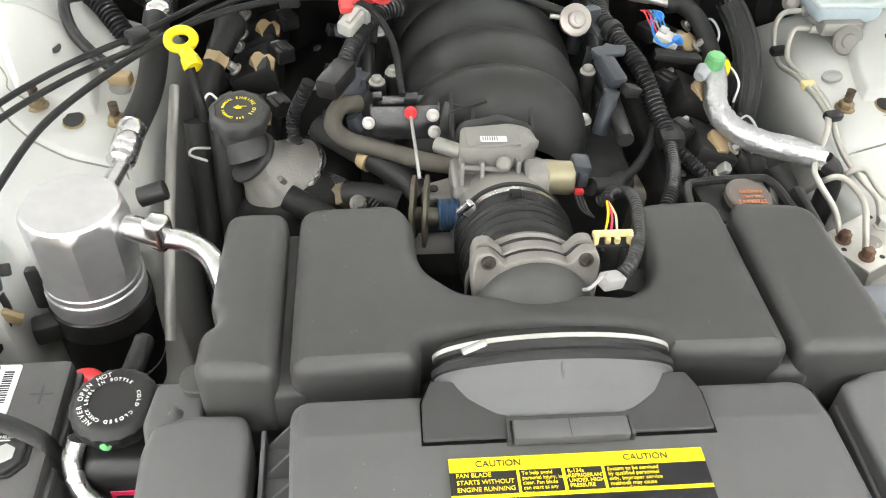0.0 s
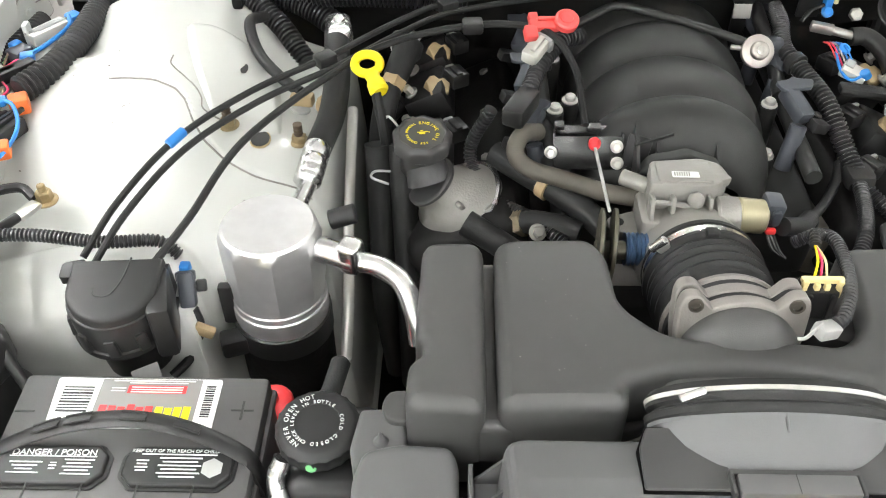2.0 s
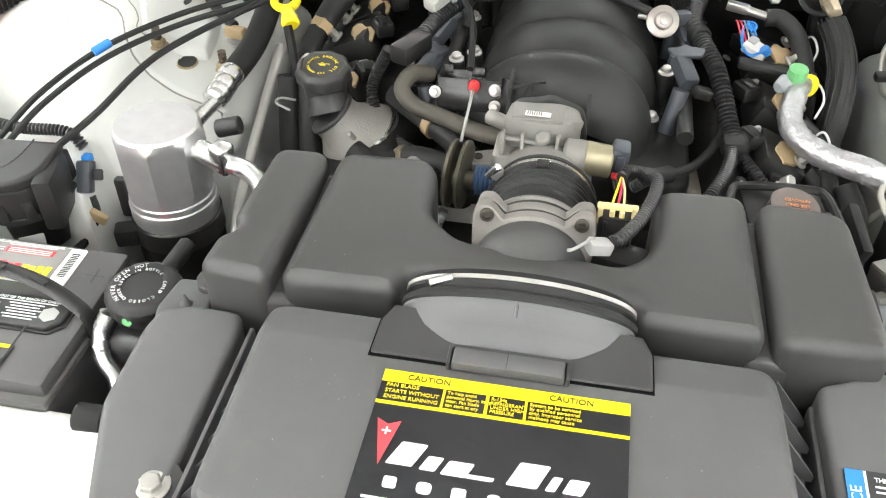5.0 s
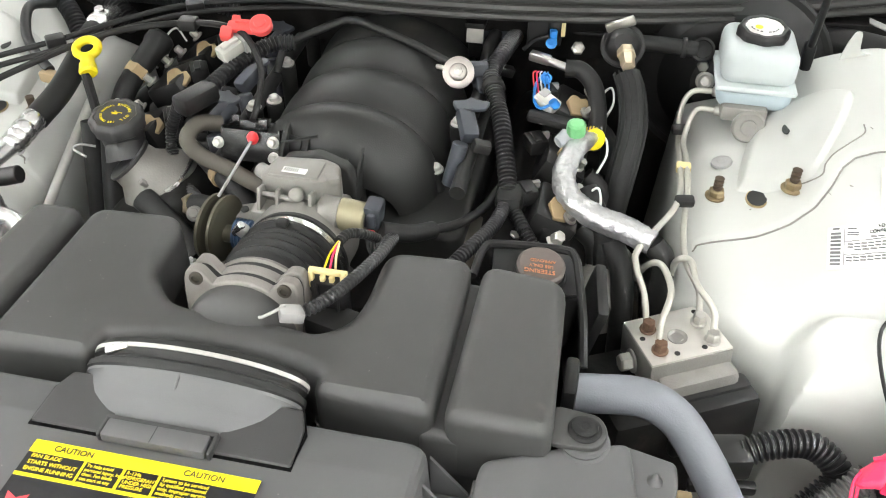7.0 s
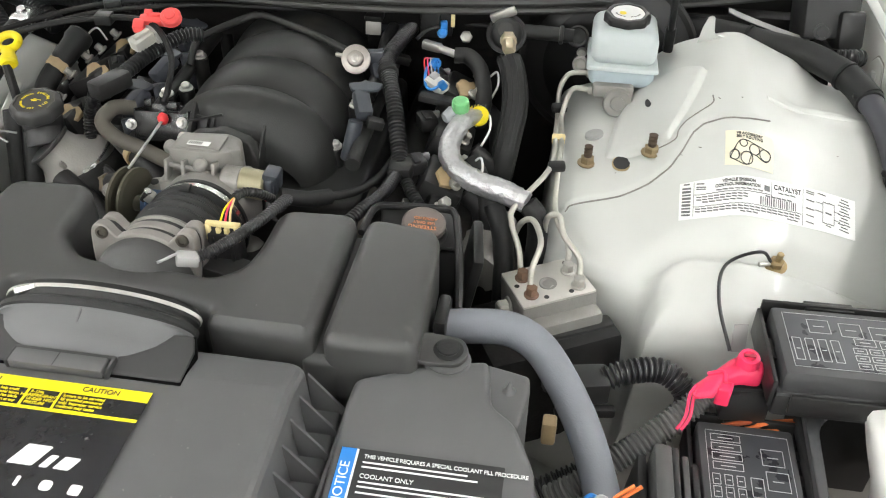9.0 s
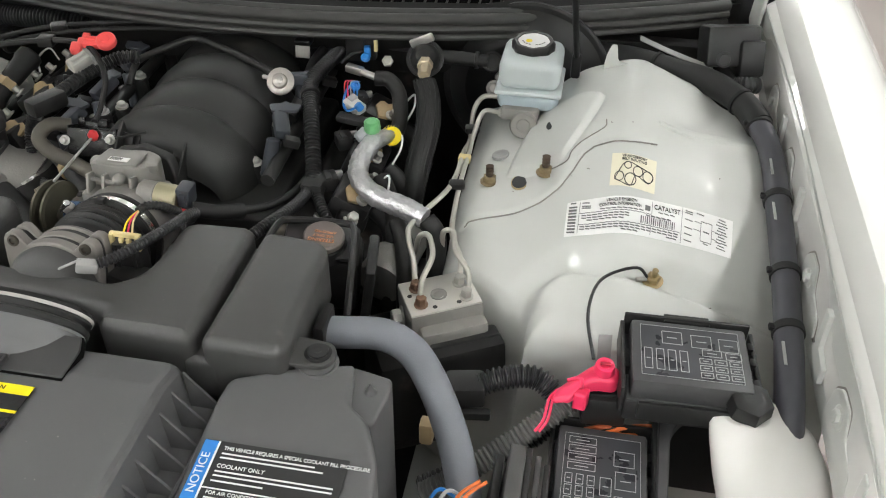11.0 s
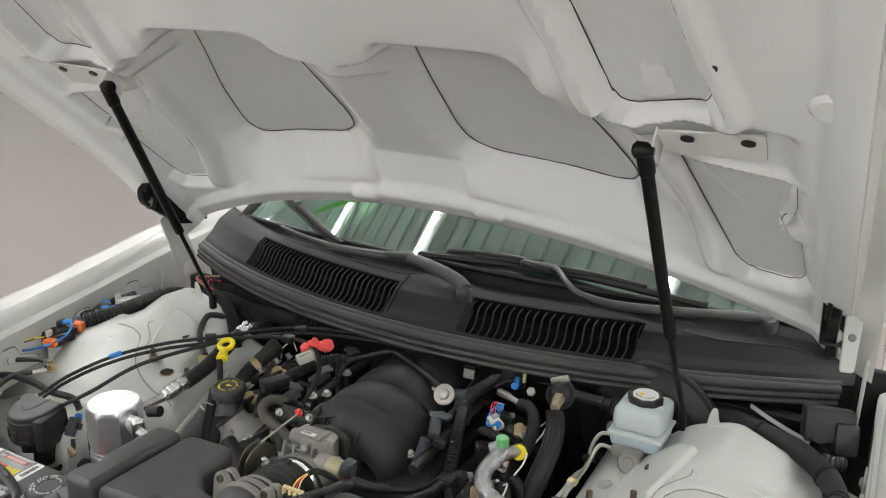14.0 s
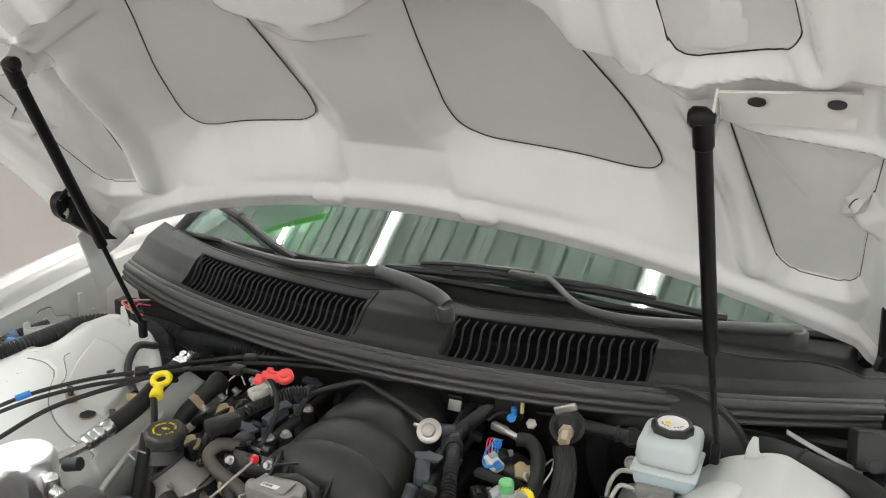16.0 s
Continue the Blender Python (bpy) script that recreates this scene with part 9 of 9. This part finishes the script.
part("line", bars([(-0.0497, 0, 0.0018, 0.063), (0.006, -0.0125, 0.112, 0.0012)], nm @ pose(0, 0, 0.0006), h=0.0003), WHITEINK, nl)
words("NOTICE", 0.0105, nm @ pose(-0.0565, 0.0, 0.0011, 0, 0, 90), WHITEINK, nl)
words("THIS VEHICLE REQUIRES A SPECIAL COOLANT FILL PROCEDURE", 0.0047, nm @ pose(-0.044, 0.0255, 0.0008), WHITEINK, nl, align="LEFT", spacing=0.92)
words("COOLANT ONLY", 0.0052, nm @ pose(-0.044, 0.0085, 0.0008), WHITEINK, nl, align="LEFT")
words("FOR AIR CONDITIONED VEHICLES ONLY", 0.0046, nm @ pose(-0.044, -0.0165, 0.0008), WHITEINK, nl, align="LEFT")
part("print", bars([(-0.004, 0.0205, 0.08, 0.0014), (0.0, 0.0165, 0.088, 0.0014), (0.006, 0.0035, 0.10, 0.0014), (0.006, -0.0005, 0.10, 0.0014), (-0.022, -0.0055, 0.044, 0.0014), (0.006, -0.021, 0.10, 0.0013), (-0.012, -0.0245, 0.064, 0.0013), (-0.03, -0.029, 0.028, 0.0013), (0.012, -0.0285, 0.018, 0.0013), (0.034, -0.0285, 0.022, 0.0013)], nm @ pose(0, 0, 0.0006), h=0.0003), WHITEINK, nl)

# dust and grit on the plastic covers
rd = random.Random(21)
dust = bmesh.new()
for k in range(150):
    if k % 2:
        x, y = rd.choice((-1, 1)) * rd.uniform(0.115, 0.262), rd.uniform(0.432, 0.598)
        if 0.19 < abs(x) < 0.212:
            continue
        z = (0.842 if abs(x) < 0.2 else 0.838) + 0.03 * (0.52 - y)
    else:
        x, y = rd.uniform(-0.17, 0.17), rd.uniform(0.23, 0.345)
        z = 0.848 + 0.02 * (0.31 - y)
        if abs(x) < 0.09 and y < 0.345:
            continue
    r = rd.uniform(0.0002, 0.0006)
    rbox((x, y, z + 0.0001), (r * rd.uniform(1, 2.5), r, 0.0003), 0.0, (0, 0, rd.uniform(0, 180)), bm=dust)
solo("dust_specks", dust, mat("pale_dust", (0.20, 0.19, 0.18), 0.8), "scattered pale grit on the black plastic covers", "dust", kind="stuff")
